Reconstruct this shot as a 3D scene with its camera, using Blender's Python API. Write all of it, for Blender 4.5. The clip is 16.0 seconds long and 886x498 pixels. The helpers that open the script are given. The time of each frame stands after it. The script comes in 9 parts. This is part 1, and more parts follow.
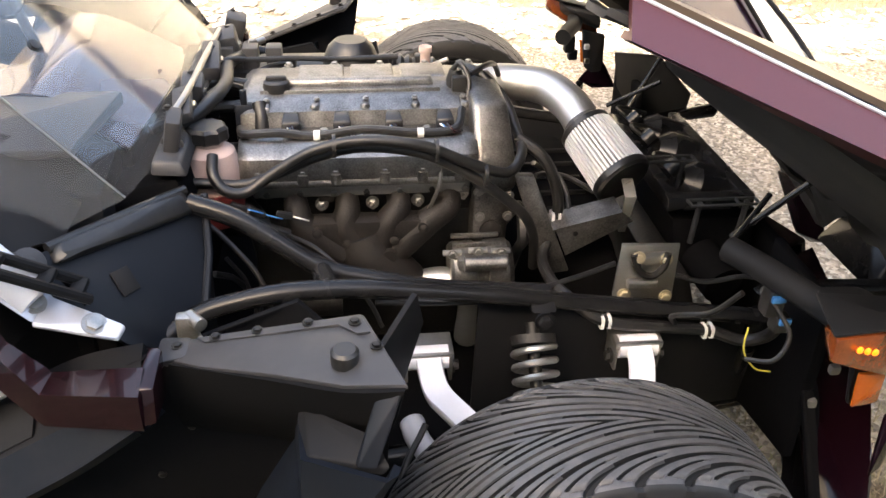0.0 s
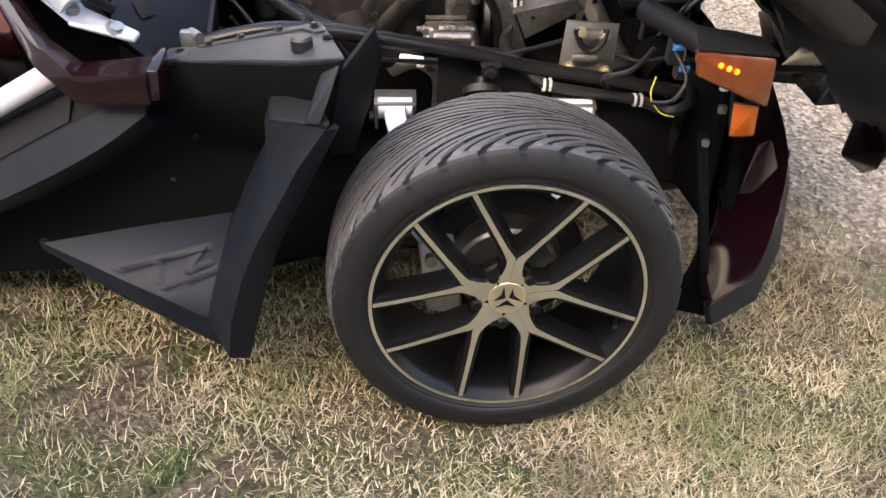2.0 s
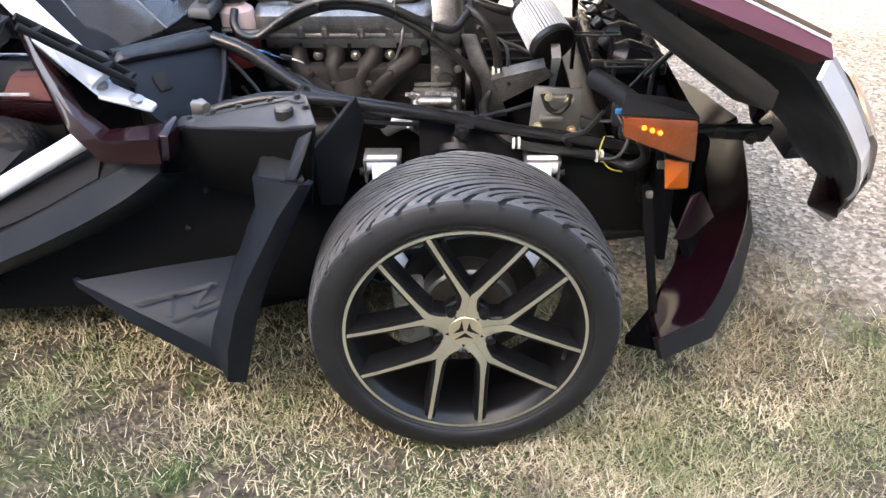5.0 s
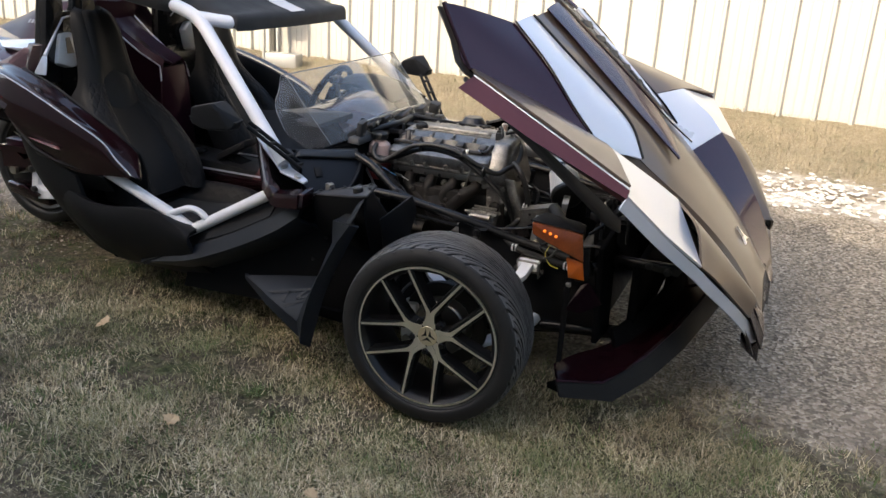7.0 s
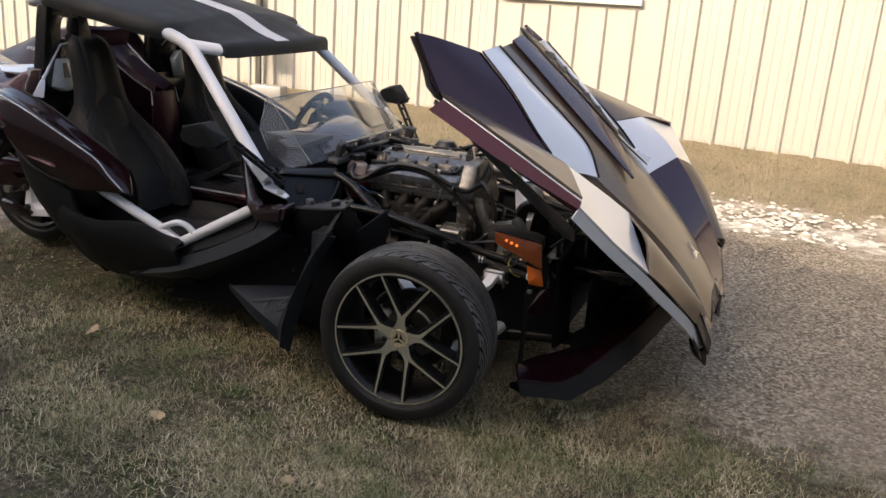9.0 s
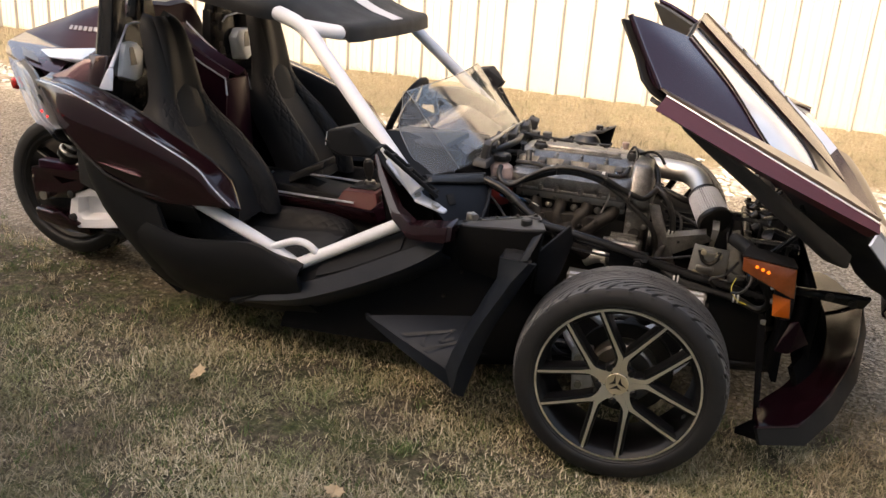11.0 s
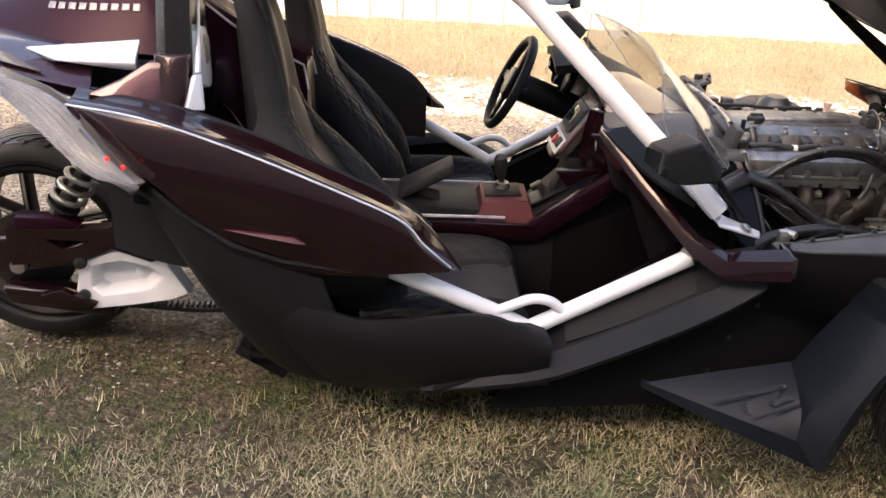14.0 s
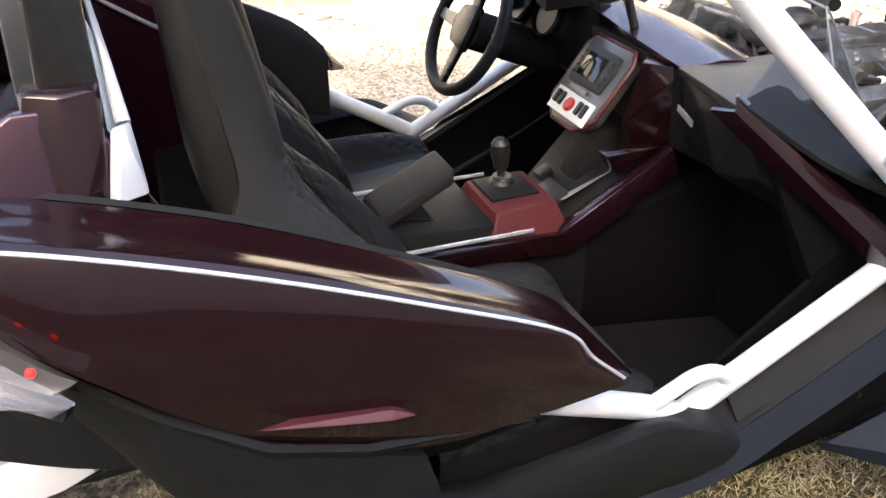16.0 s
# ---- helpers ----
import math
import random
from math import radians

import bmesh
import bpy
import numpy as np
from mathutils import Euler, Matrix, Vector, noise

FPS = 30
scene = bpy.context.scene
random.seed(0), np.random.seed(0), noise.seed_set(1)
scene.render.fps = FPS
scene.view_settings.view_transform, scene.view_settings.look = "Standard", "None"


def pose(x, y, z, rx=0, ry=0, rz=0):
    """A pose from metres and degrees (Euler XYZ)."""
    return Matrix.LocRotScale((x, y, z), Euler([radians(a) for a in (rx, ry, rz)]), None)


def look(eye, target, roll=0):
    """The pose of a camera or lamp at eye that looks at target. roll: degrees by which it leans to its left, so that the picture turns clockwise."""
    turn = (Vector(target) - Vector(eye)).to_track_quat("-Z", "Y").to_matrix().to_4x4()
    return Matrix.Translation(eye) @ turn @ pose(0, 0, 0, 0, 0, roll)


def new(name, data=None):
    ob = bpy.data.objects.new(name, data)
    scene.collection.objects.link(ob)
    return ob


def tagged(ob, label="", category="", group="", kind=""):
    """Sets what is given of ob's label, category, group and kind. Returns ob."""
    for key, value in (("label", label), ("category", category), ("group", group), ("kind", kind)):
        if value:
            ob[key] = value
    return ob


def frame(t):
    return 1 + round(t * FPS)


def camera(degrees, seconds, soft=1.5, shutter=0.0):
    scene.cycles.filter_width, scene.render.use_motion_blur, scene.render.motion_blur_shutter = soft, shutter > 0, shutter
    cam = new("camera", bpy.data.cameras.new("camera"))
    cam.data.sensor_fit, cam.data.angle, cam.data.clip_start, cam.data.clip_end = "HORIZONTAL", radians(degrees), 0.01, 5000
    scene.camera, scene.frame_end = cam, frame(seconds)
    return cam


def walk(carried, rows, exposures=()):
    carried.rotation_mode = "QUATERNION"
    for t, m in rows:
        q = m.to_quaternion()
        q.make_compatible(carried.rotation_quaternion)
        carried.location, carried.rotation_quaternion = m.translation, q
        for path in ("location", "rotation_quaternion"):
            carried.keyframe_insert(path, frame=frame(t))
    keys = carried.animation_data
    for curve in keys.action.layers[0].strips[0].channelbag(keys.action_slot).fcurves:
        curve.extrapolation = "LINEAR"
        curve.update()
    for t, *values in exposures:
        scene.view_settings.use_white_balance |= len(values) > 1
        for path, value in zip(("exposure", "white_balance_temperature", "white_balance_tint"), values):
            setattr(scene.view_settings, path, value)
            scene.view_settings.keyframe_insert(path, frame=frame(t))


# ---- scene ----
cam = camera(56.6, 16.0)
METRES, EYE, TILT, LEAN, TURN = 7.937, 1.365, 0.0, 0.0, -7.4
START = (-0.3395, -1.6924)
ROWS = [
    (0.0, 0.0, 0.0, 0.0, 0.6, -29.76, -1.05),
    (0.5, 0.0031, -0.0364, 0.0014, 1.96, -27.44, -1.38),
    (1.0, 0.016, -0.0663, 0.0014, 4.44, -27.76, -1.93),
    (1.5, 0.0293, -0.0797, -0.002, 6.48, -30.69, -1.85),
    (2.0, 0.0267, -0.0524, -0.0172, 5.41, -35.0, -1.43),
    (2.5, 0.0269, -0.0234, -0.0377, 4.62, -36.69, -1.67),
    (3.0, 0.0291, -0.01, -0.0471, 4.76, -37.3, -1.51),
    (3.5, 0.0287, -0.0077, -0.0476, 4.8, -37.59, -1.05),
    (4.0, 0.03, -0.016, -0.0354, 4.57, -36.88, -0.13),
    (4.5, 0.0343, -0.0425, -0.0142, 4.19, -35.26, 0.43),
    (5.0, 0.052, -0.0727, -0.004, 8.97, -31.61, 0.62),
    (5.2, 0.0666, -0.0868, -0.0006, 12.78, -29.59, 0.78),
    (7.3, 0.2071, -0.1856, 0.0124, 32.55, -17.4, -3.42),
    (7.5, 0.2158, -0.1925, 0.012, 33.03, -16.62, -3.45),
    (8.0, 0.2255, -0.1996, 0.0123, 33.05, -15.76, -3.66),
    (8.2, 0.2278, -0.1997, 0.0119, 32.8, -15.79, -3.6),
    (10.3, 0.1327, -0.189, 0.0092, 27.07, -17.19, -4.64),
    (10.5, 0.1165, -0.1879, 0.0091, 27.07, -17.71, -4.41),
    (11.0, 0.0805, -0.19, 0.0087, 25.22, -18.23, -3.94),
    (11.5, 0.0444, -0.1875, 0.012, 23.89, -16.94, -2.89),
    (12.0, 0.0052, -0.1881, 0.0139, 21.62, -16.14, -2.4),
    (12.5, -0.0307, -0.1856, 0.0145, 17.59, -17.17, -2.26),
    (13.0, -0.063, -0.1613, 0.0097, 14.54, -19.87, -2.56),
    (13.5, -0.0984, -0.1454, 0.0078, 10.66, -22.0, -2.57),
    (14.0, -0.1347, -0.1325, 0.0087, 5.78, -23.16, -2.38),
    (14.5, -0.1589, -0.1008, 0.0045, 1.37, -24.73, -1.13),
    (15.0, -0.1823, -0.0696, 0.0027, -4.76, -26.36, -1.34),
    (15.5, -0.2079, -0.0413, 0.003, -10.76, -27.44, -1.59),
    (16.0, -0.2165, -0.0131, -0.0008, -15.33, -29.13, -1.03),
]
EXPOSURES = [(0.0, 3.2, 7700, 12), (0.5, 2.7, 7700, 12), (1.0, 2.5, 7700, 12), (1.5, 2.95, 7700, 14), (2.5, 3.6, 7200, 18), (3.5, 3.82, 6700, 14), (4.5, 4.02, 6600, 14), (5.0, 3.68, 6800, 12), (7.3, 1.82, 6900, 9), (8.0, 1.50, 7150, 10), (10.3, 1.95, 8100, 15), (10.5, 1.98, 8250, 15), (11.0, 2.28, 8400, 15), (11.5, 2.3, 8250, 15), (12.0, 1.85, 8000, 17), (12.5, 1.76, 8150, 18), (13.0, 2.18, 8050, 18), (13.5, 2.62, 7900, 18), (14.5, 2.9, 7500, 15), (15.0, 3.12, 7500, 13), (15.5, 3.22, 7550, 12), (16.0, 3.45, 7250, 12)]
walk(cam, [(t, pose(*START, EYE, TILT, LEAN, TURN) @ pose(METRES * x, METRES * y, METRES * z, 90 + pitch, roll, yaw)) for t, x, y, z, yaw, pitch, roll in ROWS], EXPOSURES)

# ---- daylight: open sky, low sun behind the unseen house that shades the car ----
SUN_UP, SUN_AZ = 31.0, -118.0
world = bpy.data.worlds.new("sky")
scene.world = world
world.use_nodes = True
wn = world.node_tree
sky = wn.nodes.new("ShaderNodeTexSky")
sky.sky_type = "NISHITA"
sky.sun_disc = False
sky.sun_elevation = radians(SUN_UP)
sky.sun_rotation = radians(90 - SUN_AZ)
sky.air_density, sky.dust_density, sky.ozone_density = 1.0, 4.0, 0.6
wn.nodes["Background"].inputs[1].default_value = 0.15
wn.links.new(sky.outputs[0], wn.nodes["Background"].inputs[0])
sun = new("sun", bpy.data.lights.new("sun", "SUN"))
sun.data.energy, sun.data.angle, sun.data.color = 1.15, radians(0.6), (1.0, 0.93, 0.82)
sd = Vector((math.cos(radians(SUN_AZ)) * math.cos(radians(SUN_UP)), math.sin(radians(SUN_AZ)) * math.cos(radians(SUN_UP)), math.sin(radians(SUN_UP))))
sun.matrix_world = look(sd * 50, (0, 0, 0))


# ---- materials ----
def pbr(name, a, b=None, rough=0.5, metal=0.0, coarse=6.0, fine=120.0, bump=0.1, coat=0.0, spread=0.25, trans=0.0, alpha=1.0, emit=None, bump_size=None, dust=0.0, dust_col=(0.30, 0.27, 0.22), spec=0.5):
    """A surface of colour a drifting to b, with a coarse and a fine grain, uneven gloss and fine relief. dust: share of dry dust on it."""
    m = bpy.data.materials.new(name)
    m.use_nodes = True
    nt = m.node_tree
    N, L = nt.nodes, nt.links
    p = N["Principled BSDF"]
    b = b or tuple(min(1, c * 0.7) for c in a)
    tc = N.new("ShaderNodeTexCoord")
    n1, n2 = N.new("ShaderNodeTexNoise"), N.new("ShaderNodeTexNoise")
    for n, sc, d in ((n1, coarse, 5), (n2, fine, 3)):
        n.inputs["Scale"].default_value, n.inputs["Detail"].default_value = sc, d
        L.new(tc.outputs["Object"], n.inputs["Vector"])
    add = N.new("ShaderNodeMath")
    add.operation = "MULTIPLY_ADD"
    add.inputs[1].default_value = 0.45
    L.new(n2.outputs["Fac"], add.inputs[0])
    mul = N.new("ShaderNodeMath")
    mul.operation = "MULTIPLY"
    mul.inputs[1].default_value = 0.55
    L.new(n1.outputs["Fac"], mul.inputs[0])
    L.new(mul.outputs[0], add.inputs[2])
    ramp = N.new("ShaderNodeValToRGB")
    ramp.color_ramp.elements[0].position, ramp.color_ramp.elements[1].position = 0.5 - spread, 0.5 + spread
    ramp.color_ramp.elements[0].color, ramp.color_ramp.elements[1].color = (*b, 1), (*a, 1)
    L.new(add.outputs[0], ramp.inputs[0])
    colour = ramp.outputs[0]
    if dust:
        n3 = N.new("ShaderNodeTexNoise")
        n3.inputs["Scale"].default_value, n3.inputs["Detail"].default_value, n3.inputs["Roughness"].default_value = coarse * 1.7, 8, 0.65
        L.new(tc.outputs["Object"], n3.inputs["Vector"])
        rr = N.new("ShaderNodeValToRGB")
        rr.color_ramp.elements[0].position, rr.color_ramp.elements[1].position = 0.42, 0.75
        rr.color_ramp.elements[0].color, rr.color_ramp.elements[1].color = (0, 0, 0, 1), (dust, dust, dust, 1)
        L.new(n3.outputs["Fac"], rr.inputs[0])
        mx = N.new("ShaderNodeMix")
        mx.data_type = "RGBA"
        L.new(rr.outputs[0], mx.inputs["Factor"])
        L.new(colour, mx.inputs["A"])
        mx.inputs["B"].default_value = (*dust_col, 1)
        colour = mx.outputs["Result"]
    L.new(colour, p.inputs["Base Color"])
    mr = N.new("ShaderNodeMapRange")
    mr.inputs["To Min"].default_value, mr.inputs["To Max"].default_value = max(0.02, rough * 0.75), min(1, rough * 1.25)
    L.new(n1.outputs["Fac"], mr.inputs["Value"])
    L.new(mr.outputs[0], p.inputs["Roughness"])
    p.inputs["Metallic"].default_value = metal
    p.inputs["Specular IOR Level"].default_value = spec
    p.inputs["Coat Weight"].default_value = coat
    p.inputs["Coat Roughness"].default_value = 0.04
    p.inputs["Transmission Weight"].default_value = trans
    p.inputs["Alpha"].default_value = alpha
    if emit:
        p.inputs["Emission Color"].default_value, p.inputs["Emission Strength"].default_value = (*emit[0], 1), emit[1]
    if bump:
        bp = N.new("ShaderNodeBump")
        bp.inputs["Strength"].default_value = bump
        bp.inputs["Distance"].default_value = bump_size or 0.3 / fine
        L.new(n2.outputs["Fac"], bp.inputs["Height"])
        L.new(bp.outputs[0], p.inputs["Normal"])
    return m


M = {}
M["paint"] = pbr("burgundy metallic paint", (0.0175, 0.0052, 0.0070), (0.0120, 0.0036, 0.0050), 0.20, 0.35, 3, 900, 0.0, coat=0.5, spec=0.25)
M["plum"] = pbr("plum metallic paint", (0.034, 0.0092, 0.0215), (0.023, 0.0062, 0.0145), 0.26, 0.6, 3, 900, 0.02, coat=0.5)
M["rose"] = pbr("rose plum metallic paint", (0.080, 0.020, 0.024), (0.060, 0.015, 0.018), 0.42, 0.12, 3, 900, 0.0, coat=0.08, spec=0.3)
M["tan"] = pbr("tan metallic paint", (0.112, 0.080, 0.057), (0.090, 0.063, 0.045), 0.38, 0.45, 3, 900, 0.02, coat=0.35)
M["plumblack"] = pbr("black plum gloss paint", (0.007, 0.002, 0.004), (0.004, 0.0014, 0.003), 0.14, 0.0, 3, 900, 0.0, coat=0.0, spec=0.05)
M["silver"] = pbr("silver white paint", (0.56, 0.58, 0.63), (0.49, 0.51, 0.56), 0.30, 0.25, 3, 900, 0.02, coat=1.0)
M["white"] = pbr("white powder coat", (0.70, 0.71, 0.75), (0.62, 0.63, 0.67), 0.38, 0.0, 7, 500, 0.05, dust=0.10)
M["black"] = pbr("black moulded plastic", (0.0118, 0.0122, 0.0134), (0.0086, 0.0090, 0.0100), 0.52, 0.0, 9, 900, 0.15, dust=0.006, spec=0.09)
M["carpet"] = pbr("black interior carpet", (0.0090, 0.0092, 0.0100), (0.0062, 0.0064, 0.0070), 0.9, 0.0, 9, 700, 0.5, spec=0.03)
# darker than the other blacks: deep shade in hollows is put into the colour
M["foam"] = pbr("dull black darkened for shade", (0.0050, 0.0050, 0.0054), (0.0034, 0.0034, 0.0038), 0.95, 0.0, 9, 500, 0.3, spec=0.02)
M["lacquer"] = pbr("black burgundy lacquer", (0.0075, 0.0020, 0.0034), (0.0052, 0.0014, 0.0025), 0.16, 0.0, 3, 900, 0.0, spec=0.09)
M["wine"] = pbr("satin wine red plastic", (0.085, 0.016, 0.020), (0.062, 0.012, 0.015), 0.50, 0.0, 6, 700, 0.05, spec=0.20)
M["gloss"] = pbr("black gloss plastic", (0.0110, 0.0110, 0.0118), (0.0080, 0.0080, 0.0086), 0.26, 0.0, 9, 300, 0.02, dust=0.02, spec=0.28)
M["under"] = pbr("dark hood liner plastic", (0.020, 0.020, 0.0205), (0.011, 0.011, 0.0115), 0.55, 0.0, 8, 500, 0.2, dust=0.2, dust_col=(0.06, 0.055, 0.05))
M["slate"] = pbr("slate grey plastic", (0.0044, 0.0068, 0.0115), (0.0030, 0.0046, 0.0080), 0.50, 0.0, 8, 900, 0.12, dust=0.010, spec=0.24)
M["plumdeep"] = pbr("deep plum paint", (0.024, 0.0055, 0.0125), (0.016, 0.0036, 0.0085), 0.32, 0.25, 3, 900, 0.0, coat=0.05, spec=0.08)
M["slatelight"] = pbr("slate grey flare plastic", (0.0085, 0.0120, 0.0185), (0.0060, 0.0086, 0.0135), 0.50, 0.0, 8, 900, 0.12, dust=0.02, spec=0.20)
M["insert"] = pbr("pale grey moulded insert", (0.80, 0.82, 0.83), (0.70, 0.72, 0.73), 0.3, 0.1, 9, 500, 0.05)
M["greyp"] = pbr("grey dusty plastic", (0.032, 0.032, 0.034), (0.019, 0.019, 0.021), 0.52, 0.0, 10, 900, 0.2, dust=0.20, dust_col=(0.08, 0.076, 0.07))
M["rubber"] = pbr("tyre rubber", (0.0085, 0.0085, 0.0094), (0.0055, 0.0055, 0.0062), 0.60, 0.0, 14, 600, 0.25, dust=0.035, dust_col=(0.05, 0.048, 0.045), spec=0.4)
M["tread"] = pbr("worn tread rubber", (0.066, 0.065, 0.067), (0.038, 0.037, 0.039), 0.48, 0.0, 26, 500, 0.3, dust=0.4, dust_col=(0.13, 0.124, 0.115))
# near-black that puts the shade of tyre grooves and gaps into the colour
M["groove"] = pbr("black for shade in recesses", (0.006, 0.006, 0.0065), (0.004, 0.004, 0.0045), 0.7, 0.0, 14, 600, 0.2, spec=0.3)
M["rimblack"] = pbr("black wheel enamel", (0.0058, 0.0058, 0.0064), (0.0040, 0.0040, 0.0046), 0.34, 0.0, 9, 300, 0.02, coat=0.0, dust=0.008, spec=0.22)
M["machined"] = pbr("brushed champagne alloy", (0.95, 0.91, 0.85), (0.80, 0.76, 0.70), 0.34, 1.0, 16, 700, 0.10)
M["gold"] = pbr("gold cap enamel", (0.66, 0.58, 0.42), (0.56, 0.49, 0.35), 0.40, 0.8, 9, 700, 0.05)
M["alu"] = pbr("cast aluminium", (0.345, 0.333, 0.318), (0.095, 0.092, 0.088), 0.40, 0.92, 30, 300, 0.6, dust=0.3, dust_col=(0.07, 0.066, 0.062), spread=0.2)
M["bright"] = pbr("bright aluminium tube", (0.68, 0.675, 0.66), (0.56, 0.555, 0.54), 0.48, 1.0, 14, 500, 0.12)
M["castiron"] = pbr("brown heat-stained cast iron", (0.0095, 0.0070, 0.0060), (0.0042, 0.0033, 0.0030), 0.65, 0.2, 26, 220, 0.7, dust=0.2, dust_col=(0.034, 0.027, 0.023))
M["caliper"] = pbr("bare cast caliper metal", (0.74, 0.73, 0.72), (0.60, 0.59, 0.58), 0.5, 0.4, 20, 300, 0.3, dust=0.2)
M["acryl"] = pbr("pale acrylic edge", (0.17, 0.185, 0.20), (0.13, 0.14, 0.155), 0.25, 0.0, 20, 300, 0.0)
M["steel"] = pbr("zinc steel", (0.42, 0.41, 0.39), (0.28, 0.27, 0.25), 0.38, 0.9, 25, 400, 0.2, dust=0.2)
M["hose"] = pbr("black rubber hose", (0.0105, 0.0105, 0.011), (0.007, 0.007, 0.0075), 0.42, 0.0, 20, 400, 0.15, dust=0.04)
M["engine"] = pbr("dark grimy alloy", (0.030, 0.028, 0.026), (0.010, 0.0095, 0.009), 0.5, 0.5, 22, 180, 0.5, dust=0.2, dust_col=(0.04, 0.034, 0.028))
M["leather"] = pbr("black stitched vinyl", (0.0185, 0.0188, 0.0200), (0.0130, 0.0134, 0.0145), 0.48, 0.0, 12, 700, 0.25, spec=0.10)
M["leathergrey"] = pbr("charcoal vinyl", (0.034, 0.034, 0.0345), (0.025, 0.025, 0.0255), 0.55, 0.0, 12, 700, 0.3, spec=0.2)
M["canvas"] = pbr("black roof canvas", (0.012, 0.0125, 0.014), (0.008, 0.0085, 0.0095), 0.75, 0.0, 12, 900, 0.4)
M["stripe"] = pbr("grey white stripe canvas", (0.52, 0.52, 0.54), (0.44, 0.44, 0.46), 0.7, 0.0, 12, 900, 0.4)
M["amber"] = pbr("amber lens plastic", (0.48, 0.11, 0.014), (0.40, 0.08, 0.008), 0.22, 0.0, 30, 200, 0.2, coat=0.6)
M["amberdim"] = pbr("dark amber lens plastic", (0.21, 0.050, 0.012), (0.12, 0.026, 0.006), 0.2, 0.0, 30, 200, 0.3, coat=0.8)
M["led"] = pbr("lit amber lamp", (0.8, 0.22, 0.02), rough=0.3, emit=((1.0, 0.17, 0.010), 0.38), bump=0)
M["redled"] = pbr("lit red lamp", (0.8, 0.01, 0.01), rough=0.3, emit=((1.0, 0.01, 0.012), 0.55), bump=0)
M["red"] = pbr("red lens plastic", (0.55, 0.02, 0.012), (0.42, 0.012, 0.008), 0.2, 0.0, 30, 200, 0.1, coat=0.6)
M["filter"] = pbr("pleated grey filter cotton", (0.66, 0.66, 0.67), (0.54, 0.54, 0.55), 0.6, 0.3, 20, 500, 0.2)
M["milky"] = pbr("milky tank plastic", (0.50, 0.37, 0.33), (0.42, 0.31, 0.275), 0.4, 0.0, 10, 300, 0.1)
M["coolant"] = pbr("red coolant in tank", (0.20, 0.03, 0.028), (0.14, 0.02, 0.02), 0.35, 0.0, 10, 300, 0.1)
M["blue"] = pbr("blue connector plastic", (0.03, 0.18, 0.45), (0.02, 0.12, 0.32), 0.4, 0.0, 20, 300, 0.1)
M["yellow"] = pbr("yellow wire", (0.6, 0.5, 0.06), rough=0.4)
M["tape"] = pbr("white tape band", (0.7, 0.7, 0.68), rough=0.6)
M["screen"] = pbr("dark display glass", (0.020, 0.025, 0.024), rough=0.08, bump=0)
M["dashsilver"] = pbr("satin silver trim", (0.19, 0.183, 0.172), (0.14, 0.135, 0.128), 0.36, 0.7, 9, 500, 0.05)
M["mirror"] = pbr("mirror glass", (0.85, 0.85, 0.85), (0.82, 0.82, 0.82), 0.03, 1.0, bump=0)
M["lettering"] = pbr("silver lettering film", (0.26, 0.25, 0.26), rough=0.35, metal=0.3, bump=0)
M["redbtn"] = pbr("red button plastic", (0.55, 0.03, 0.03), rough=0.3, bump=0)


def glass(name, tint, rough=0.02, haze=0.0):
    """A thin pane: mostly clear, tinted, with mirror gloss."""
    m = bpy.data.materials.new(name)
    m.use_nodes = True
    N, L = m.node_tree.nodes, m.node_tree.links
    N.remove(N["Principled BSDF"])
    out = N["Material Output"]
    tr, gl, mix, fr = N.new("ShaderNodeBsdfTransparent"), N.new("ShaderNodeBsdfGlossy"), N.new("ShaderNodeMixShader"), N.new("ShaderNodeLayerWeight")
    tr.inputs[0].default_value = (*tint, 1)
    gl.inputs["Roughness"].default_value = rough
    fr.inputs[0].default_value = 0.5
    pw, sc = N.new("ShaderNodeMath"), N.new("ShaderNodeMath")
    pw.operation, sc.operation = "POWER", "MULTIPLY_ADD"
    pw.inputs[1].default_value, sc.inputs[1].default_value, sc.inputs[2].default_value = 4.0, 0.7, 0.03
    L.new(fr.outputs["Facing"], pw.inputs[0])
    L.new(pw.outputs[0], sc.inputs[0])
    L.new(sc.outputs[0], mix.inputs[0])
    L.new(tr.outputs[0], mix.inputs[1])
    L.new(gl.outputs[0], mix.inputs[2])
    last = mix
    if haze:
        df, mx = N.new("ShaderNodeBsdfDiffuse"), N.new("ShaderNodeMixShader")
        df.inputs[0].default_value = (0.5, 0.5, 0.5, 1)
        mx.inputs[0].default_value = haze
        L.new(mix.outputs[0], mx.inputs[1])
        L.new(df.outputs[0], mx.inputs[2])
        last = mx
    L.new(last.outputs[0], out.inputs[0])
    return m


M["glass"] = glass("clear acrylic", (0.96, 0.965, 0.96), haze=0.03)
M["tint"] = glass("smoke blue acrylic", (0.87, 0.90, 0.94), haze=0.035)
M["lens"] = glass("clear lamp lens", (0.90, 0.90, 0.92), haze=0.16)


# ---- mesh building ----
def finish(bm, sharp=32.0):
    bmesh.ops.recalc_face_normals(bm, faces=bm.faces)
    lim = radians(sharp)
    for f in bm.faces:
        f.smooth = True
    for e in bm.edges:
        if len(e.link_faces) == 2 and e.calc_face_angle(0) > lim:
            e.smooth = False
    return bm


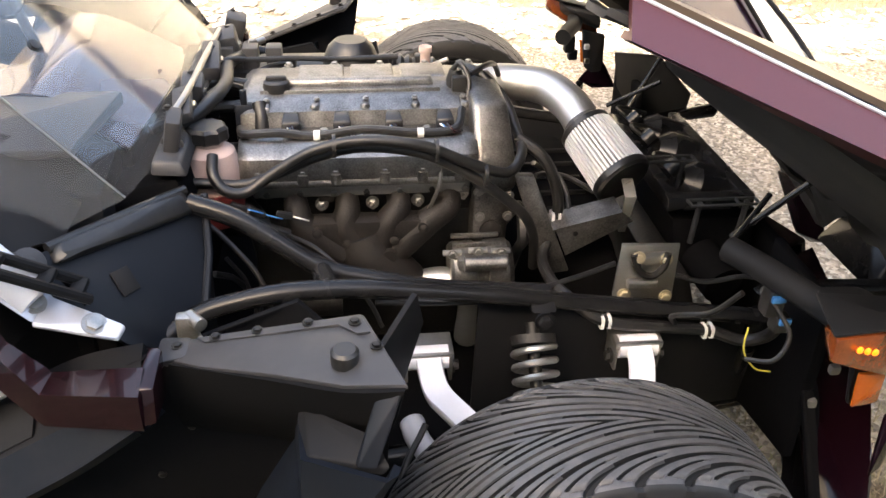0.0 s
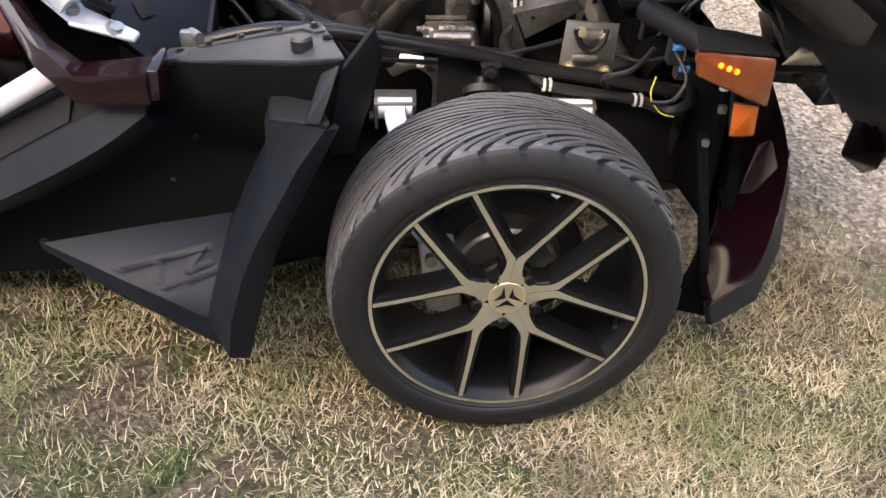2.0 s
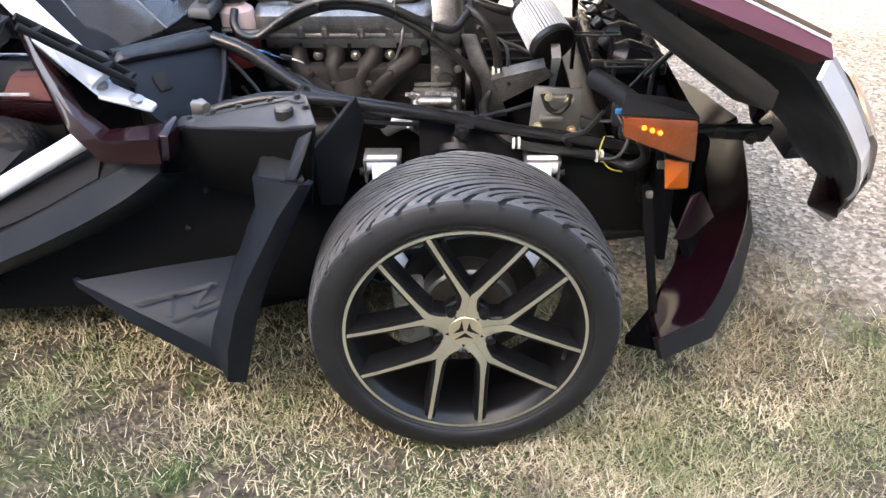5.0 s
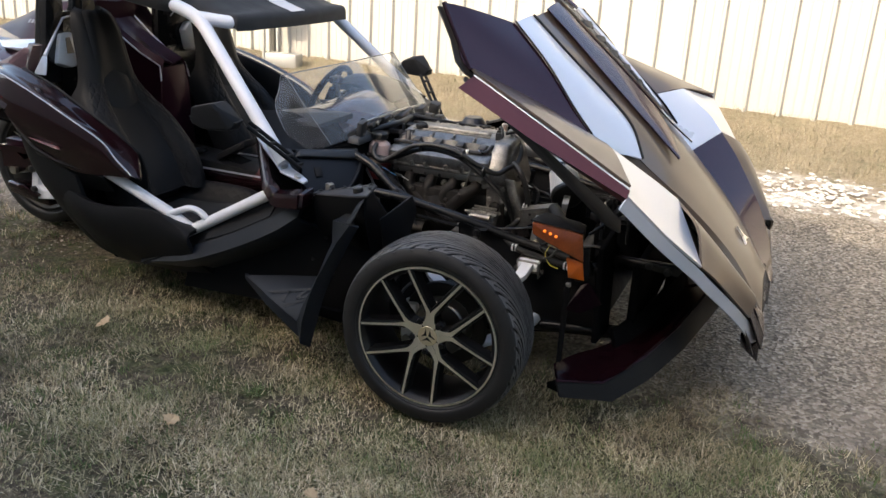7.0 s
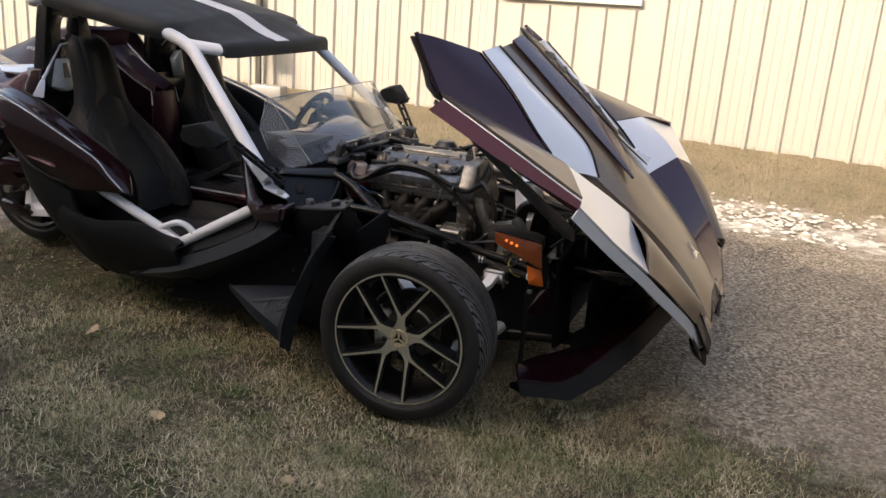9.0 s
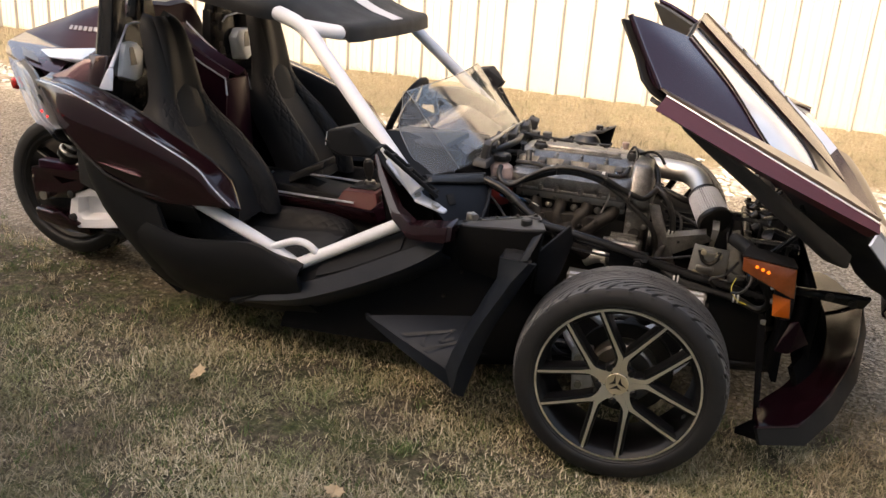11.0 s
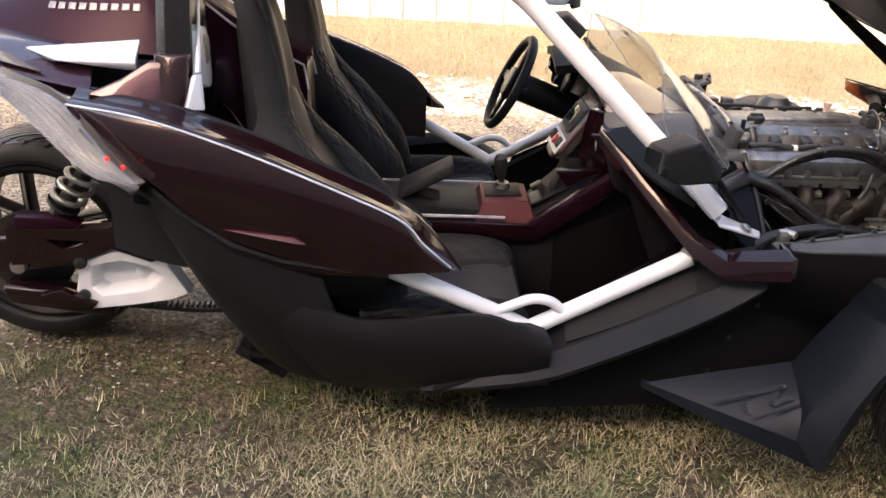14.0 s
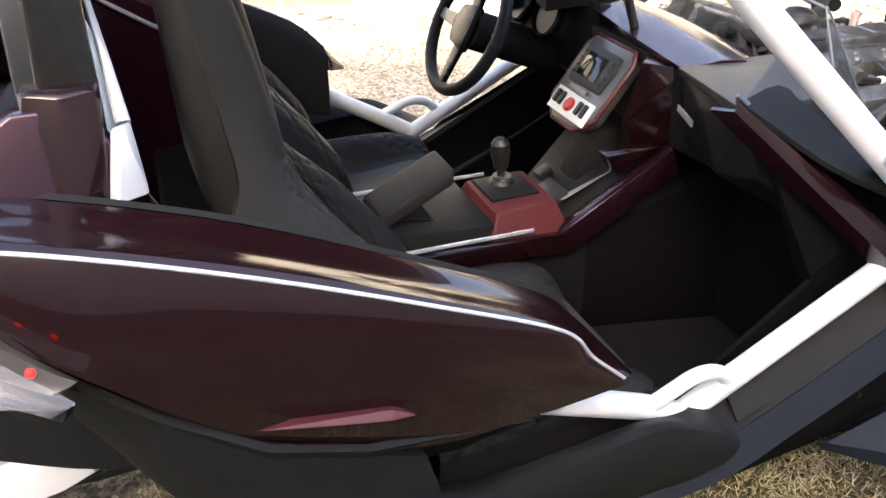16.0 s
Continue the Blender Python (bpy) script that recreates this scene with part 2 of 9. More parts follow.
def part(name, bm, material, parent=None, label="", sharp=32.0):
    """Links a bmesh as ONE mesh object under a thing or a part."""
    finish(bm, sharp)
    me = bpy.data.meshes.new(name)
    bm.to_mesh(me)
    bm.free()
    for k in material if isinstance(material, (list, tuple)) else [material]:
        me.materials.append(M[k])
    ob = new(name, me)
    ob.parent = parent
    return tagged(ob, label)


def add(bm, other):
    """Takes the faces of other into bm."""
    vs = [bm.verts.new(v.co) for v in other.verts]
    other.verts.index_update()
    for f in other.faces:
        nf = bm.faces.new([vs[v.index] for v in f.verts])
        nf.material_index = f.material_index
    other.free()
    return bm


def box(c, size, bevel=0.0, m=None, seg=2):
    bm = bmesh.new()
    bmesh.ops.create_cube(bm, size=1.0)
    bmesh.ops.scale(bm, vec=size, verts=bm.verts)
    if bevel:
        bmesh.ops.bevel(bm, geom=bm.edges[:], offset=bevel, segments=seg, profile=0.5, affect="EDGES")
    if m is not None:
        bm.transform(m)
    bmesh.ops.translate(bm, vec=c, verts=bm.verts)
    return bm


def hull(points, bevel=0.0, seg=2):
    bm = bmesh.new()
    for p in points:
        bm.verts.new(p)
    r = bmesh.ops.convex_hull(bm, input=bm.verts)
    bmesh.ops.delete(bm, geom=list({g for g in r["geom_interior"] + r["geom_unused"] if isinstance(g, bmesh.types.BMVert)}), context="VERTS")
    bmesh.ops.dissolve_limit(bm, angle_limit=radians(1), verts=bm.verts, edges=bm.edges)
    if bevel:
        bmesh.ops.bevel(bm, geom=bm.edges[:], offset=bevel, segments=seg, profile=0.5, affect="EDGES")
    return bm


def spline(pts, n=6):
    """A smooth line through the points, n steps between each two."""
    P = [np.array(p, float) for p in pts]
    if len(P) < 3 or n < 2:
        return P
    P = [2 * P[0] - P[1]] + P + [2 * P[-1] - P[-2]]
    out = []
    for i in range(1, len(P) - 2):
        for k in range(n):
            t = k / n
            a, b, c, d = P[i - 1 : i + 3]
            out.append(0.5 * (2 * b + (c - a) * t + (2 * a - 5 * b + 4 * c - d) * t * t + (3 * b - a - 3 * c + d) * t ** 3))
    return out + [P[-2]]


def bends(pts, r=0.06, n=5):
    """Straight runs joined by round bends of about radius r."""
    P = [np.array(p, float) for p in pts]
    out = [P[0]]
    for a, b, c in zip(P, P[1:], P[2:]):
        u, v = (a - b), (c - b)
        lu, lv = np.linalg.norm(u), np.linalg.norm(v)
        d = min(r, lu * 0.45, lv * 0.45)
        p, q = b + u / lu * d, b + v / lv * d
        for k in range(n + 1):
            t = k / n
            out.append((1 - t) ** 2 * p + 2 * t * (1 - t) * b + t * t * q)
    return out + [P[-1]]


def tube(path, r, seg=12, ripple=None):
    """A round bar along the path, closed at its ends. r: one radius, or one a point."""
    bm = bmesh.new()
    P = [Vector(p) for p in path]
    rs = list(r) if isinstance(r, (list, tuple)) else [r] * len(P)
    if len(rs) != len(P):
        rs = list(np.interp(np.linspace(0, 1, len(P)), np.linspace(0, 1, len(rs)), rs))
    up, rings = None, []
    for i, p in enumerate(P):
        d = (P[min(i + 1, len(P) - 1)] - P[max(i - 1, 0)]).normalized()
        if up is None:
            up = d.orthogonal().normalized()
        up = (up - d * up.dot(d)).normalized()
        side = d.cross(up)
        rings.append([bm.verts.new(p + (up * math.cos(a) + side * math.sin(a)) * rs[i]) for a in (2 * math.pi * k / seg for k in range(seg))])
    for a, b in zip(rings, rings[1:]):
        for k in range(seg):
            bm.faces.new((a[k], a[(k + 1) % seg], b[(k + 1) % seg], b[k]))
    bm.faces.new(rings[0][::-1])
    bm.faces.new(rings[-1])
    return bm


def lathe(profile, m=None, seg=48, closed=False):
    """Turns (radius, height) pairs round the z axis, then places them by m."""
    bm = bmesh.new()
    rings = []
    for r, h in profile:
        rings.append([bm.verts.new((r * math.cos(a), r * math.sin(a), h)) for a in (2 * math.pi * k / seg for k in range(seg))])
    pairs = list(zip(rings, rings[1:])) + ([(rings[-1], rings[0])] if closed else [])
    for a, b in pairs:
        for k in range(seg):
            bm.faces.new((a[k], a[(k + 1) % seg], b[(k + 1) % seg], b[k]))
    if not closed:
        bm.faces.new(rings[0][::-1])
        bm.faces.new(rings[-1])
    if m is not None:
        bm.transform(m)
    return bm


def strap(path, across_dir, wide, thick):
    """A flat bar along the path: wide across the given direction, rounded at its edges."""
    bm = bmesh.new()
    P = [Vector(p) for p in path]
    rings = []
    for i, p in enumerate(P):
        d = (P[min(i + 1, len(P) - 1)] - P[max(i - 1, 0)]).normalized()
        a = Vector(across_dir)
        a = (a - d * a.dot(d)).normalized()
        n = d.cross(a)
        w, t = wide / 2, thick / 2
        rings.append([bm.verts.new(p + a * u + n * v) for u, v in ((-w, -t * 0.5), (-w * 0.9, -t), (w * 0.9, -t), (w, -t * 0.5), (w, t * 0.5), (w * 0.9, t), (-w * 0.9, t), (-w, t * 0.5))])
    for a, b in zip(rings, rings[1:]):
        for k in range(8):
            bm.faces.new((a[k], a[(k + 1) % 8], b[(k + 1) % 8], b[k]))
    bm.faces.new(rings[0][::-1])
    bm.faces.new(rings[-1])
    return bm


def rod(a, b, r, seg=16):
    return tube([a, b], r, seg)


def prism(pts, depth, bevel=0.0, seg=2):
    """A plate: the outline pts in space, swept by the vector depth."""
    bm = bmesh.new()
    vs = [bm.verts.new(p) for p in pts]
    f = bm.faces.new(vs)
    r = bmesh.ops.extrude_face_region(bm, geom=[f])
    bmesh.ops.translate(bm, vec=depth, verts=[g for g in r["geom"] if isinstance(g, bmesh.types.BMVert)])
    if bevel:
        bmesh.ops.bevel(bm, geom=bm.edges[:], offset=bevel, segments=seg, profile=0.5, affect="EDGES")
    return bm


def refine(grid, nu, nv, smooth=True):
    """More rows and columns between those of a grid of points."""
    def along(rows, n):
        if n < 2:
            return rows
        if smooth and len(rows) > 2:
            cols = [spline([r[j] for r in rows], n) for j in range(len(rows[0]))]
            return [[c[i] for c in cols] for i in range(len(cols[0]))]
        out = []
        for a, b in zip(rows, rows[1:]):
            for k in range(n):
                t = k / n
                out.append([(1 - t) * np.array(p, float) + t * np.array(q, float) for p, q in zip(a, b)])
        return out + [[np.array(p, float) for p in rows[-1]]]
    g = along([[np.array(p, float) for p in r] for r in grid], nu)
    g = [list(r) for r in zip(*along([list(c) for c in zip(*g)], nv))]
    return g


def skin(grid, thick, nu=1, nv=1, smooth=True, relief=None):
    """A moulded sheet through a grid of points, thick metres deep on its inner side. relief(u, v): lift along the normal."""
    g = np.array(refine(grid, nu, nv, smooth))
    du, dv = np.gradient(g, axis=0), np.gradient(g, axis=1)
    nrm = np.cross(du, dv)
    nrm /= np.maximum(np.linalg.norm(nrm, axis=2, keepdims=True), 1e-9)
    R, C = g.shape[:2]
    if relief is not None:
        uu, vv = np.meshgrid(np.linspace(0, 1, R), np.linspace(0, 1, C), indexing="ij")
        g = g + nrm * relief(uu, vv)[..., None]
    h = g - nrm * thick
    bm = bmesh.new()
    A = [[bm.verts.new(p) for p in row] for row in g]
    B = [[bm.verts.new(p) for p in row] for row in h]
    for i in range(R - 1):
        for j in range(C - 1):
            bm.faces.new((A[i][j], A[i + 1][j], A[i + 1][j + 1], A[i][j + 1]))
            bm.faces.new((B[i][j], B[i][j + 1], B[i + 1][j + 1], B[i + 1][j]))
    for i in range(R - 1):
        bm.faces.new((A[i][0], B[i][0], B[i + 1][0], A[i + 1][0]))
        bm.faces.new((A[i][-1], A[i + 1][-1], B[i + 1][-1], B[i][-1]))
    for j in range(C - 1):
        bm.faces.new((A[0][j], A[0][j + 1], B[0][j + 1], B[0][j]))
        bm.faces.new((A[-1][j], B[-1][j], B[-1][j + 1], A[-1][j + 1]))
    return bm


def side(s, pts):
    """Points given for the left side, put on side s (1 left, -1 right)."""
    return [(p[0], s * p[1], p[2]) for p in pts]


def gside(s, grid):
    return [side(s, r) for r in grid]


def across(normal, at):
    """The pose that turns the z axis to the given direction, at a place."""
    return Matrix.Translation(at) @ Vector(normal).to_track_quat("Z", "Y").to_matrix().to_4x4()


def bolt(at, normal, r=0.008, h=0.006):
    """A hexagon bolt head on a washer."""
    bm = lathe([(r * 1.45, 0), (r * 1.45, h * 0.3)], across(normal, at), 16)
    return add(bm, lathe([(r, h * 0.3), (r, h * 0.9), (r * 0.8, h)], across(normal, at), 6))


# ---- the ground: one sheet, rising gently towards the metal building ----
LEAN_W = 0.115


def strip(x, y):
    """How far a place lies towards the building."""
    return y + LEAN_W * x


def ground_z(x, y):
    return float(np.interp(strip(x, y), [-400, -0.9, 2.0, 4.06, 4.67, 5.25, 400], [0, 0, 0.104, 0.225, 0.30, 0.43, 0.43]))


def ground_material():
    m = bpy.data.materials.new("grass and gravel ground")
    m.use_nodes = True
    N, L = m.node_tree.nodes, m.node_tree.links
    p = N["Principled BSDF"]
    tc = N.new("ShaderNodeTexCoord")
    sep = N.new("ShaderNodeSeparateXYZ")
    L.new(tc.outputs["Object"], sep.inputs[0])

    def math_node(op, a, b, c=None):
        n = N.new("ShaderNodeMath")
        n.operation = op
        for i, v in enumerate((a, b, c)):
            if v is None:
                continue
            if isinstance(v, (int, float)):
                n.inputs[i].default_value = v
            else:
                L.new(v, n.inputs[i])
        return n.outputs[0]

    def noise_node(scale, detail=6, rough=0.6):
        n = N.new("ShaderNodeTexNoise")
        n.inputs["Scale"].default_value, n.inputs["Detail"].default_value, n.inputs["Roughness"].default_value = scale, detail, rough
        L.new(tc.outputs["Object"], n.inputs["Vector"])
        return n.outputs["Fac"]

    def ramp(fac, stops):
        n = N.new("ShaderNodeValToRGB")
        el = n.color_ramp.elements
        while len(el) < len(stops):
            el.new(0.5)
        for e, (pos, col) in zip(el, stops):
            e.position, e.color = pos, (*col, 1)
        L.new(fac, n.inputs[0])
        return n.outputs[0]

    def mixed(fac, a, b):
        n = N.new("ShaderNodeMix")
        n.data_type = "RGBA"
        L.new(fac, n.inputs["Factor"])
        L.new(a, n.inputs["A"])
        L.new(b, n.inputs["B"])
        return n.outputs["Result"]

    w = math_node("MULTIPLY_ADD", sep.outputs["X"], LEAN_W, sep.outputs["Y"])
    big, mid, small, tiny = noise_node(0.9), noise_node(6), noise_node(38), noise_node(160, 3)
    wob = math_node("MULTIPLY_ADD", mid, 0.9, math_node("ADD", w, -0.45))
    earth = ramp(small, [(0.3, (0.030, 0.024, 0.017)), (0.55, (0.10, 0.080, 0.055)), (0.75, (0.24, 0.195, 0.13))])
    greens = ramp(small, [(0.3, (0.022, 0.030, 0.011)), (0.7, (0.095, 0.11, 0.040))])
    lawn = mixed(ramp(mid, [(0.44, (0, 0, 0)), (0.62, (0.8, 0.8, 0.8))]), earth, greens)
    vor = N.new("ShaderNodeTexVoronoi")
    vor.inputs["Scale"].default_value = 75
    L.new(tc.outputs["Object"], vor.inputs["Vector"])
    stones = ramp(vor.outputs["Color"], [(0.1, (0.065, 0.055, 0.042)), (0.5, (0.20, 0.17, 0.132)), (0.9, (0.42, 0.37, 0.30))])
    dirt = ramp(mid, [(0.3, (0.17, 0.135, 0.10)), (0.7, (0.26, 0.215, 0.165))])
    drive = mixed(ramp(big, [(0.4, (0.85, 0.85, 0.85)), (0.65, (0.5, 0.5, 0.5))]), dirt, stones)
    vor2 = N.new("ShaderNodeTexVoronoi")
    vor2.inputs["Scale"].default_value = 18
    L.new(tc.outputs["Object"], vor2.inputs["Vector"])
    rocks = ramp(vor2.outputs["Color"], [(0.1, (0.30, 0.27, 0.23)), (0.6, (0.52, 0.49, 0.44)), (0.9, (0.66, 0.63, 0.58))])
    rock_fac = ramp(noise_node(3.0), [(0.40, (0, 0, 0)), (0.58, (1, 1, 1))])
    rockstrip = mixed(rock_fac, dirt, rocks)
    dry = ramp(small, [(0.25, (0.125, 0.098, 0.064)), (0.5, (0.225, 0.186, 0.124)), (0.8, (0.31, 0.268, 0.186))])
    dry = mixed(ramp(mid, [(0.55, (0, 0, 0)), (0.75, (0.35, 0.35, 0.35))]), dry, greens)
    c = mixed(ramp(math_node("MULTIPLY_ADD", wob, 1.2, 0.95), [(0.35, (0, 0, 0)), (0.65, (1, 1, 1))]), lawn, drive)
    c = mixed(ramp(math_node("MULTIPLY_ADD", wob, 2.0, -4.8), [(0.2, (0, 0, 0)), (0.8, (1, 1, 1))]), c, rockstrip)
    c = mixed(ramp(math_node("MULTIPLY_ADD", wob, 2.0, -6.3), [(0.2, (0, 0, 0)), (0.8, (1, 1, 1))]), c, dry)
    L.new(c, p.inputs["Base Color"])
    p.inputs["Roughness"].default_value = 0.95
    p.inputs["Specular IOR Level"].default_value = 0.15
    bp = N.new("ShaderNodeBump")
    bp.inputs["Strength"].default_value, bp.inputs["Distance"].default_value = 0.7, 0.012
    L.new(math_node("ADD", math_node("MULTIPLY", small, 0.7), vor.outputs["Distance"]), bp.inputs["Height"])
    L.new(bp.outputs[0], p.inputs["Normal"])
    return m


def axis_steps(lo, hi, step, far):
    near = list(np.arange(lo, hi + 1e-6, step))
    out, d = [], step * 1.6
    a, b = lo, hi
    while b < far:
        a, b, d = a - d, b + d, d * 1.6
        out = [a] + out + [b]
    cut = len(out) // 2
    return out[:cut] + near + out[cut:]


gx, gy = axis_steps(-9, 4.5, 0.05, 600), axis_steps(-4, 5.6, 0.05, 600)
verts = []
for y in gy:
    for x in gx:
        z = ground_z(x, y)
        if abs(x) < 12 and abs(y) < 9:
            z += 0.012 * noise.noise((x * 2.3, y * 2.3, 0)) + 0.006 * noise.noise((x * 9, y * 9, 3)) - 0.008
        verts.append((x, y, z))
nx = len(gx)
faces = [(j * nx + i, j * nx + i + 1, (j + 1) * nx + i + 1, (j + 1) * nx + i) for j in range(len(gy) - 1) for i in range(nx - 1)]
gme = bpy.data.meshes.new("ground")
gme.from_pydata(verts, [], faces)
gme.polygons.foreach_set("use_smooth", [True] * len(gme.polygons))
gme.materials.append(ground_material())
ground = tagged(new("ground", gme), "dry patchy lawn beside a gravel drive and white stones", "ground", kind="structure")

# ---- the cream metal building across the drive ----
WALL_YAW = -math.degrees(math.atan(LEAN_W))
M["siding"] = pbr("cream painted steel siding", (0.425, 0.412, 0.372), (0.375, 0.362, 0.322), 0.45, 0.0, 0.8, 60, 0.04, dust=0.12, dust_col=(0.40, 0.36, 0.29))
M["whiteframe"] = pbr("white window trim", (0.78, 0.78, 0.77), rough=0.45)
M["darkpost"] = pbr("weathered dark metal", (0.12, 0.115, 0.10), rough=0.6, metal=0.3)
wall_m = pose(0, 5.06, 0.30, 0, 0, WALL_YAW)
bm = bmesh.new()
U0, U1, WH = -22.0, 16.0, 3.6
WIN = (-1.85, -0.42, 1.345, 2.395)
for a, b, z0, z1 in ((U0, WIN[0], 0, WH), (WIN[1], U1, 0, WH), (WIN[0], WIN[1], 0, WIN[2]), (WIN[0], WIN[1], WIN[3], WH)):
    add(bm, box(((a + b) / 2, 0.06, (z0 + z1) / 2), (b - a, 0.10, z1 - z0)))
bm.transform(wall_m)
wall = tagged(part("wall_north", bm, "siding"), "sunlit cream ribbed steel wall of a metal building", "wall", kind="structure")


def rib_bm(z0, z1):
    b = prism([(-0.030, 0.012, z0), (-0.013, -0.026, z0), (0.013, -0.026, z0), (0.030, 0.012, z0)], (0, 0, z1 - z0), 0.003, 1)
    return b


def siding_rib(ob_name, mesh_from, u):
    ob = new(ob_name, mesh_from)
    ob.matrix_world = wall_m @ pose(u, 0, 0)
    ob.parent = wall
    return ob


def mesh_of(name, bm, key):
    finish(bm)
    me = bpy.data.meshes.new(name)
    bm.to_mesh(me)
    bm.free()
    me.materials.append(M[key])
    return me


rib_full, rib_low = mesh_of("rib", rib_bm(0.0, WH), "siding"), mesh_of("rib_low", rib_bm(0.0, WIN[2] - 0.05), "siding")
small_rib = mesh_of("small_rib", add(prism([(-0.012, 0.012, 0), (-0.006, 0.006, 0), (0.006, 0.006, 0), (0.012, 0.012, 0)], (0, 0, WH)), prism([(0.070, 0.012, 0), (0.076, 0.006, 0), (0.088, 0.006, 0), (0.094, 0.012, 0)], (0, 0, WH))), "siding")
PITCH = 0.308
k = 0
while U0 + 0.1 + k * PITCH < U1:
    u = -0.50 + PITCH * (k - 69) + 0.06
    k += 1
    if u < U0 or u > U1:
        continue
    siding_rib("rib", rib_low if WIN[0] - 0.05 < u < WIN[1] + 0.05 else rib_full, u)
    if not (WIN[0] - 0.3 < u < WIN[1] + 0.05):
        siding_rib("small_rib", small_rib, u + PITCH / 2 - 0.04)
# window
win = part("window_1", add(box(((WIN[0] + WIN[1]) / 2, -0.02, WIN[2] + 0.02), (WIN[1] - WIN[0] + 0.10, 0.07, 0.06), 0.006), box(((WIN[0] + WIN[1]) / 2, -0.02, WIN[3] - 0.02), (WIN[1] - WIN[0] + 0.10, 0.07, 0.06), 0.006)), "whiteframe")
win.matrix_world = wall_m
tagged(win, "white framed window with dark panes in the metal wall", "window", kind="structure")
for u in (WIN[0], (WIN[0] + WIN[1]) / 2, WIN[1]):
    f = part("window_frame", box((u, -0.018, (WIN[2] + WIN[3]) / 2), (0.05, 0.06, WIN[3] - WIN[2] - 0.02), 0.006), "whiteframe", win)
for a, b in ((WIN[0], (WIN[0] + WIN[1]) / 2), ((WIN[0] + WIN[1]) / 2, WIN[1])):
    part("pane", box(((a + b) / 2, 0.02, (WIN[2] + WIN[3]) / 2), (b - a - 0.05, 0.008, WIN[3] - WIN[2] - 0.06)), "screen", win)
# building roof edge and body behind
roof_b = part("roof_north", hull([(U0, -0.25, WH), (U1, -0.25, WH), (U0, 8, WH + 1.6), (U1, 8, WH + 1.6), (U0, -0.25, WH + 0.12), (U1, -0.25, WH + 0.12), (U0, 8, WH), (U1, 8, WH)]), "siding")
roof_b.matrix_world = wall_m
tagged(roof_b, "cream metal roof of the building across the drive", "roof", kind="structure")

# ---- an unseen house added behind the walk, whose shade covers the car ----
# siding is kept pale to bounce light onto wheels and flanks
M["stucco"] = pbr("pale siding of unseen house", (0.40, 0.39, 0.37), (0.34, 0.33, 0.31), 0.85, 0.0, 2, 80, 0.3)
M["shingle"] = pbr("brown roof shingles", (0.12, 0.10, 0.085), (0.08, 0.07, 0.06), 0.9, 0.0, 4, 60, 0.3)
HOUSE_W = -6.5
eave = (2.02 - HOUSE_W) * math.tan(radians(SUN_UP)) / math.cos(radians(SUN_AZ + 90 - WALL_YAW)) + 0.104
hm = pose(0, 0, 0, 0, 0, WALL_YAW)
hw = part("shade_wall", box((-2, HOUSE_W - 3.0, eave / 2 - 0.3), (40, 5.0, eave), 0.0), "stucco")
hw.matrix_world = hm
tagged(hw, "unseen pale house wall added behind the walk to shade the lawn", "wall", kind="structure")
hr = part("shade_eave", hull([(-22.5, HOUSE_W, eave - 0.15), (18.5, HOUSE_W, eave - 0.15), (-22.5, HOUSE_W, eave), (18.5, HOUSE_W, eave), (-22.5, HOUSE_W - 6, eave + 0.6), (18.5, HOUSE_W - 6, eave + 0.6), (-22.5, HOUSE_W - 6, eave - 0.15), (18.5, HOUSE_W - 6, eave - 0.15)]), "shingle")
hr.matrix_world = hm
tagged(hr, "brown shingled eave of the unseen house added behind the walk", "roof", kind="structure")


# ---- the open three-wheeled roadster; x forward, y to its left, z up from the ground under its front axle ----
roadster = new("roadster", None)
roadster.matrix_world = pose(0, -0.015, 0.030, 1.9, 0, 0)
tagged(roadster, "burgundy three-wheeled roadster with its hood tipped up on grass", "vehicle")
FRONT_R, REAR_R = 0.322, 0.345


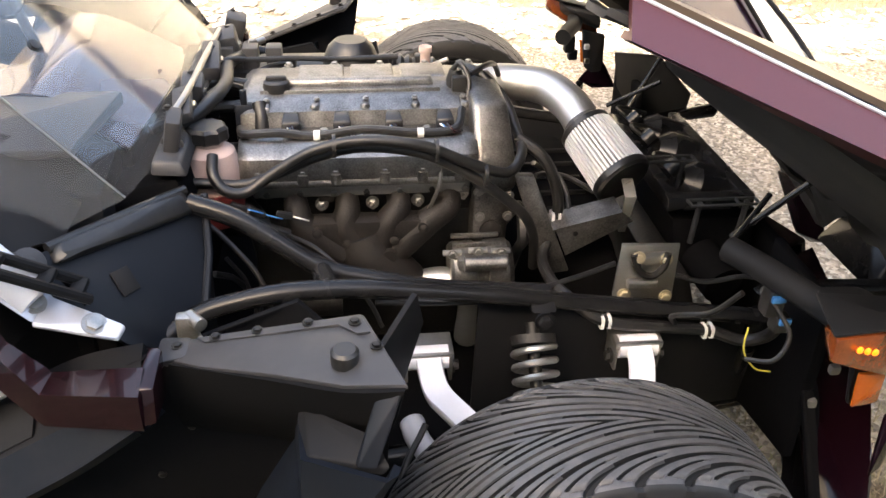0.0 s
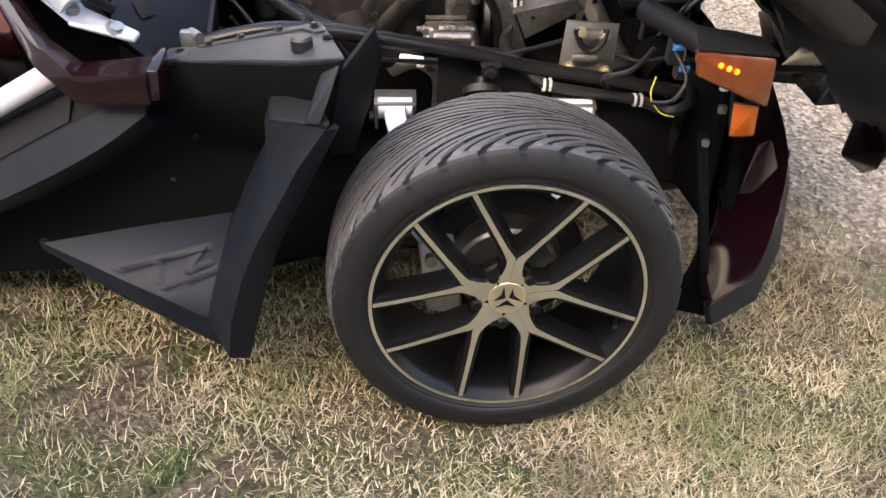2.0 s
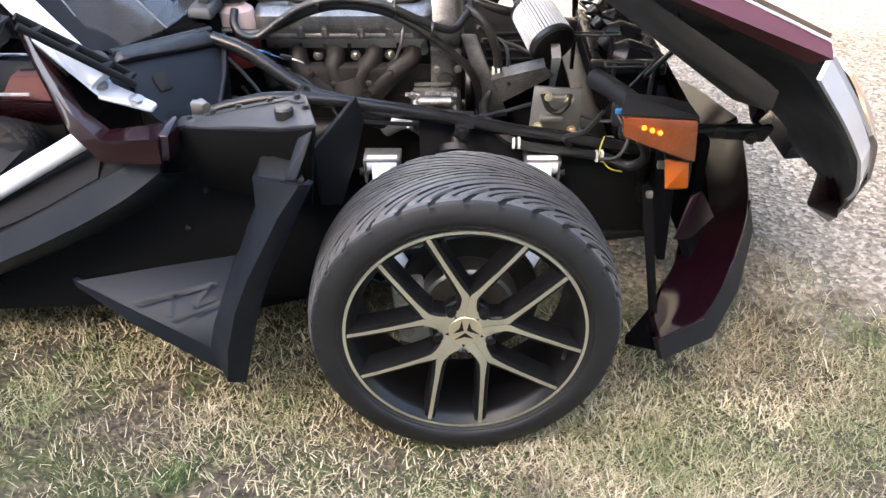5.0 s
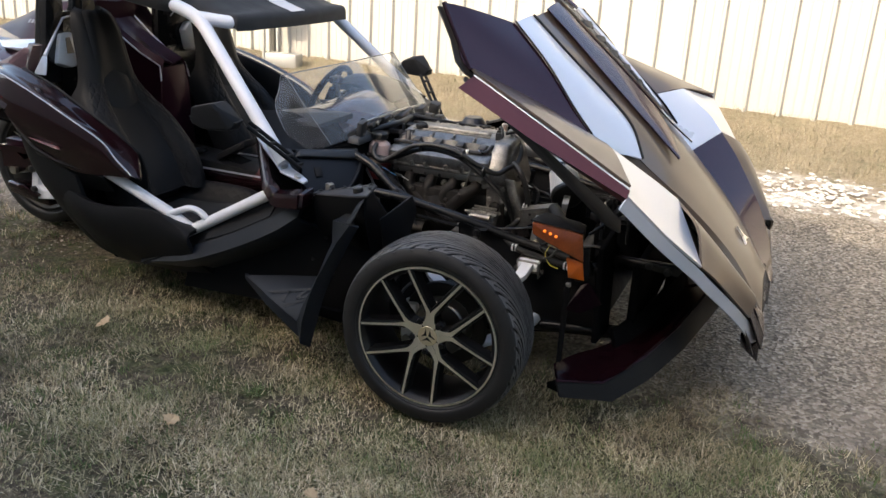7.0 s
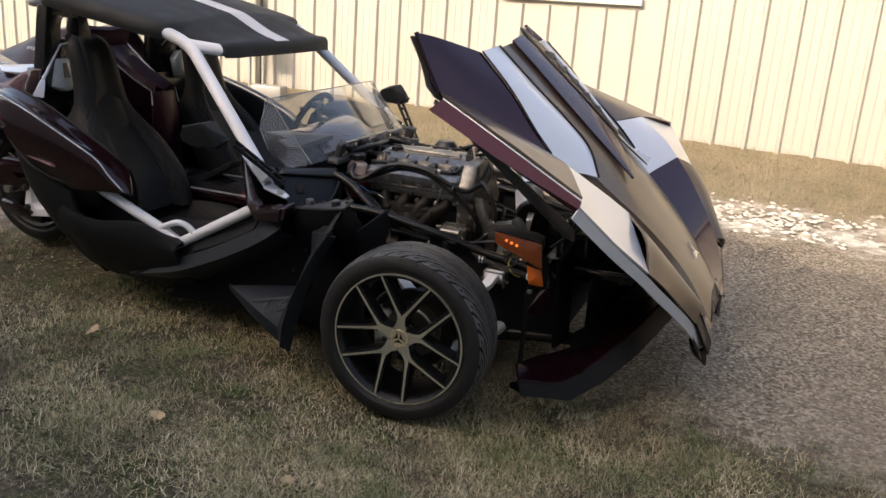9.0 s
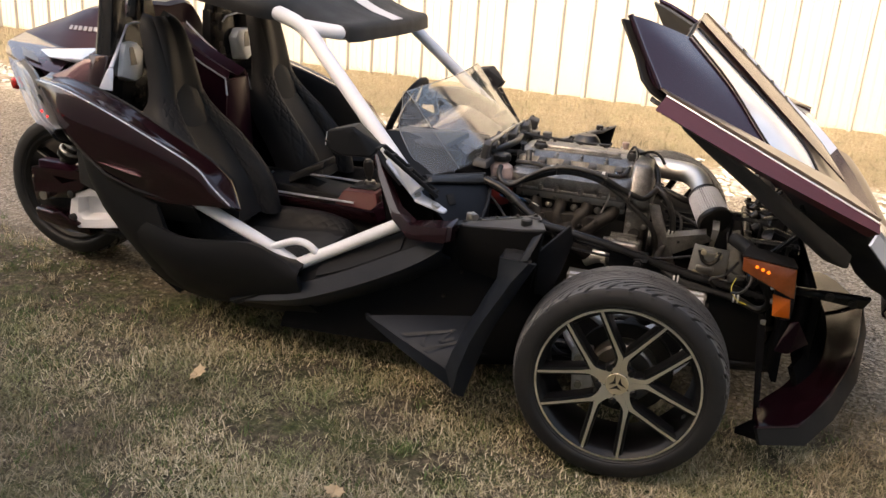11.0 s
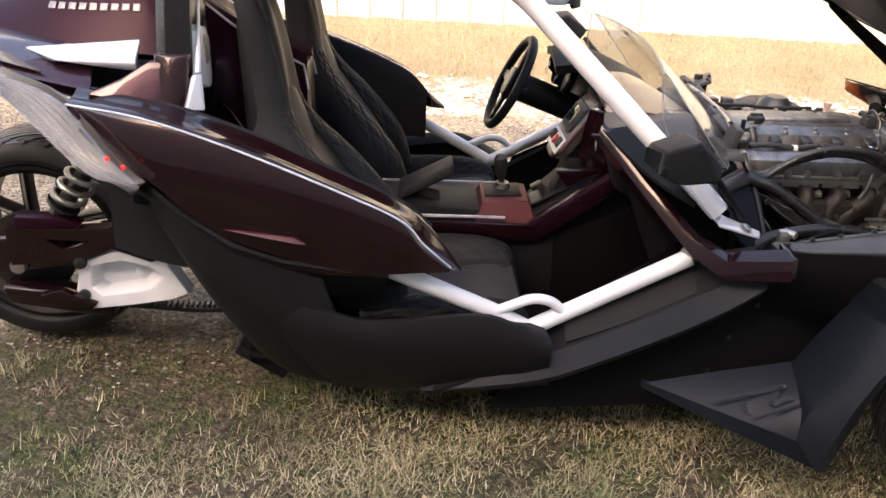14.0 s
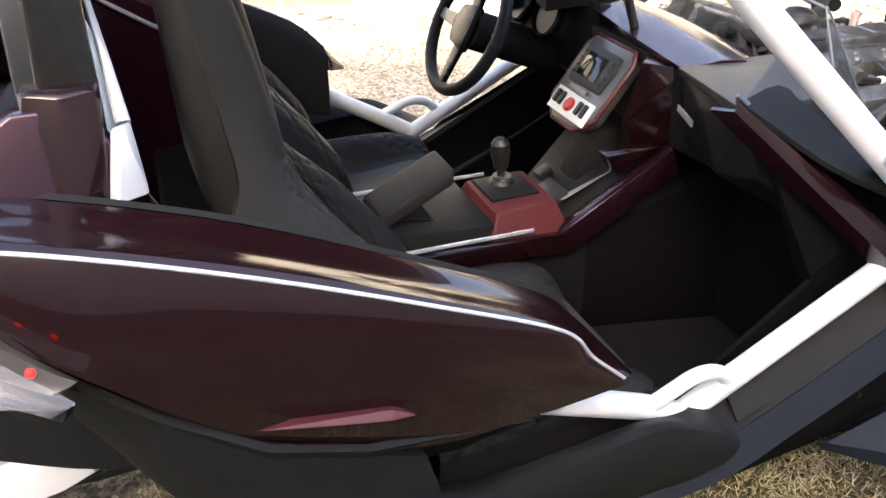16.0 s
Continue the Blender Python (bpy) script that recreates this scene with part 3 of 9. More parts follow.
def tyre_bm(R, rim, half, per, blocks, sweep, cols, depth=0.0075):
    """A tyre round the y axis with a directional tread of swept grooves cut into it. The outer side is at -y."""
    n = per * blocks
    pro = [(rim - 0.004, -half * 0.86), (rim + 0.003, -half * 0.90), (rim + 0.010, -half * 0.955), (rim + 0.013, -half * 0.95), (rim + 0.016, -half * 0.985), (rim + 0.026, -half), (R - 0.034, -half * 0.99), (R - 0.031, -half * 0.975), (R - 0.019, -half * 0.955)]
    crown = []
    for j in range(cols + 1):
        v = -1 + 2 * j / cols
        crown.append((R - 0.0135 * abs(v) ** 3.0, v * half * 0.90, v))
    rows = [(r, y, None) for r, y in pro] + crown + [(r, -y, None) for r, y in pro[::-1]]
    bm = bmesh.new()
    ring, cuts = [], []
    for r, y, v in rows:
        av = 1.0 if v is None else abs(v)
        turn = sweep * (1 - av) ** 1.75
        line, deep = [], []
        for k in range(n):
            a = 2 * math.pi * k / n - turn
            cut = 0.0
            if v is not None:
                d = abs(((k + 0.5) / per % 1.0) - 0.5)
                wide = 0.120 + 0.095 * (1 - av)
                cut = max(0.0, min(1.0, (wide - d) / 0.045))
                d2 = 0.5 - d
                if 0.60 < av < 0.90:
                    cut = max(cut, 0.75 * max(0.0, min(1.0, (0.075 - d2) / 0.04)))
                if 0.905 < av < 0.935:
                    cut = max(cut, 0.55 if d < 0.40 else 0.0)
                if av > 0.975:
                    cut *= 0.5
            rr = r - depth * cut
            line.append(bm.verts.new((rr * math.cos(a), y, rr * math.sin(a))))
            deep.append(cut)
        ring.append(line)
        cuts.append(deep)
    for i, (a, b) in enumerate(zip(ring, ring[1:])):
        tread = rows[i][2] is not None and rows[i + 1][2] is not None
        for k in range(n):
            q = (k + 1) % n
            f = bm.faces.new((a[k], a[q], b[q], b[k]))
            # worn tread on the blocks; groove floors are blackened as if in shade
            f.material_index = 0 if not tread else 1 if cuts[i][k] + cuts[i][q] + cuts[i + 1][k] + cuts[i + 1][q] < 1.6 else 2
    th = [2 * math.pi * k / n for k in range(n)]
    inner = [[bm.verts.new(((rim - 0.006) * math.cos(a), y, (rim - 0.006) * math.sin(a))) for a in th] for y in (half * 0.84, -half * 0.84)]
    for a, b in ((ring[-1], inner[0]), (inner[0], inner[1]), (inner[1], ring[0])):
        for k in range(n):
            bm.faces.new((a[k], a[(k + 1) % n], b[(k + 1) % n], b[k]))
    return bm


TURN_Y = Matrix.Rotation(radians(90), 4, "X")  # lathe axis z goes to -y


def wheel_spoke(angle, R_out, dish):
    """One forked spoke: a narrow root at the hub that splits into two straight arms which run out to the rim's lip, each with a black ledge beside its machined face."""
    bm = bmesh.new()
    ca, sa = math.cos(radians(angle)), math.sin(radians(angle))
    for s in (-1, 1):

        def lateral(r, w):
            return np.array((r * ca - s * w * sa, 0.0, r * sa + s * w * ca))
        p1, p2 = lateral(0.089, 0.0088), lateral(R_out * 0.922, R_out * 0.391)
        path = [lateral(0.030, 0.0165), lateral(0.040, 0.0120), lateral(0.050, 0.0082), lateral(0.064, 0.0068), lateral(0.079, 0.0066), p1] + [p1 + (p2 - p1) * f for f in (0.08, 0.2, 0.45, 0.75, 1.0)]
        width = [0.0180, 0.0140, 0.0102, 0.0086, 0.0082, 0.0076, 0.0060, 0.0049, 0.0043, 0.0041, 0.0042]
        rings = []
        for i, p in enumerate(path):
            d = path[min(i + 1, len(path) - 1)] - path[max(i - 1, 0)]
            d = d / np.linalg.norm(d)
            nrm = np.array((-d[2], 0, d[0]))
            f = np.linalg.norm(p) / R_out
            face = dish * max(0.0, 1 - f) ** 1.6 + (0.0006 if s > 0 else 0.0)
            w = width[i]
            ledge = 0.0012 if i < 5 else 0.0062
            prof = []
            for k in (-1, 1):
                prof.append([(p + nrm * w * k, face), (p + nrm * (w + 0.0008) * k, face + 0.0035), (p + nrm * (w + 0.0010 + ledge) * k, face + 0.0050), (p + nrm * (w + 0.0028 + ledge) * k, face + 0.0100), (p + nrm * (w + 0.0048 + ledge) * k, face + 0.046)])
            line = prof[0][::-1] + prof[1]
            rings.append([bm.verts.new((c[0], y, c[2])) for c, y in line])
        n = len(rings[0])
        for a, b in zip(rings, rings[1:]):
            for k in range(n):
                f = bm.faces.new((a[k], a[(k + 1) % n], b[(k + 1) % n], b[k]))
                f.material_index = 1 if k == 4 else 0
        bm.faces.new(rings[0][::-1])
        bm.faces.new(rings[-1])
    return bm


def alloy_wheel(name, at, yaw, s, n, cols):
    """Wheel round the y axis, outer face at -y, then turned to side s."""
    bm = lathe([(0.228, -0.094), (0.2368, -0.103), (0.2392, -0.106), (0.2455, -0.106), (0.2455, -0.098), (0.236, -0.080), (0.231, 0.0), (0.236, 0.085), (0.245, 0.100), (0.245, 0.106), (0.232, 0.104), (0.222, 0.085), (0.218, 0.0), (0.221, -0.080)], TURN_Y.inverted(), 96, closed=True)
    for f in bm.faces:
        c = f.calc_center_median()
        if c.y < -0.101 and (c.x ** 2 + c.z ** 2) ** 0.5 > 0.2400:
            f.material_index = 1
    w = part(name, bm, ["rimblack", "machined"], roadster, "black alloy wheel with machined champagne forked spokes" if "front" in name else "dark alloy wheel with pale spokes")
    w.matrix_parent_inverse = Matrix()
    w.matrix_basis = pose(*at, 0, 0, yaw + (180 if s > 0 else 0)) @ pose(0, 0, 0, -1.2, 0, 0)
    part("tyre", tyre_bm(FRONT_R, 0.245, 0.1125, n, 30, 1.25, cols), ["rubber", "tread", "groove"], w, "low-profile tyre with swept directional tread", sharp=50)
    for k in range(5):
        sp = wheel_spoke(84.4 + 72 * k, 0.2412, 0.022)
        bmesh.ops.translate(sp, vec=(0, -0.1045, 0), verts=sp.verts)
        part("spoke", sp, ["rimblack", "machined"], w, sharp=25)
    hubm = lathe([(0.060, 0.0), (0.060, 0.018), (0.050, 0.026), (0.040, 0.0265), (0.038, 0.0265)], TURN_Y.inverted() @ Matrix.Translation((0, 0, 0)), 40)
    bmesh.ops.rotate(hubm, cent=(0, 0, 0), matrix=Matrix.Rotation(math.pi, 3, "Z"), verts=hubm.verts)
    # hub disc facing -y
    bmesh.ops.translate(hubm, vec=(0, -0.044, 0), verts=hubm.verts)
    part("hub", hubm, "rimblack", w)
    cap = lathe([(0.0345, 0.0), (0.0345, 0.004), (0.0335, 0.005), (0.0315, 0.0046), (0.002, 0.0046)], Matrix.Rotation(radians(90), 4, "X"), 40)
    bmesh.ops.translate(cap, vec=(0, -0.084, 0), verts=cap.verts)
    part("center_cap", cap, "gold", w, "round gold center cap with a dark three-armed star")
    star = bmesh.new()
    for k in range(3):
        a = radians(90 + 120 * k)
        pts = [(0.0035 * math.cos(a + 1.05), 0, 0.0035 * math.sin(a + 1.05)), (0.029 * math.cos(a + 0.25), 0, 0.029 * math.sin(a + 0.25)), (0.014 * math.cos(a + 0.95), 0, 0.014 * math.sin(a + 0.95)), (0.024 * math.cos(a + 1.75), 0, 0.024 * math.sin(a + 1.75))]
        add(star, prism(pts, (0, 0.0015, 0)))
    bmesh.ops.translate(star, vec=(0, -0.0898, 0), verts=star.verts)
    part("emblem", star, "rimblack", w)
    for k in range(5):
        a = radians(84.4 + 36 + 72 * k)
        part("lug_bolt", lathe([(0.011, 0), (0.011, 0.012), (0.009, 0.016)], Matrix.Translation((0.056 * math.cos(a), -0.080, 0.056 * math.sin(a))) @ Matrix.Rotation(radians(90), 4, "X"), 12), "rimblack", w)
    part("valve", rod((0.205, -0.085, -0.06), (0.198, -0.108, -0.058), 0.004, 8), "hose", w)
    return w


alloy_wheel("front_wheel", (-0.010, -0.880, FRONT_R + 0.002), 2.0, -1, 22, 64)
alloy_wheel("front_wheel", (-0.010, 0.880, FRONT_R + 0.002), 2.0, 1, 14, 40)

# brakes and uprights
for s in (-1, 1):
    d = lathe([(0.150, -0.010), (0.150, 0.010), (0.148, 0.012), (0.104, 0.012), (0.100, 0.009), (0.097, 0.050), (0.090, 0.055), (0.03, 0.045), (0.03, -0.010)], Matrix.Translation((0, s * 0.835, FRONT_R)) @ Matrix.Rotation(radians(-90 * s), 4, "X"), 56)
    for f in d.faces:
        c0 = f.calc_center_median()
        f.material_index = 1 if (c0.x ** 2 + (c0.z - FRONT_R) ** 2) ** 0.5 < 0.102 else 0
    part("brake_disc", d, ["engine", "steel"], roadster, "worn steel brake disc with a bright hat")
    c = hull([(-0.150, s * 0.80, FRONT_R - 0.105), (-0.150, s * 0.875, FRONT_R - 0.105), (-0.075, s * 0.80, FRONT_R - 0.125), (-0.075, s * 0.875, FRONT_R - 0.125), (-0.165, s * 0.80, FRONT_R + 0.05), (-0.165, s * 0.87, FRONT_R + 0.05), (-0.098, s * 0.80, FRONT_R + 0.06), (-0.098, s * 0.87, FRONT_R + 0.06)], 0.010)
    cal = part("brake_caliper", c, "caliper", roadster, "bare grey brake caliper")
    part("caliper_pin", rod((-0.13, s * 0.885, FRONT_R - 0.07), (-0.13, s * 0.85, FRONT_R - 0.07), 0.012), "steel", cal)
    part("caliper_pin", rod((-0.14, s * 0.885, FRONT_R + 0.02), (-0.14, s * 0.85, FRONT_R + 0.02), 0.012), "steel", cal)
    part("upright", hull([(-0.05, s * 0.80, 0.18), (0.05, s * 0.80, 0.18), (-0.03, s * 0.80, 0.46), (0.03, s * 0.80, 0.46), (-0.05, s * 0.75, 0.2), (0.05, s * 0.75, 0.2), (0, s * 0.74, 0.46)], 0.008), "engine", roadster)

# ---- rear wheel, swingarm and shock ----
bm = lathe([(0.235, -0.125), (0.250, -0.135), (0.262, -0.135), (0.256, -0.11), (0.250, 0.0), (0.256, 0.11), (0.262, 0.135), (0.250, 0.135), (0.235, 0.12), (0.230, 0.0)], TURN_Y.inverted(), 72, closed=True)
rw = part("rear_wheel", bm, "rimblack", roadster, "wide dark alloy rear wheel with pale machined spokes")
rw.matrix_basis = pose(-2.70, 0, REAR_R)
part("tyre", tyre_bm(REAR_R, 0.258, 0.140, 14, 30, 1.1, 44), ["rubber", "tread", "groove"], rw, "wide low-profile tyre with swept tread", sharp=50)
for k in range(5):
    sp = wheel_spoke(47 + 72 * k, 0.252, 0.03)
    bmesh.ops.translate(sp, vec=(0, -0.115, 0), verts=sp.verts)
    part("spoke", sp, ["rimblack", "machined"], rw, sharp=25)
part("hub", lathe([(0.07, -0.09), (0.07, -0.06), (0.05, 0.08), (0.03, 0.10)], Matrix.Rotation(radians(-90), 4, "X"), 32), "rimblack", rw)
part("pulley", lathe([(0.135, -0.012), (0.135, 0.012), (0.12, 0.012), (0.10, 0.006), (0.05, 0.006), (0.05, -0.012)], Matrix.Translation((0, -0.195, 0)) @ Matrix.Rotation(radians(-90), 4, "X"), 64), "engine", rw, "dark toothed belt pulley")
# swingarm: burgundy arm with a white guard over the belt
arm = part("swingarm", add(hull([(-2.80, -0.26, 0.42), (-2.78, -0.26, 0.30), (-2.80, -0.17, 0.42), (-2.78, -0.17, 0.30), (-2.30, -0.34, 0.50), (-2.34, -0.34, 0.40), (-2.30, -0.24, 0.50), (-2.34, -0.24, 0.40)], 0.012),
    hull([(-2.76, -0.30, 0.28), (-2.74, -0.30, 0.22), (-2.76, -0.22, 0.28), (-2.74, -0.22, 0.22), (-2.42, -0.34, 0.27), (-2.42, -0.34, 0.20), (-2.42, -0.25, 0.27), (-2.42, -0.25, 0.20)], 0.010)), "paint", roadster, "burgundy swingarm")
part("swingarm_plate", add(
    prism([(-2.68, -0.368, 0.498), (-2.471, -0.368, 0.505), (-2.383, -0.368, 0.513), (-2.338, -0.368, 0.475), (-2.433, -0.368, 0.469), (-2.577, -0.368, 0.473), (-2.68, -0.368, 0.470)], (0, 0.045, 0)),
    prism([(-2.68, -0.364, 0.470), (-2.577, -0.364, 0.473), (-2.526, -0.364, 0.439), (-2.433, -0.364, 0.469), (-2.338, -0.364, 0.475), (-2.249, -0.364, 0.417), (-2.280, -0.364, 0.406), (-2.393, -0.364, 0.447), (-2.473, -0.364, 0.405), (-2.56, -0.364, 0.395), (-2.68, -0.364, 0.385)], (0, 0.045, 0))), "paint", arm, "burgundy pointed arm plate with a triangular hole", sharp=20)
part("swingarm_fin", prism([(-2.66, -0.345, 0.528), (-2.524, -0.345, 0.526), (-2.478, -0.345, 0.503), (-2.66, -0.345, 0.498)], (0, 0.05, 0.004), 0.003), "plumdeep", arm, "dark plum upper fin")
part("swingarm_lug", prism([(-2.612, -0.372, 0.290), (-2.548, -0.372, 0.309), (-2.451, -0.372, 0.264), (-2.462, -0.372, 0.252), (-2.56, -0.372, 0.262)], (0, 0.03, 0), 0.003), "paint", arm, "burgundy pointed lower lug")
# white belt guard: a broad flange round a deep bowl
outer = [(-2.512, 0.300), (-2.490, 0.390), (-2.391, 0.433), (-2.262, 0.440), (-2.181, 0.300), (-2.238, 0.276), (-2.348, 0.256), (-2.473, 0.239)]
inner = [(-2.461, 0.311), (-2.455, 0.382), (-2.373, 0.398), (-2.295, 0.376), (-2.259, 0.357), (-2.303, 0.312), (-2.370, 0.300), (-2.435, 0.290)]
bm = bmesh.new()
n = len(outer)
lay = []
for f, y in ((0.0, -0.300), (-0.03, -0.345), (0.06, -0.354), (0.85, -0.350), (1.0, -0.343), (1.25, -0.300), (1.6, -0.292)):
    lay.append([bm.verts.new((a[0] + (b[0] - a[0]) * f, y, a[1] + (b[1] - a[1]) * f)) for a, b in zip(outer, inner)])
for a, b in zip(lay, lay[1:]):
    for k in range(n):
        bm.faces.new((a[k], a[(k + 1) % n], b[(k + 1) % n], b[k]))
bm.faces.new(lay[0][::-1])
bm.faces.new(lay[-1])
bg = part("belt_guard", bm, "white", roadster, "white moulded belt guard with a hollow middle", sharp=35)
part("guard_lug", hull([(-2.350, -0.300, 0.345), (-2.315, -0.300, 0.345), (-2.345, -0.300, 0.370), (-2.325, -0.300, 0.375), (-2.345, -0.322, 0.345), (-2.322, -0.322, 0.345), (-2.338, -0.318, 0.366)], 0.003), "white", bg)
for x, z in ((-2.489, 0.288), (-2.485, 0.396)):
    part("guard_bolt", lathe([(0.018, 0), (0.018, 0.014), (0.010, 0.018)], across((0, -1, 0), (x, -0.352, z)), 16), "hose", bg)
belt = part("drive_belt", strap([(-2.70, -0.215, REAR_R - 0.142), (-2.20, -0.218, 0.172), (-1.95, -0.22, 0.185), (-1.86, -0.22, 0.22), (-1.84, -0.22, 0.29), (-1.90, -0.22, 0.345), (-2.30, -0.218, 0.402), (-2.70, -0.215, REAR_R + 0.142)], (0, 1, 0), 0.030, 0.014), "hose", roadster, "black toothed drive belt")
for k in range(24):
    part("belt_tooth", box((-2.44 + 0.0174 * k, -0.218, 0.186 + 0.0002 * k), (0.008, 0.030, 0.012), 0.0015, seg=1), "hose", belt)
for k in range(8):
    part("belt_tooth", box((-2.40 + 0.0174 * k, -0.218, 0.408 - 0.0015 * k), (0.008, 0.030, 0.012), 0.0015, seg=1), "hose", belt)
part("rear_axle", rod((-2.70, -0.30, REAR_R), (-2.70, 0.20, REAR_R), 0.022), "steel", roadster)


def coil_shock(a, b, r, wire, turns, name, spring_label):
    a, b = Vector(a), Vector(b)
    d = (b - a).normalized()
    u = d.orthogonal().normalized()
    v = d.cross(u)
    body = add(rod(a, a.lerp(b, 0.55), r * 0.55), rod(a.lerp(b, 0.5), b, r * 0.32))
    add(body, rod(a.lerp(b, 0.10), a.lerp(b, 0.13), r * 1.1, 24))
    add(body, rod(a.lerp(b, 0.88), a.lerp(b, 0.93), r * 1.1, 24))
    sh = part(name, body, "engine", roadster, "coil-over shock absorber")
    pts = []
    for k in range(turns * 16 + 1):
        t = k / (turns * 16)
        ang = 2 * math.pi * turns * t
        pts.append(a.lerp(b, 0.13 + 0.75 * t) + (u * math.cos(ang) + v * math.sin(ang)) * r)
    part("coil_spring", tube(pts, wire, 8), "steel", sh, spring_label)
    return sh


coil_shock((-2.555, -0.30, 0.525), (-2.36, -0.30, 0.78), 0.044, 0.0085, 6, "rear_shock", "bright steel coil spring")
for s in (-1, 1):
    coil_shock((-0.035, s * 0.72, 0.30), (-0.030, s * 0.505, 0.530), 0.036, 0.0062, 10, "front_shock", "grey-white coil spring")

# ---- lower black body ----
# floor tub
part("floor_tub", add(hull([(-2.0, -0.42, 0.10), (-2.0, 0.42, 0.10), (-0.55, -0.62, 0.10), (-0.55, 0.62, 0.10), (0.30, -0.30, 0.12), (0.30, 0.30, 0.12), (-2.0, -0.45, 0.15), (-2.0, 0.45, 0.15), (-0.55, -0.64, 0.16), (-0.55, 0.64, 0.16), (0.30, -0.30, 0.16), (0.30, 0.30, 0.16)], 0.01),
    box((-1.95, 0, 0.45), (0.10, 0.86, 0.66), 0.01)), "carpet", roadster, "black floor pan and rear bulkhead")
for s in (-1, 1):
    # rear side skirt under the painted panel
    g = [
        [(-2.20, 0.66, 0.86), (-2.16, 0.60, 0.62), (-2.10, 0.46, 0.48), (-2.06, 0.36, 0.36)],
        [(-2.08, 0.75, 0.78), (-2.03, 0.70, 0.50), (-1.97, 0.52, 0.24), (-1.94, 0.36, 0.14)],
        [(-1.90, 0.77, 0.64), (-1.87, 0.745, 0.44), (-1.84, 0.60, 0.19), (-1.80, 0.40, 0.095)],
        [(-1.74, 0.765, 0.565), (-1.70, 0.75, 0.42), (-1.68, 0.63, 0.17), (-1.65, 0.42, 0.09)],
    ]
    part("rear_skirt", skin(gside(s, g), 0.02 * s, 4, 4), "black", roadster, "black lower body skirt")
    # sill: a step that falls forward, then the long flare that climbs to the cowl
    g = [
        [(-1.90, 0.68, 0.500), (-1.90, 0.728, 0.500), (-1.87, 0.725, 0.40), (-1.80, 0.60, 0.18), (-1.75, 0.42, 0.10)],
        [(-1.74, 0.71, 0.455), (-1.735, 0.778, 0.490), (-1.71, 0.772, 0.38), (-1.68, 0.63, 0.17), (-1.62, 0.42, 0.09)],
        [(-1.60, 0.715, 0.432), (-1.60, 0.776, 0.462), (-1.58, 0.772, 0.36), (-1.56, 0.64, 0.17), (-1.5, 0.42, 0.09)],
        [(-1.36, 0.715, 0.455), (-1.36, 0.770, 0.484), (-1.34, 0.768, 0.37), (-1.32, 0.65, 0.18), (-1.3, 0.42, 0.09)],
        [(-1.26, 0.70, 0.430), (-1.25, 0.766, 0.448), (-1.24, 0.764, 0.35), (-1.22, 0.66, 0.20), (-1.2, 0.42, 0.09)],
        [(-1.18, 0.67, 0.410), (-1.165, 0.762, 0.405), (-1.165, 0.758, 0.345), (-1.14, 0.66, 0.21), (-1.1, 0.42, 0.09)],
    ]
    part("sill", skin(gside(s, g), 0.02 * s, 4, 3), "black", roadster, "black moulded door sill", sharp=50)
    rows = ((-1.20, 0.370, 0.335, 0.288), (-1.02, 0.468, 0.412, 0.358), (-0.86, 0.555, 0.495, 0.435), (-0.74, 0.615, 0.560, 0.503), (-0.645, 0.635, 0.612, 0.572))
    part("flare_top", skin(gside(s, [[(-1.46, 0.68, 0.225), (-1.46, 0.70, 0.222), (-1.46, 0.715, 0.220)]] + [[(x, 0.640, a), (x, 0.69, (a + b) / 2 - 0.012), (x, 0.722, b)] for x, a, b, c in rows]), 0.015 * s, 4, 1), "black", roadster, "black inner sill flare", sharp=20)
    fl = part("rocker_flare", skin(gside(s, [[(-1.49, 0.69, 0.214), (-1.49, 0.70, 0.210), (-1.49, 0.69, 0.204), (-1.48, 0.66, 0.20)]] + [[(x, 0.724, b + 0.003), (x, 0.757, c), (x, 0.735, c - 0.028), (x + 0.01, 0.63, c - 0.08)] for x, a, b, c in rows]), 0.015 * s, 4, 1), "slatelight", roadster, "slate grey flared rocker edge")
    part("flare_insert", skin(gside(s, [[(-1.12, 0.664, 0.418), (-1.12, 0.712, 0.378)], [(-0.98, 0.660, 0.487), (-0.98, 0.712, 0.436)], [(-0.80, 0.662, 0.575), (-0.80, 0.712, 0.532)]]), -0.004 * s, 3, 1), "black", fl)
    # big flat inner panel behind the front wheel
    part("wheel_arch_panel", prism(side(s, [(-1.30, 0.655, 0.12), (-0.30, 0.60, 0.14), (-0.28, 0.60, 0.50), (-0.42, 0.62, 0.68), (-0.66, 0.67, 0.62), (-0.90, 0.655, 0.50), (-1.22, 0.66, 0.34)]), (0, -s * 0.012, 0), 0.003), "carpet", roadster, "flat black inner arch panel")
    for x, z in ((-0.60, 0.46), (-0.66, 0.36), (-0.70, 0.25), (-0.86, 0.42), (-0.48, 0.58)):
        part("panel_screw", lathe([(0.007, 0), (0.007, 0.003), (0.004, 0.005)], across((0, s, 0), (x, s * (0.625 + 0.012 * (-x - 0.3) * 2), z)), 10), "engine", roadster)
    # rubber foot under the tail of the skirt
    part("jack_foot", box((-1.965, s * 0.385, 0.112), (0.17, 0.09, 0.035), 0.008, pose(0, 0, 0, 0, 32, 0)), "black", roadster)

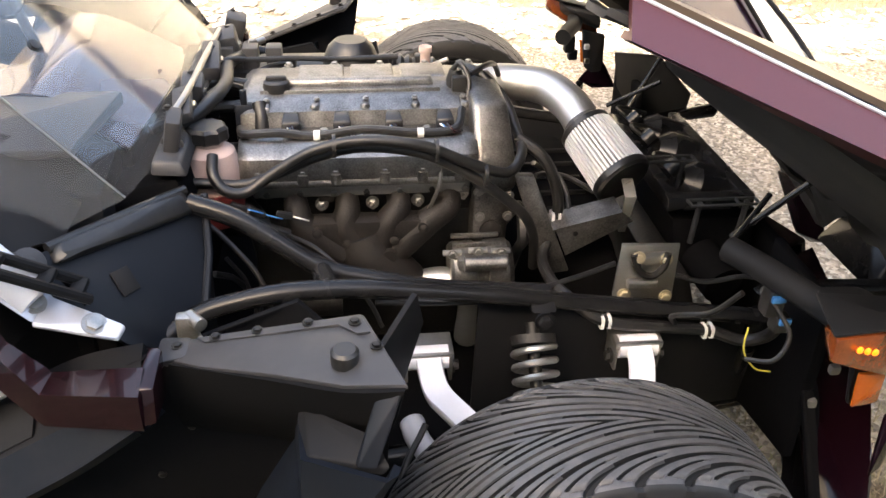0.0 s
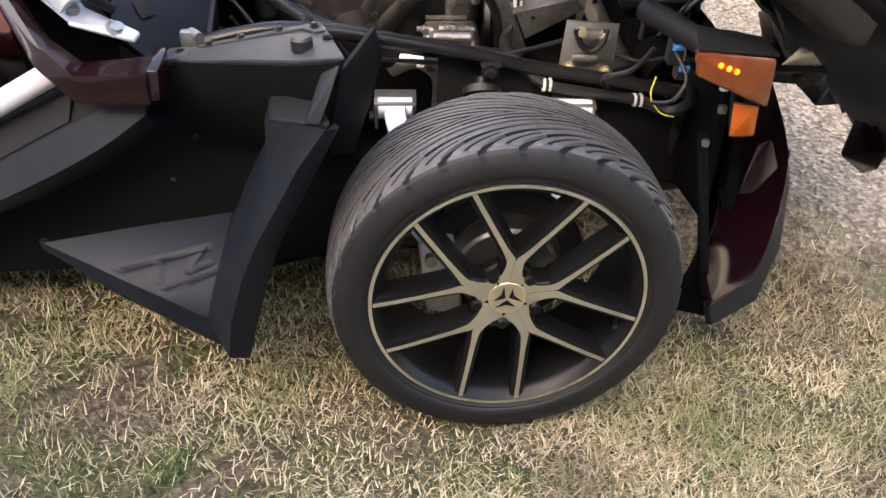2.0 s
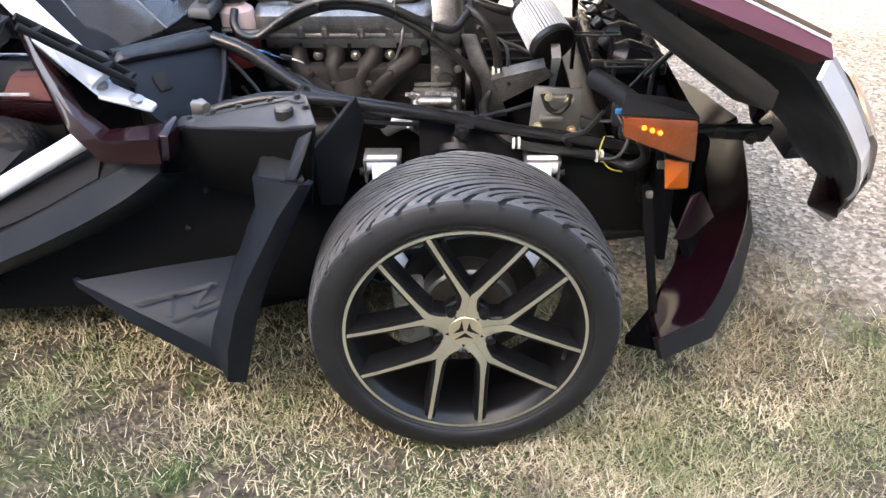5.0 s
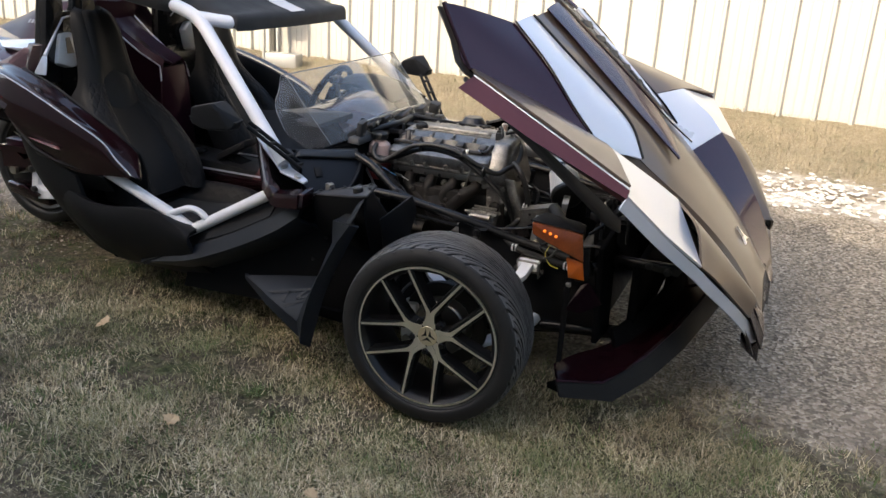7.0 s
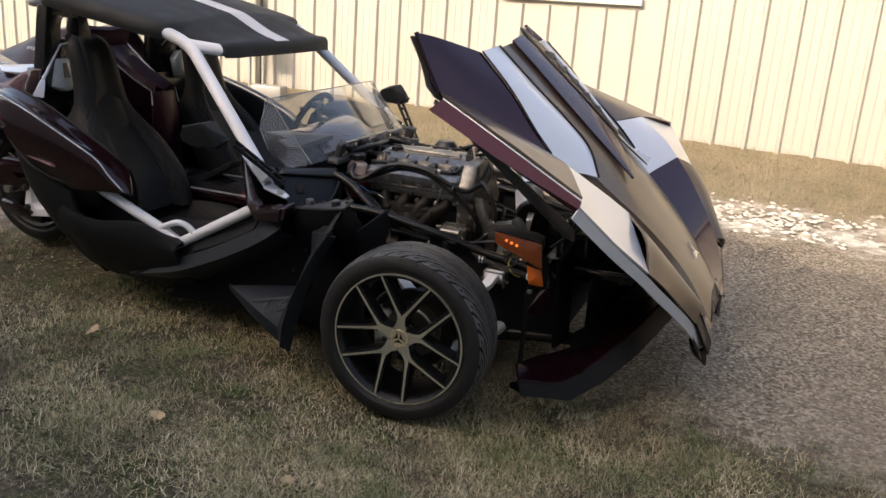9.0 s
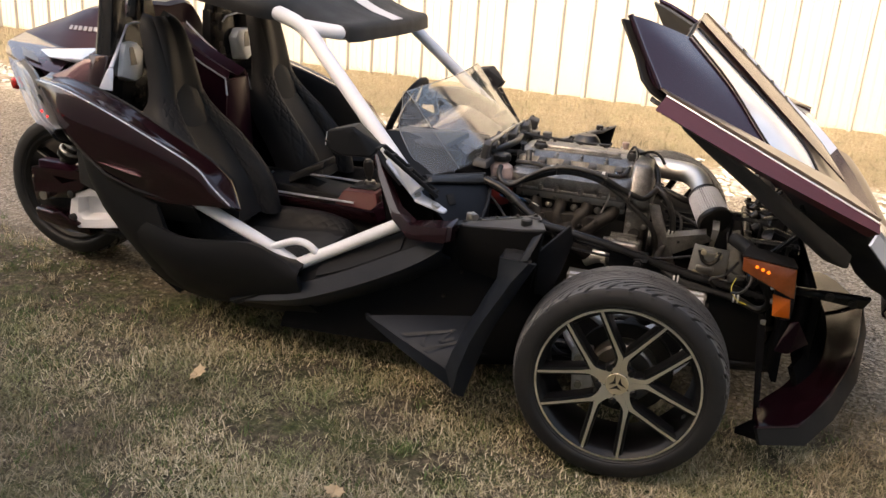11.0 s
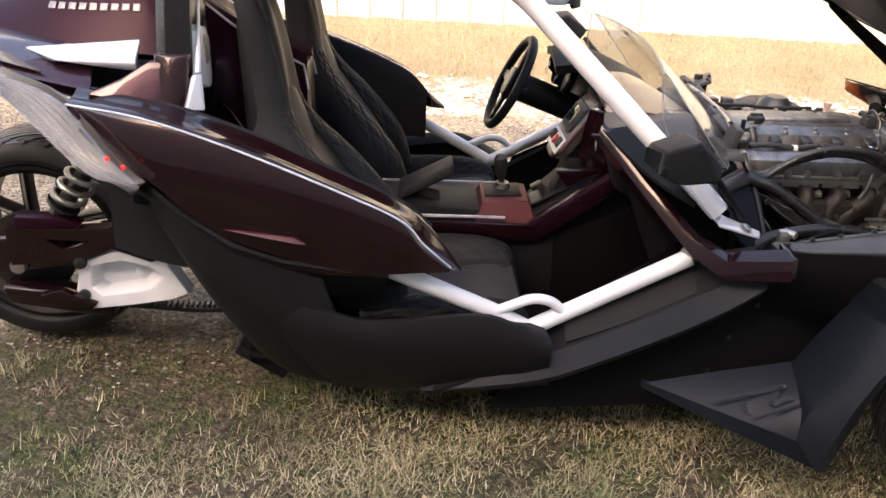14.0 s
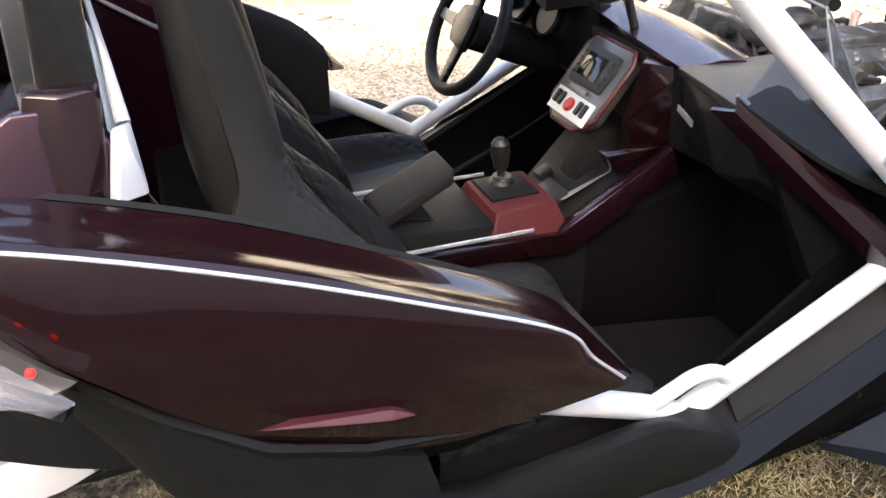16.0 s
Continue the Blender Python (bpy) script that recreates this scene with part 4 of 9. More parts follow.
    # deflector ahead of the sill: faceted blade and decorated wing
    blade = [
        [(-0.298, 0.925, 0.649), (-0.306, 0.950, 0.652), (-0.403, 0.890, 0.636), (-0.41, 0.76, 0.62)],
        [(-0.330, 0.930, 0.585), (-0.353, 0.955, 0.580), (-0.406, 0.890, 0.552), (-0.42, 0.76, 0.54)],
        [(-0.366, 0.930, 0.512), (-0.392, 0.955, 0.508), (-0.432, 0.890, 0.498), (-0.45, 0.75, 0.48)],
        [(-0.405, 0.930, 0.432), (-0.430, 0.955, 0.438), (-0.466, 0.890, 0.418), (-0.48, 0.74, 0.42)],
        [(-0.434, 0.930, 0.352), (-0.465, 0.955, 0.360), (-0.498, 0.890, 0.352), (-0.505, 0.735, 0.36)],
        [(-0.457, 0.930, 0.265), (-0.497, 0.953, 0.258), (-0.533, 0.893, 0.282), (-0.52, 0.74, 0.34)],
        [(-0.487, 0.930, 0.155), (-0.512, 0.946, 0.170), (-0.548, 0.905, 0.225), (-0.52, 0.80, 0.27)],
    ]
    df = part("air_deflector", skin(gside(s, blade), -0.010 * s, 4, 2, smooth=False), "slate", roadster, "slate grey plastic air deflector with recessed lines", sharp=24)
    wing = [[(-0.905, 0.742, 0.280), (-0.70, 0.735, 0.318), (-0.515, 0.732, 0.350)], [(-0.735, 0.826, 0.254), (-0.62, 0.82, 0.290), (-0.512, 0.81, 0.326)], [(-0.560, 0.906, 0.226), (-0.53, 0.90, 0.262), (-0.505, 0.895, 0.300)]]

    def lines(u, v):
        r = np.zeros_like(u)
        for u0, v0, u1, v1 in ((0.42, 0.10, 0.42, 0.42), (0.62, 0.18, 0.42, 0.42), (0.42, 0.46, 0.42, 0.78), (0.62, 0.50, 0.42, 0.78), (0.62, 0.50, 0.62, 0.74), (0.72, 0.10, 0.72, 0.86)):
            du, dv = u1 - u0, v1 - v0
            t = np.clip(((u - u0) * du + (v - v0) * dv) / (du * du + dv * dv + 1e-9), 0, 1)
            d = np.hypot(u - u0 - t * du, v - v0 - t * dv)
            r -= 0.005 * np.clip(1 - d / 0.03, 0, 1)
        return r * s * -1
    part("deflector_wing", skin(gside(s, wing), -0.012 * s, 20, 24, smooth=False, relief=lines), "slate", df, sharp=60)
    part("wing_lip", skin(gside(s, [[(-0.915, 0.735, 0.282), (-0.735, 0.828, 0.255), (-0.560, 0.908, 0.227), (-0.505, 0.928, 0.215)], [(-0.910, 0.738, 0.262), (-0.74, 0.835, 0.222), (-0.58, 0.902, 0.180), (-0.492, 0.932, 0.152)]]), -0.012 * s, 2, 3, smooth=False), "slate", df)
    part("deflector_web", prism(side(s, [(-0.302, 0.935, 0.652), (-0.400, 0.892, 0.640), (-0.41, 0.80, 0.64), (-0.318, 0.90, 0.672)]), (-0.01, 0, -0.012), 0.003), "black", df)
    part("web_strut", hull(side(s, [(-0.345, 0.915, 0.645), (-0.318, 0.935, 0.65), (-0.282, 0.888, 0.740), (-0.31, 0.868, 0.735), (-0.345, 0.925, 0.645), (-0.285, 0.896, 0.740)]), 0.003), "slate", df)

    # grey top plate of the fender mount, with its bolts
    fp = part("fender_plate", prism(side(s, [(-0.600, 0.668, 0.656), (-0.350, 0.735, 0.733), (-0.326, 0.738, 0.739), (-0.279, 0.897, 0.748), (-0.355, 0.868, 0.728), (-0.448, 0.806, 0.701), (-0.545, 0.748, 0.672), (-0.592, 0.715, 0.660)]), (0.002, 0, -0.010), 0.004), "greyp", roadster, "dusty grey plastic fender mounting plate", sharp=24)
    part("plate_flange", prism(side(s, [(-0.560, 0.682, 0.671), (-0.352, 0.738, 0.7355), (-0.330, 0.742, 0.741), (-0.318, 0.785, 0.744), (-0.335, 0.782, 0.740), (-0.360, 0.752, 0.7335), (-0.545, 0.700, 0.676)]), (0, 0, -0.004), 0.001), "greyp", fp)
    part("plate_foot", hull(side(s, [(-0.615, 0.655, 0.655), (-0.565, 0.672, 0.666), (-0.57, 0.720, 0.668), (-0.615, 0.715, 0.655), (-0.61, 0.66, 0.625), (-0.57, 0.715, 0.635)]), 0.004), "greyp", fp)
    part("rubber_stop", lathe([(0.018, 0), (0.018, 0.018), (0.014, 0.022)], Matrix.Translation((-0.352, s * 0.826, 0.728)), 18), "hose", fp)
    for x, y, z in ((-0.338, 0.760, 0.742), (-0.312, 0.815, 0.744), (-0.40, 0.730, 0.722), (-0.47, 0.712, 0.700), (-0.53, 0.698, 0.682), (-0.585, 0.690, 0.664)):
        part("bolt", bolt((x, s * y, z - 0.001), (0, 0, 1), 0.006, 0.006), "engine", fp)
    part("fender_web", skin(gside(s, [[(-0.590, 0.712, 0.655), (-0.60, 0.70, 0.58), (-0.60, 0.665, 0.50)], [(-0.448, 0.802, 0.695), (-0.46, 0.76, 0.60), (-0.47, 0.68, 0.48)], [(-0.355, 0.864, 0.722), (-0.37, 0.815, 0.62), (-0.39, 0.72, 0.48)], [(-0.281, 0.893, 0.742), (-0.295, 0.870, 0.660), (-0.33, 0.76, 0.50)]]), -0.008 * s, 3, 3), "carpet", fp, "black sloping web")
    # tall dark splash shield ahead of the plate
    part("splash_shield", prism(side(s, [(-0.335, 0.66, 0.44), (-0.335, 0.70, 0.60), (-0.250, 0.612, 0.682), (-0.238, 0.600, 0.62), (-0.265, 0.60, 0.52), (-0.30, 0.62, 0.42)]), (0.008, s * 0.006, 0), 0.002), "black", roadster, "black plastic splash shield")

    # ---- painted rear quarter panel ----
    g = [
        [(-2.335, 0.50, 0.90), (-2.335, 0.555, 0.966), (-2.335, 0.60, 0.958), (-2.335, 0.648, 0.948), (-2.30, 0.668, 0.905), (-2.25, 0.680, 0.872)],
        [(-2.14, 0.60, 0.86), (-2.14, 0.626, 0.956), (-2.14, 0.68, 0.952), (-2.14, 0.731, 0.945), (-2.14, 0.757, 0.875), (-2.13, 0.762, 0.812)],
        [(-1.94, 0.635, 0.80), (-1.94, 0.650, 0.902), (-1.94, 0.71, 0.899), (-1.94, 0.764, 0.894), (-1.94, 0.784, 0.795), (-1.95, 0.768, 0.668)],
        [(-1.73, 0.665, 0.72), (-1.73, 0.682, 0.824), (-1.73, 0.735, 0.820), (-1.73, 0.781, 0.817), (-1.73, 0.794, 0.735), (-1.75, 0.772, 0.592)],
        [(-1.555, 0.680, 0.66), (-1.555, 0.690, 0.744), (-1.555, 0.74, 0.741), (-1.558, 0.780, 0.738), (-1.56, 0.790, 0.680), (-1.585, 0.774, 0.594)],
        [(-1.478, 0.66, 0.62), (-1.480, 0.674, 0.678), (-1.482, 0.73, 0.672), (-1.498, 0.772, 0.672), (-1.500, 0.782, 0.640), (-1.52, 0.776, 0.600)],
        [(-1.404, 0.735, 0.590), (-1.404, 0.738, 0.599), (-1.408, 0.752, 0.602), (-1.432, 0.764, 0.610), (-1.433, 0.768, 0.607), (-1.436, 0.770, 0.602)],
    ]
    g2 = gside(s, g)
    qp = part("quarter_panel", skin(g2, 0.012 * s, 6, 4, smooth=True), "paint", roadster, "glossy burgundy metallic quarter panel with a pale glint drawn along its ridge", sharp=25)
    part("panel_lining", skin(gside(s, [[(r[1][0], r[1][1] - 0.004, r[1][2] + 0.0005), (r[1][0], r[1][1] - 0.022, r[1][2] - 0.03), (r[0][0], r[0][1] - 0.03, r[0][2] - 0.04), (r[0][0], r[0][1] - 0.03, 0.50)] for r in g[:-1]]), 0.008 * s, 4, 2), "black", qp, "black inner lining")
    # a pale tube along the ridge draws the light reflected there
    ridge = [r[3] for r in g2]
    part("ridge_glint", tube([p + np.array((0, s * 0.001, 0.002)) for p in spline(ridge, 6)], 0.0028, 8), "silver" if s < 0 else "rose", qp, "thin pale line drawn as the ridge's glint")
    # the crease's highlight is coloured in with a lighter rose
    part("crease", hull(side(s, [(-1.965, 0.790, 0.708), (-1.800, 0.795, 0.693), (-1.768, 0.798, 0.677), (-1.800, 0.804, 0.683), (-1.88, 0.798, 0.694), (-1.800, 0.775, 0.688), (-1.90, 0.770, 0.698)]), 0.0008), "rose", qp, "raised crease, rose tone for its highlight")
    part("panel_back", skin(gside(s, [[(-2.30, 0.69, 0.90), (-2.1, 0.60, 0.60)], [(-1.95, 0.78, 0.66), (-1.9, 0.70, 0.50)], [(-1.58, 0.77, 0.582), (-1.6, 0.70, 0.50)]]), 0.01 * s, 3, 2), "black", qp)

    # ---- roll hoop tower ----
    tw = part("hoop_tower", add(add(add(
        hull(side(s, [(-2.115, 0.515, 1.345), (-2.065, 0.50, 1.345), (-2.080, 0.405, 1.345), (-2.130, 0.405, 1.345), (-2.130, 0.572, 0.96), (-2.060, 0.572, 0.96), (-2.100, 0.425, 0.96), (-2.140, 0.425, 0.96)]), 0.008),
        hull(side(s, [(-2.100, 0.250, 1.345), (-2.100, 0.300, 1.345), (-2.140, 0.25, 1.345), (-2.140, 0.30, 1.345), (-2.100, 0.205, 1.17), (-2.100, 0.345, 1.17), (-2.150, 0.205, 1.17), (-2.150, 0.345, 1.17)]), 0.006)),
        hull(side(s, [(-2.065, 0.505, 1.292), (-2.100, 0.25, 1.285), (-2.130, 0.505, 1.292), (-2.140, 0.25, 1.285), (-2.070, 0.49, 1.362), (-2.100, 0.27, 1.355), (-2.120, 0.49, 1.362), (-2.130, 0.27, 1.355)]), 0.008)),
        hull(side(s, [(-2.108, 0.52, 1.185), (-2.108, 0.20, 1.185), (-2.150, 0.50, 1.185), (-2.150, 0.20, 1.185), (-2.108, 0.58, 0.88), (-2.108, 0.18, 0.88), (-2.150, 0.58, 0.88), (-2.150, 0.18, 0.88)]), 0.004)), "gloss", roadster, "black roll hoop tower with a window behind the seat")
    part("hoop_trim", box((-2.078, s * 0.385, 1.327), (0.008, 0.11, 0.024), 0.003, pose(0, 0, 0, 0, 0, s * 7.5)), "greyp", tw)
    for y in (0.345, 0.425):
        part("trim_screw", bolt((-2.074 - 0.14 * (0.425 - y), s * y, 1.327), (1, 0, 0), 0.006, 0.004), "black", tw)
    part("window_rim", tube(side(s, [(-2.096, 0.300, 1.19), (-2.095, 0.296, 1.27), (-2.094, 0.302, 1.283), (-2.084, 0.400, 1.288), (-2.083, 0.412, 1.275), (-2.088, 0.442, 1.19)]), 0.0042, 8), "greyp", tw, "thin grey window rim")
    part("seat_belt_guide", hull(side(s, [(-2.060, 0.462, 1.093), (-2.066, 0.385, 1.090), (-2.066, 0.350, 1.055), (-2.060, 0.372, 0.960), (-2.050, 0.425, 0.946), (-2.058, 0.500, 0.972), (-2.058, 0.482, 1.050), (-2.104, 0.470, 1.098), (-2.104, 0.380, 1.095), (-2.104, 0.340, 1.055), (-2.104, 0.365, 0.950), (-2.104, 0.430, 0.940), (-2.104, 0.508, 0.968)]), 0.004), "insert", tw, "pale grey moulded insert")
    part("guide_slot", hull(side(s, [(-2.052, 0.448, 1.010), (-2.056, 0.405, 1.008), (-2.058, 0.446, 1.078), (-2.060, 0.420, 1.078), (-2.066, 0.45, 1.010), (-2.066, 0.42, 1.078)])), "dashsilver", tw)
    part("pocket_rim", tube(side(s, [(-2.090, 0.270, 1.130), (-2.088, 0.300, 1.155), (-2.075, 0.385, 1.168), (-2.066, 0.442, 1.162), (-2.058, 0.480, 1.125), (-2.050, 0.530, 1.070), (-2.044, 0.578, 1.015)]), [0.003, 0.004, 0.005, 0.005, 0.004, 0.006, 0.009], 8), "silver", tw, "pale grey pocket rim")
    part("rim_foot", hull(side(s, [(-2.046, 0.588, 1.015), (-2.036, 0.572, 1.015), (-2.064, 0.630, 0.940), (-2.028, 0.597, 0.932), (-2.060, 0.580, 1.010), (-2.074, 0.618, 0.938), (-2.050, 0.585, 0.932)]), 0.002), "silver", tw, "pale grey rim foot")
    # painted foot round the tower
    part("tower_foot", prism(side(s, [(-2.30, 0.615, 0.965), (-2.22, 0.602, 1.000), (-2.155, 0.588, 1.040), (-2.090, 0.580, 1.040), (-2.050, 0.590, 0.985), (-2.044, 0.606, 0.936), (-2.14, 0.628, 0.946)]), (0, -s * 0.03, 0.0), 0.004), "plum", tw, "plum painted tower foot")
    part("leg_socket", hull(side(s, [(-2.140, 0.622, 0.930), (-2.072, 0.622, 0.920), (-2.135, 0.58, 0.935), (-2.065, 0.57, 0.925), (-2.146, 0.572, 1.058), (-2.062, 0.572, 1.058), (-2.140, 0.53, 1.058), (-2.062, 0.53, 1.058), (-2.106, 0.634, 0.925), (-2.104, 0.584, 1.055)]), 0.004), "paint", tw, "burgundy leg socket")
    # ---- tail: tapered side lamp and rear bodywork ----
    g = [[(-2.140, 0.785, 0.803), (-2.150, 0.788, 0.797), (-2.166, 0.790, 0.792)], [(-2.215, 0.752, 0.862), (-2.262, 0.730, 0.838), (-2.300, 0.700, 0.838)], [(-2.342, 0.664, 0.962), (-2.415, 0.620, 0.930), (-2.470, 0.580, 0.925)], [(-2.540, 0.515, 0.990), (-2.580, 0.490, 0.980), (-2.610, 0.470, 0.985)]]
    tl = part("tail_lamp", skin(gside(s, g), 0.02 * s, 5, 8, relief=lambda u, v: 0.002 * np.sign(np.sin(v * 50))), "lens", roadster, "long clear tail lamp lens with red lamps")
    tl.visible_shadow = False
    part("lamp_backing", skin(gside(s, [[(p[0] + 0.004, p[1] - 0.035, p[2]) for p in r] for r in g]), 0.01 * s, 4, 2), "dashsilver", tl)
    part("tail_side", skin(gside(s, [[(-2.150, 0.785, 0.790), (-2.16, 0.755, 0.762), (-2.15, 0.70, 0.735)], [(-2.30, 0.690, 0.832), (-2.31, 0.66, 0.80), (-2.29, 0.60, 0.775)], [(-2.47, 0.565, 0.920), (-2.48, 0.52, 0.885), (-2.46, 0.45, 0.86)], [(-2.66, 0.43, 0.975), (-2.66, 0.37, 0.945), (-2.62, 0.30, 0.925)]]), 0.01 * s, 3, 3), "black", tl, "black lower tail panel")
    for x, y, z in ((-2.172, 0.784, 0.850), (-2.212, 0.765, 0.862)):
        part("red_lamp", lathe([(0.005, 0), (0.005, 0.003), (0.0025, 0.005)], across((-0.2, s, 0), (x, s * y, z)), 14), "redled", tl)
    # rear upper wing
    part("rear_shoulder", hull(side(s, [(-2.30, 0.58, 0.965), (-2.34, 0.40, 1.03), (-2.83, 0.16, 1.055), (-2.80, 0.30, 1.03), (-2.60, 0.47, 0.985), (-2.78, 0.34, 0.98), (-2.32, 0.55, 0.93), (-2.70, 0.2, 0.95)]), 0.008), "plum", roadster, "plum painted rear shoulder")
    part("shoulder_panel", hull(side(s, [(-2.20, 0.545, 1.030), (-2.22, 0.42, 1.060), (-2.52, 0.42, 1.030), (-2.40, 0.50, 1.015), (-2.2, 0.535, 1.005), (-2.45, 0.44, 1.0)]), 0.004), "silver", roadster, "pale silver shoulder wedge")
    part("shoulder_tip", hull(side(s, [(-2.42, 0.525, 0.992), (-2.56, 0.47, 1.005), (-2.84, 0.18, 1.045), (-2.60, 0.40, 1.008), (-2.45, 0.50, 0.985), (-2.80, 0.2, 1.02)]), 0.003), "tan", roadster, "tan painted shoulder tip")

# tail hump between the towers
th = part("tail_hump", skin([[(x, -wb, zb), (x, -wt, z - 0.008), (x, 0, z), (x, wt, z - 0.008), (x, wb, zb)] for x, wb, zb, wt, z in (
    (-1.850, 0.115, 0.55, 0.085, 0.937), (-1.968, 0.125, 0.62, 0.090, 0.992), (-2.061, 0.15, 0.80, 0.095, 1.051), (-2.165, 0.28, 0.98, 0.11, 1.130), (-2.205, 0.33, 1.00, 0.19, 1.222), (-2.45, 0.33, 1.01, 0.185, 1.188), (-2.65, 0.27, 1.02, 0.14, 1.130), (-2.86, 0.20, 1.03, 0.09, 1.068))], -0.012, 4, 3), "plumdeep", roadster, "plum painted tapered tail cowl", sharp=25)
for s in (-1, 1):
    part("cowl_trim", tube(side(s, [(-2.20, 0.10, 1.158), (-2.061, 0.099, 1.048), (-1.968, 0.094, 0.988), (-1.858, 0.088, 0.934), (-1.845, 0.10, 0.865)]), 0.004, 8), "silver", th, "thin bright cowl trim")
part("tail_hump_base", hull([(-2.1, -0.45, 0.98), (-2.1, 0.45, 0.98), (-2.84, -0.2, 1.02), (-2.84, 0.2, 1.02), (-2.1, -0.45, 0.80), (-2.1, 0.45, 0.80), (-2.62, -0.15, 0.86), (-2.62, 0.15, 0.86)], 0.01), "gloss", roadster)
part("bulkhead_panel", hull([(-1.852, -0.085, 0.928), (-1.852, 0.085, 0.928), (-1.84, -0.115, 0.50), (-1.84, 0.115, 0.50), (-1.87, -0.085, 0.93), (-1.87, 0.085, 0.93), (-1.90, -0.12, 0.5), (-1.90, 0.12, 0.5)], 0.004), "plumdeep", roadster, "dark plum panel between the seats")
# lower tail and number plate lamp arm
part("tail_fender", skin([[(-2.10, -0.24, 0.84), (-2.10, 0, 0.86), (-2.10, 0.24, 0.84)], [(-2.45, -0.22, 0.86), (-2.45, 0, 0.88), (-2.45, 0.22, 0.86)], [(-2.80, -0.16, 0.84), (-2.80, 0, 0.86), (-2.80, 0.16, 0.84)]], 0.02, 3, 3), "black", roadster)
for s in (-1, 1):
    ta = part("turn_signal", hull(side(s, [(-2.789, 0.275, 0.952), (-2.738, 0.275, 0.962), (-2.710, 0.275, 0.871), (-2.763, 0.275, 0.807), (-2.778, 0.275, 0.839), (-2.807, 0.275, 0.870), (-2.789, 0.225, 0.952), (-2.738, 0.225, 0.962), (-2.710, 0.225, 0.871), (-2.763, 0.225, 0.807), (-2.778, 0.225, 0.839), (-2.807, 0.225, 0.870)]), 0.005), "hose", roadster, "black stalk with a round red turn signal")
    part("signal_lens", lathe([(0.026, -0.02), (0.028, 0.008), (0.022, 0.020), (0.004, 0.026)], across((-0.3, s * 0.8, 0), (-2.791, s * 0.278, 0.844)), 24), "red", ta)
# hump lettering
def lettering(body, m, size, material, parent, name="lettering", depth=0.0006):
    cu = bpy.data.curves.new(name, "FONT")
    cu.body, cu.size, cu.extrude = body, size, depth
    tmp = bpy.data.objects.new(name, cu)
    scene.collection.objects.link(tmp)
    me = bpy.data.meshes.new_from_object(tmp.evaluated_get(bpy.context.evaluated_depsgraph_get()))
    bpy.data.objects.remove(tmp)
    me.materials.clear()
    me.materials.append(M[material])
    ob = new(name, me)
    ob.parent = parent
    ob.matrix_basis = m
    return ob


# ---- hood, tipped forward on its nose ----
def shifted(grid, d):
    return [[(p[0] + d[0], p[1], p[2] + d[2]) for p in r] for r in grid]


def both(half):
    """A row for both sides from one given from the middle outwards."""
    return [(p[0], -p[1], p[2]) for p in half[:0:-1]] + half


spine = [
    [(0.055, 0, 1.336), (0.050, 0.12, 1.320), (0.043, 0.24, 1.306), (0.034, 0.37, 1.296)],
    [(0.285, 0, 1.142), (0.276, 0.12, 1.122), (0.266, 0.24, 1.108), (0.258, 0.385, 1.094)],
    [(0.545, 0, 0.905), (0.546, 0.10, 0.888), (0.535, 0.22, 0.872), (0.495, 0.340, 0.866)],
    [(0.725, 0, 0.700), (0.722, 0.09, 0.697), (0.718, 0.185, 0.688), (0.700, 0.262, 0.685)],
    [(0.862, 0, 0.535), (0.860, 0.08, 0.535), (0.857, 0.150, 0.528), (0.862, 0.205, 0.508)],
    [(0.965, 0, 0.405), (0.966, 0.07, 0.398), (0.975, 0.130, 0.363), (0.985, 0.180, 0.312)],
]
hood = part("hood", skin([both(r) for r in spine], 0.008, 5, 3), "tan", roadster, "tipped-up hood in tan plum silver and burgundy paint", sharp=25)
liner = part("hood_liner", skin(shifted([both(r) for r in spine], (-0.022, 0, -0.022)), 0.012, 5, 3, relief=lambda u, v: 0.006 * np.sign(np.sin(u * 34)) * (np.abs(v - 0.5) < 0.42)), "under", hood, "black ribbed hood liner", sharp=40)
# nose mouth and emblem
part("nose_mouth", hull([(0.965, -0.10, 0.395), (0.965, 0.10, 0.395), (0.90, -0.13, 0.28), (0.90, 0.13, 0.28), (0.99, -0.15, 0.30), (0.99, 0.15, 0.30), (0.955, 0, 0.40)], 0.006), "gloss", hood, "black nose intake")
em = bmesh.new()
for k in range(3):
    a = radians(90 + 120 * k)
    add(em, prism([(0, 0, 0.0), (0.010 * math.cos(a - 0.6), 0.010 * math.sin(a - 0.6), 0), (0.034 * math.cos(a), 0.034 * math.sin(a), 0), (0.010 * math.cos(a + 0.6), 0.010 * math.sin(a + 0.6), 0)], (0, 0, 0.006)))
em.transform(Matrix.Scale(1.35, 4))
em.transform(across((0.76, 0, 0.65), (0.865, 0, 0.537)))
part("emblem", em, "machined", hood, "small silver three-armed star")
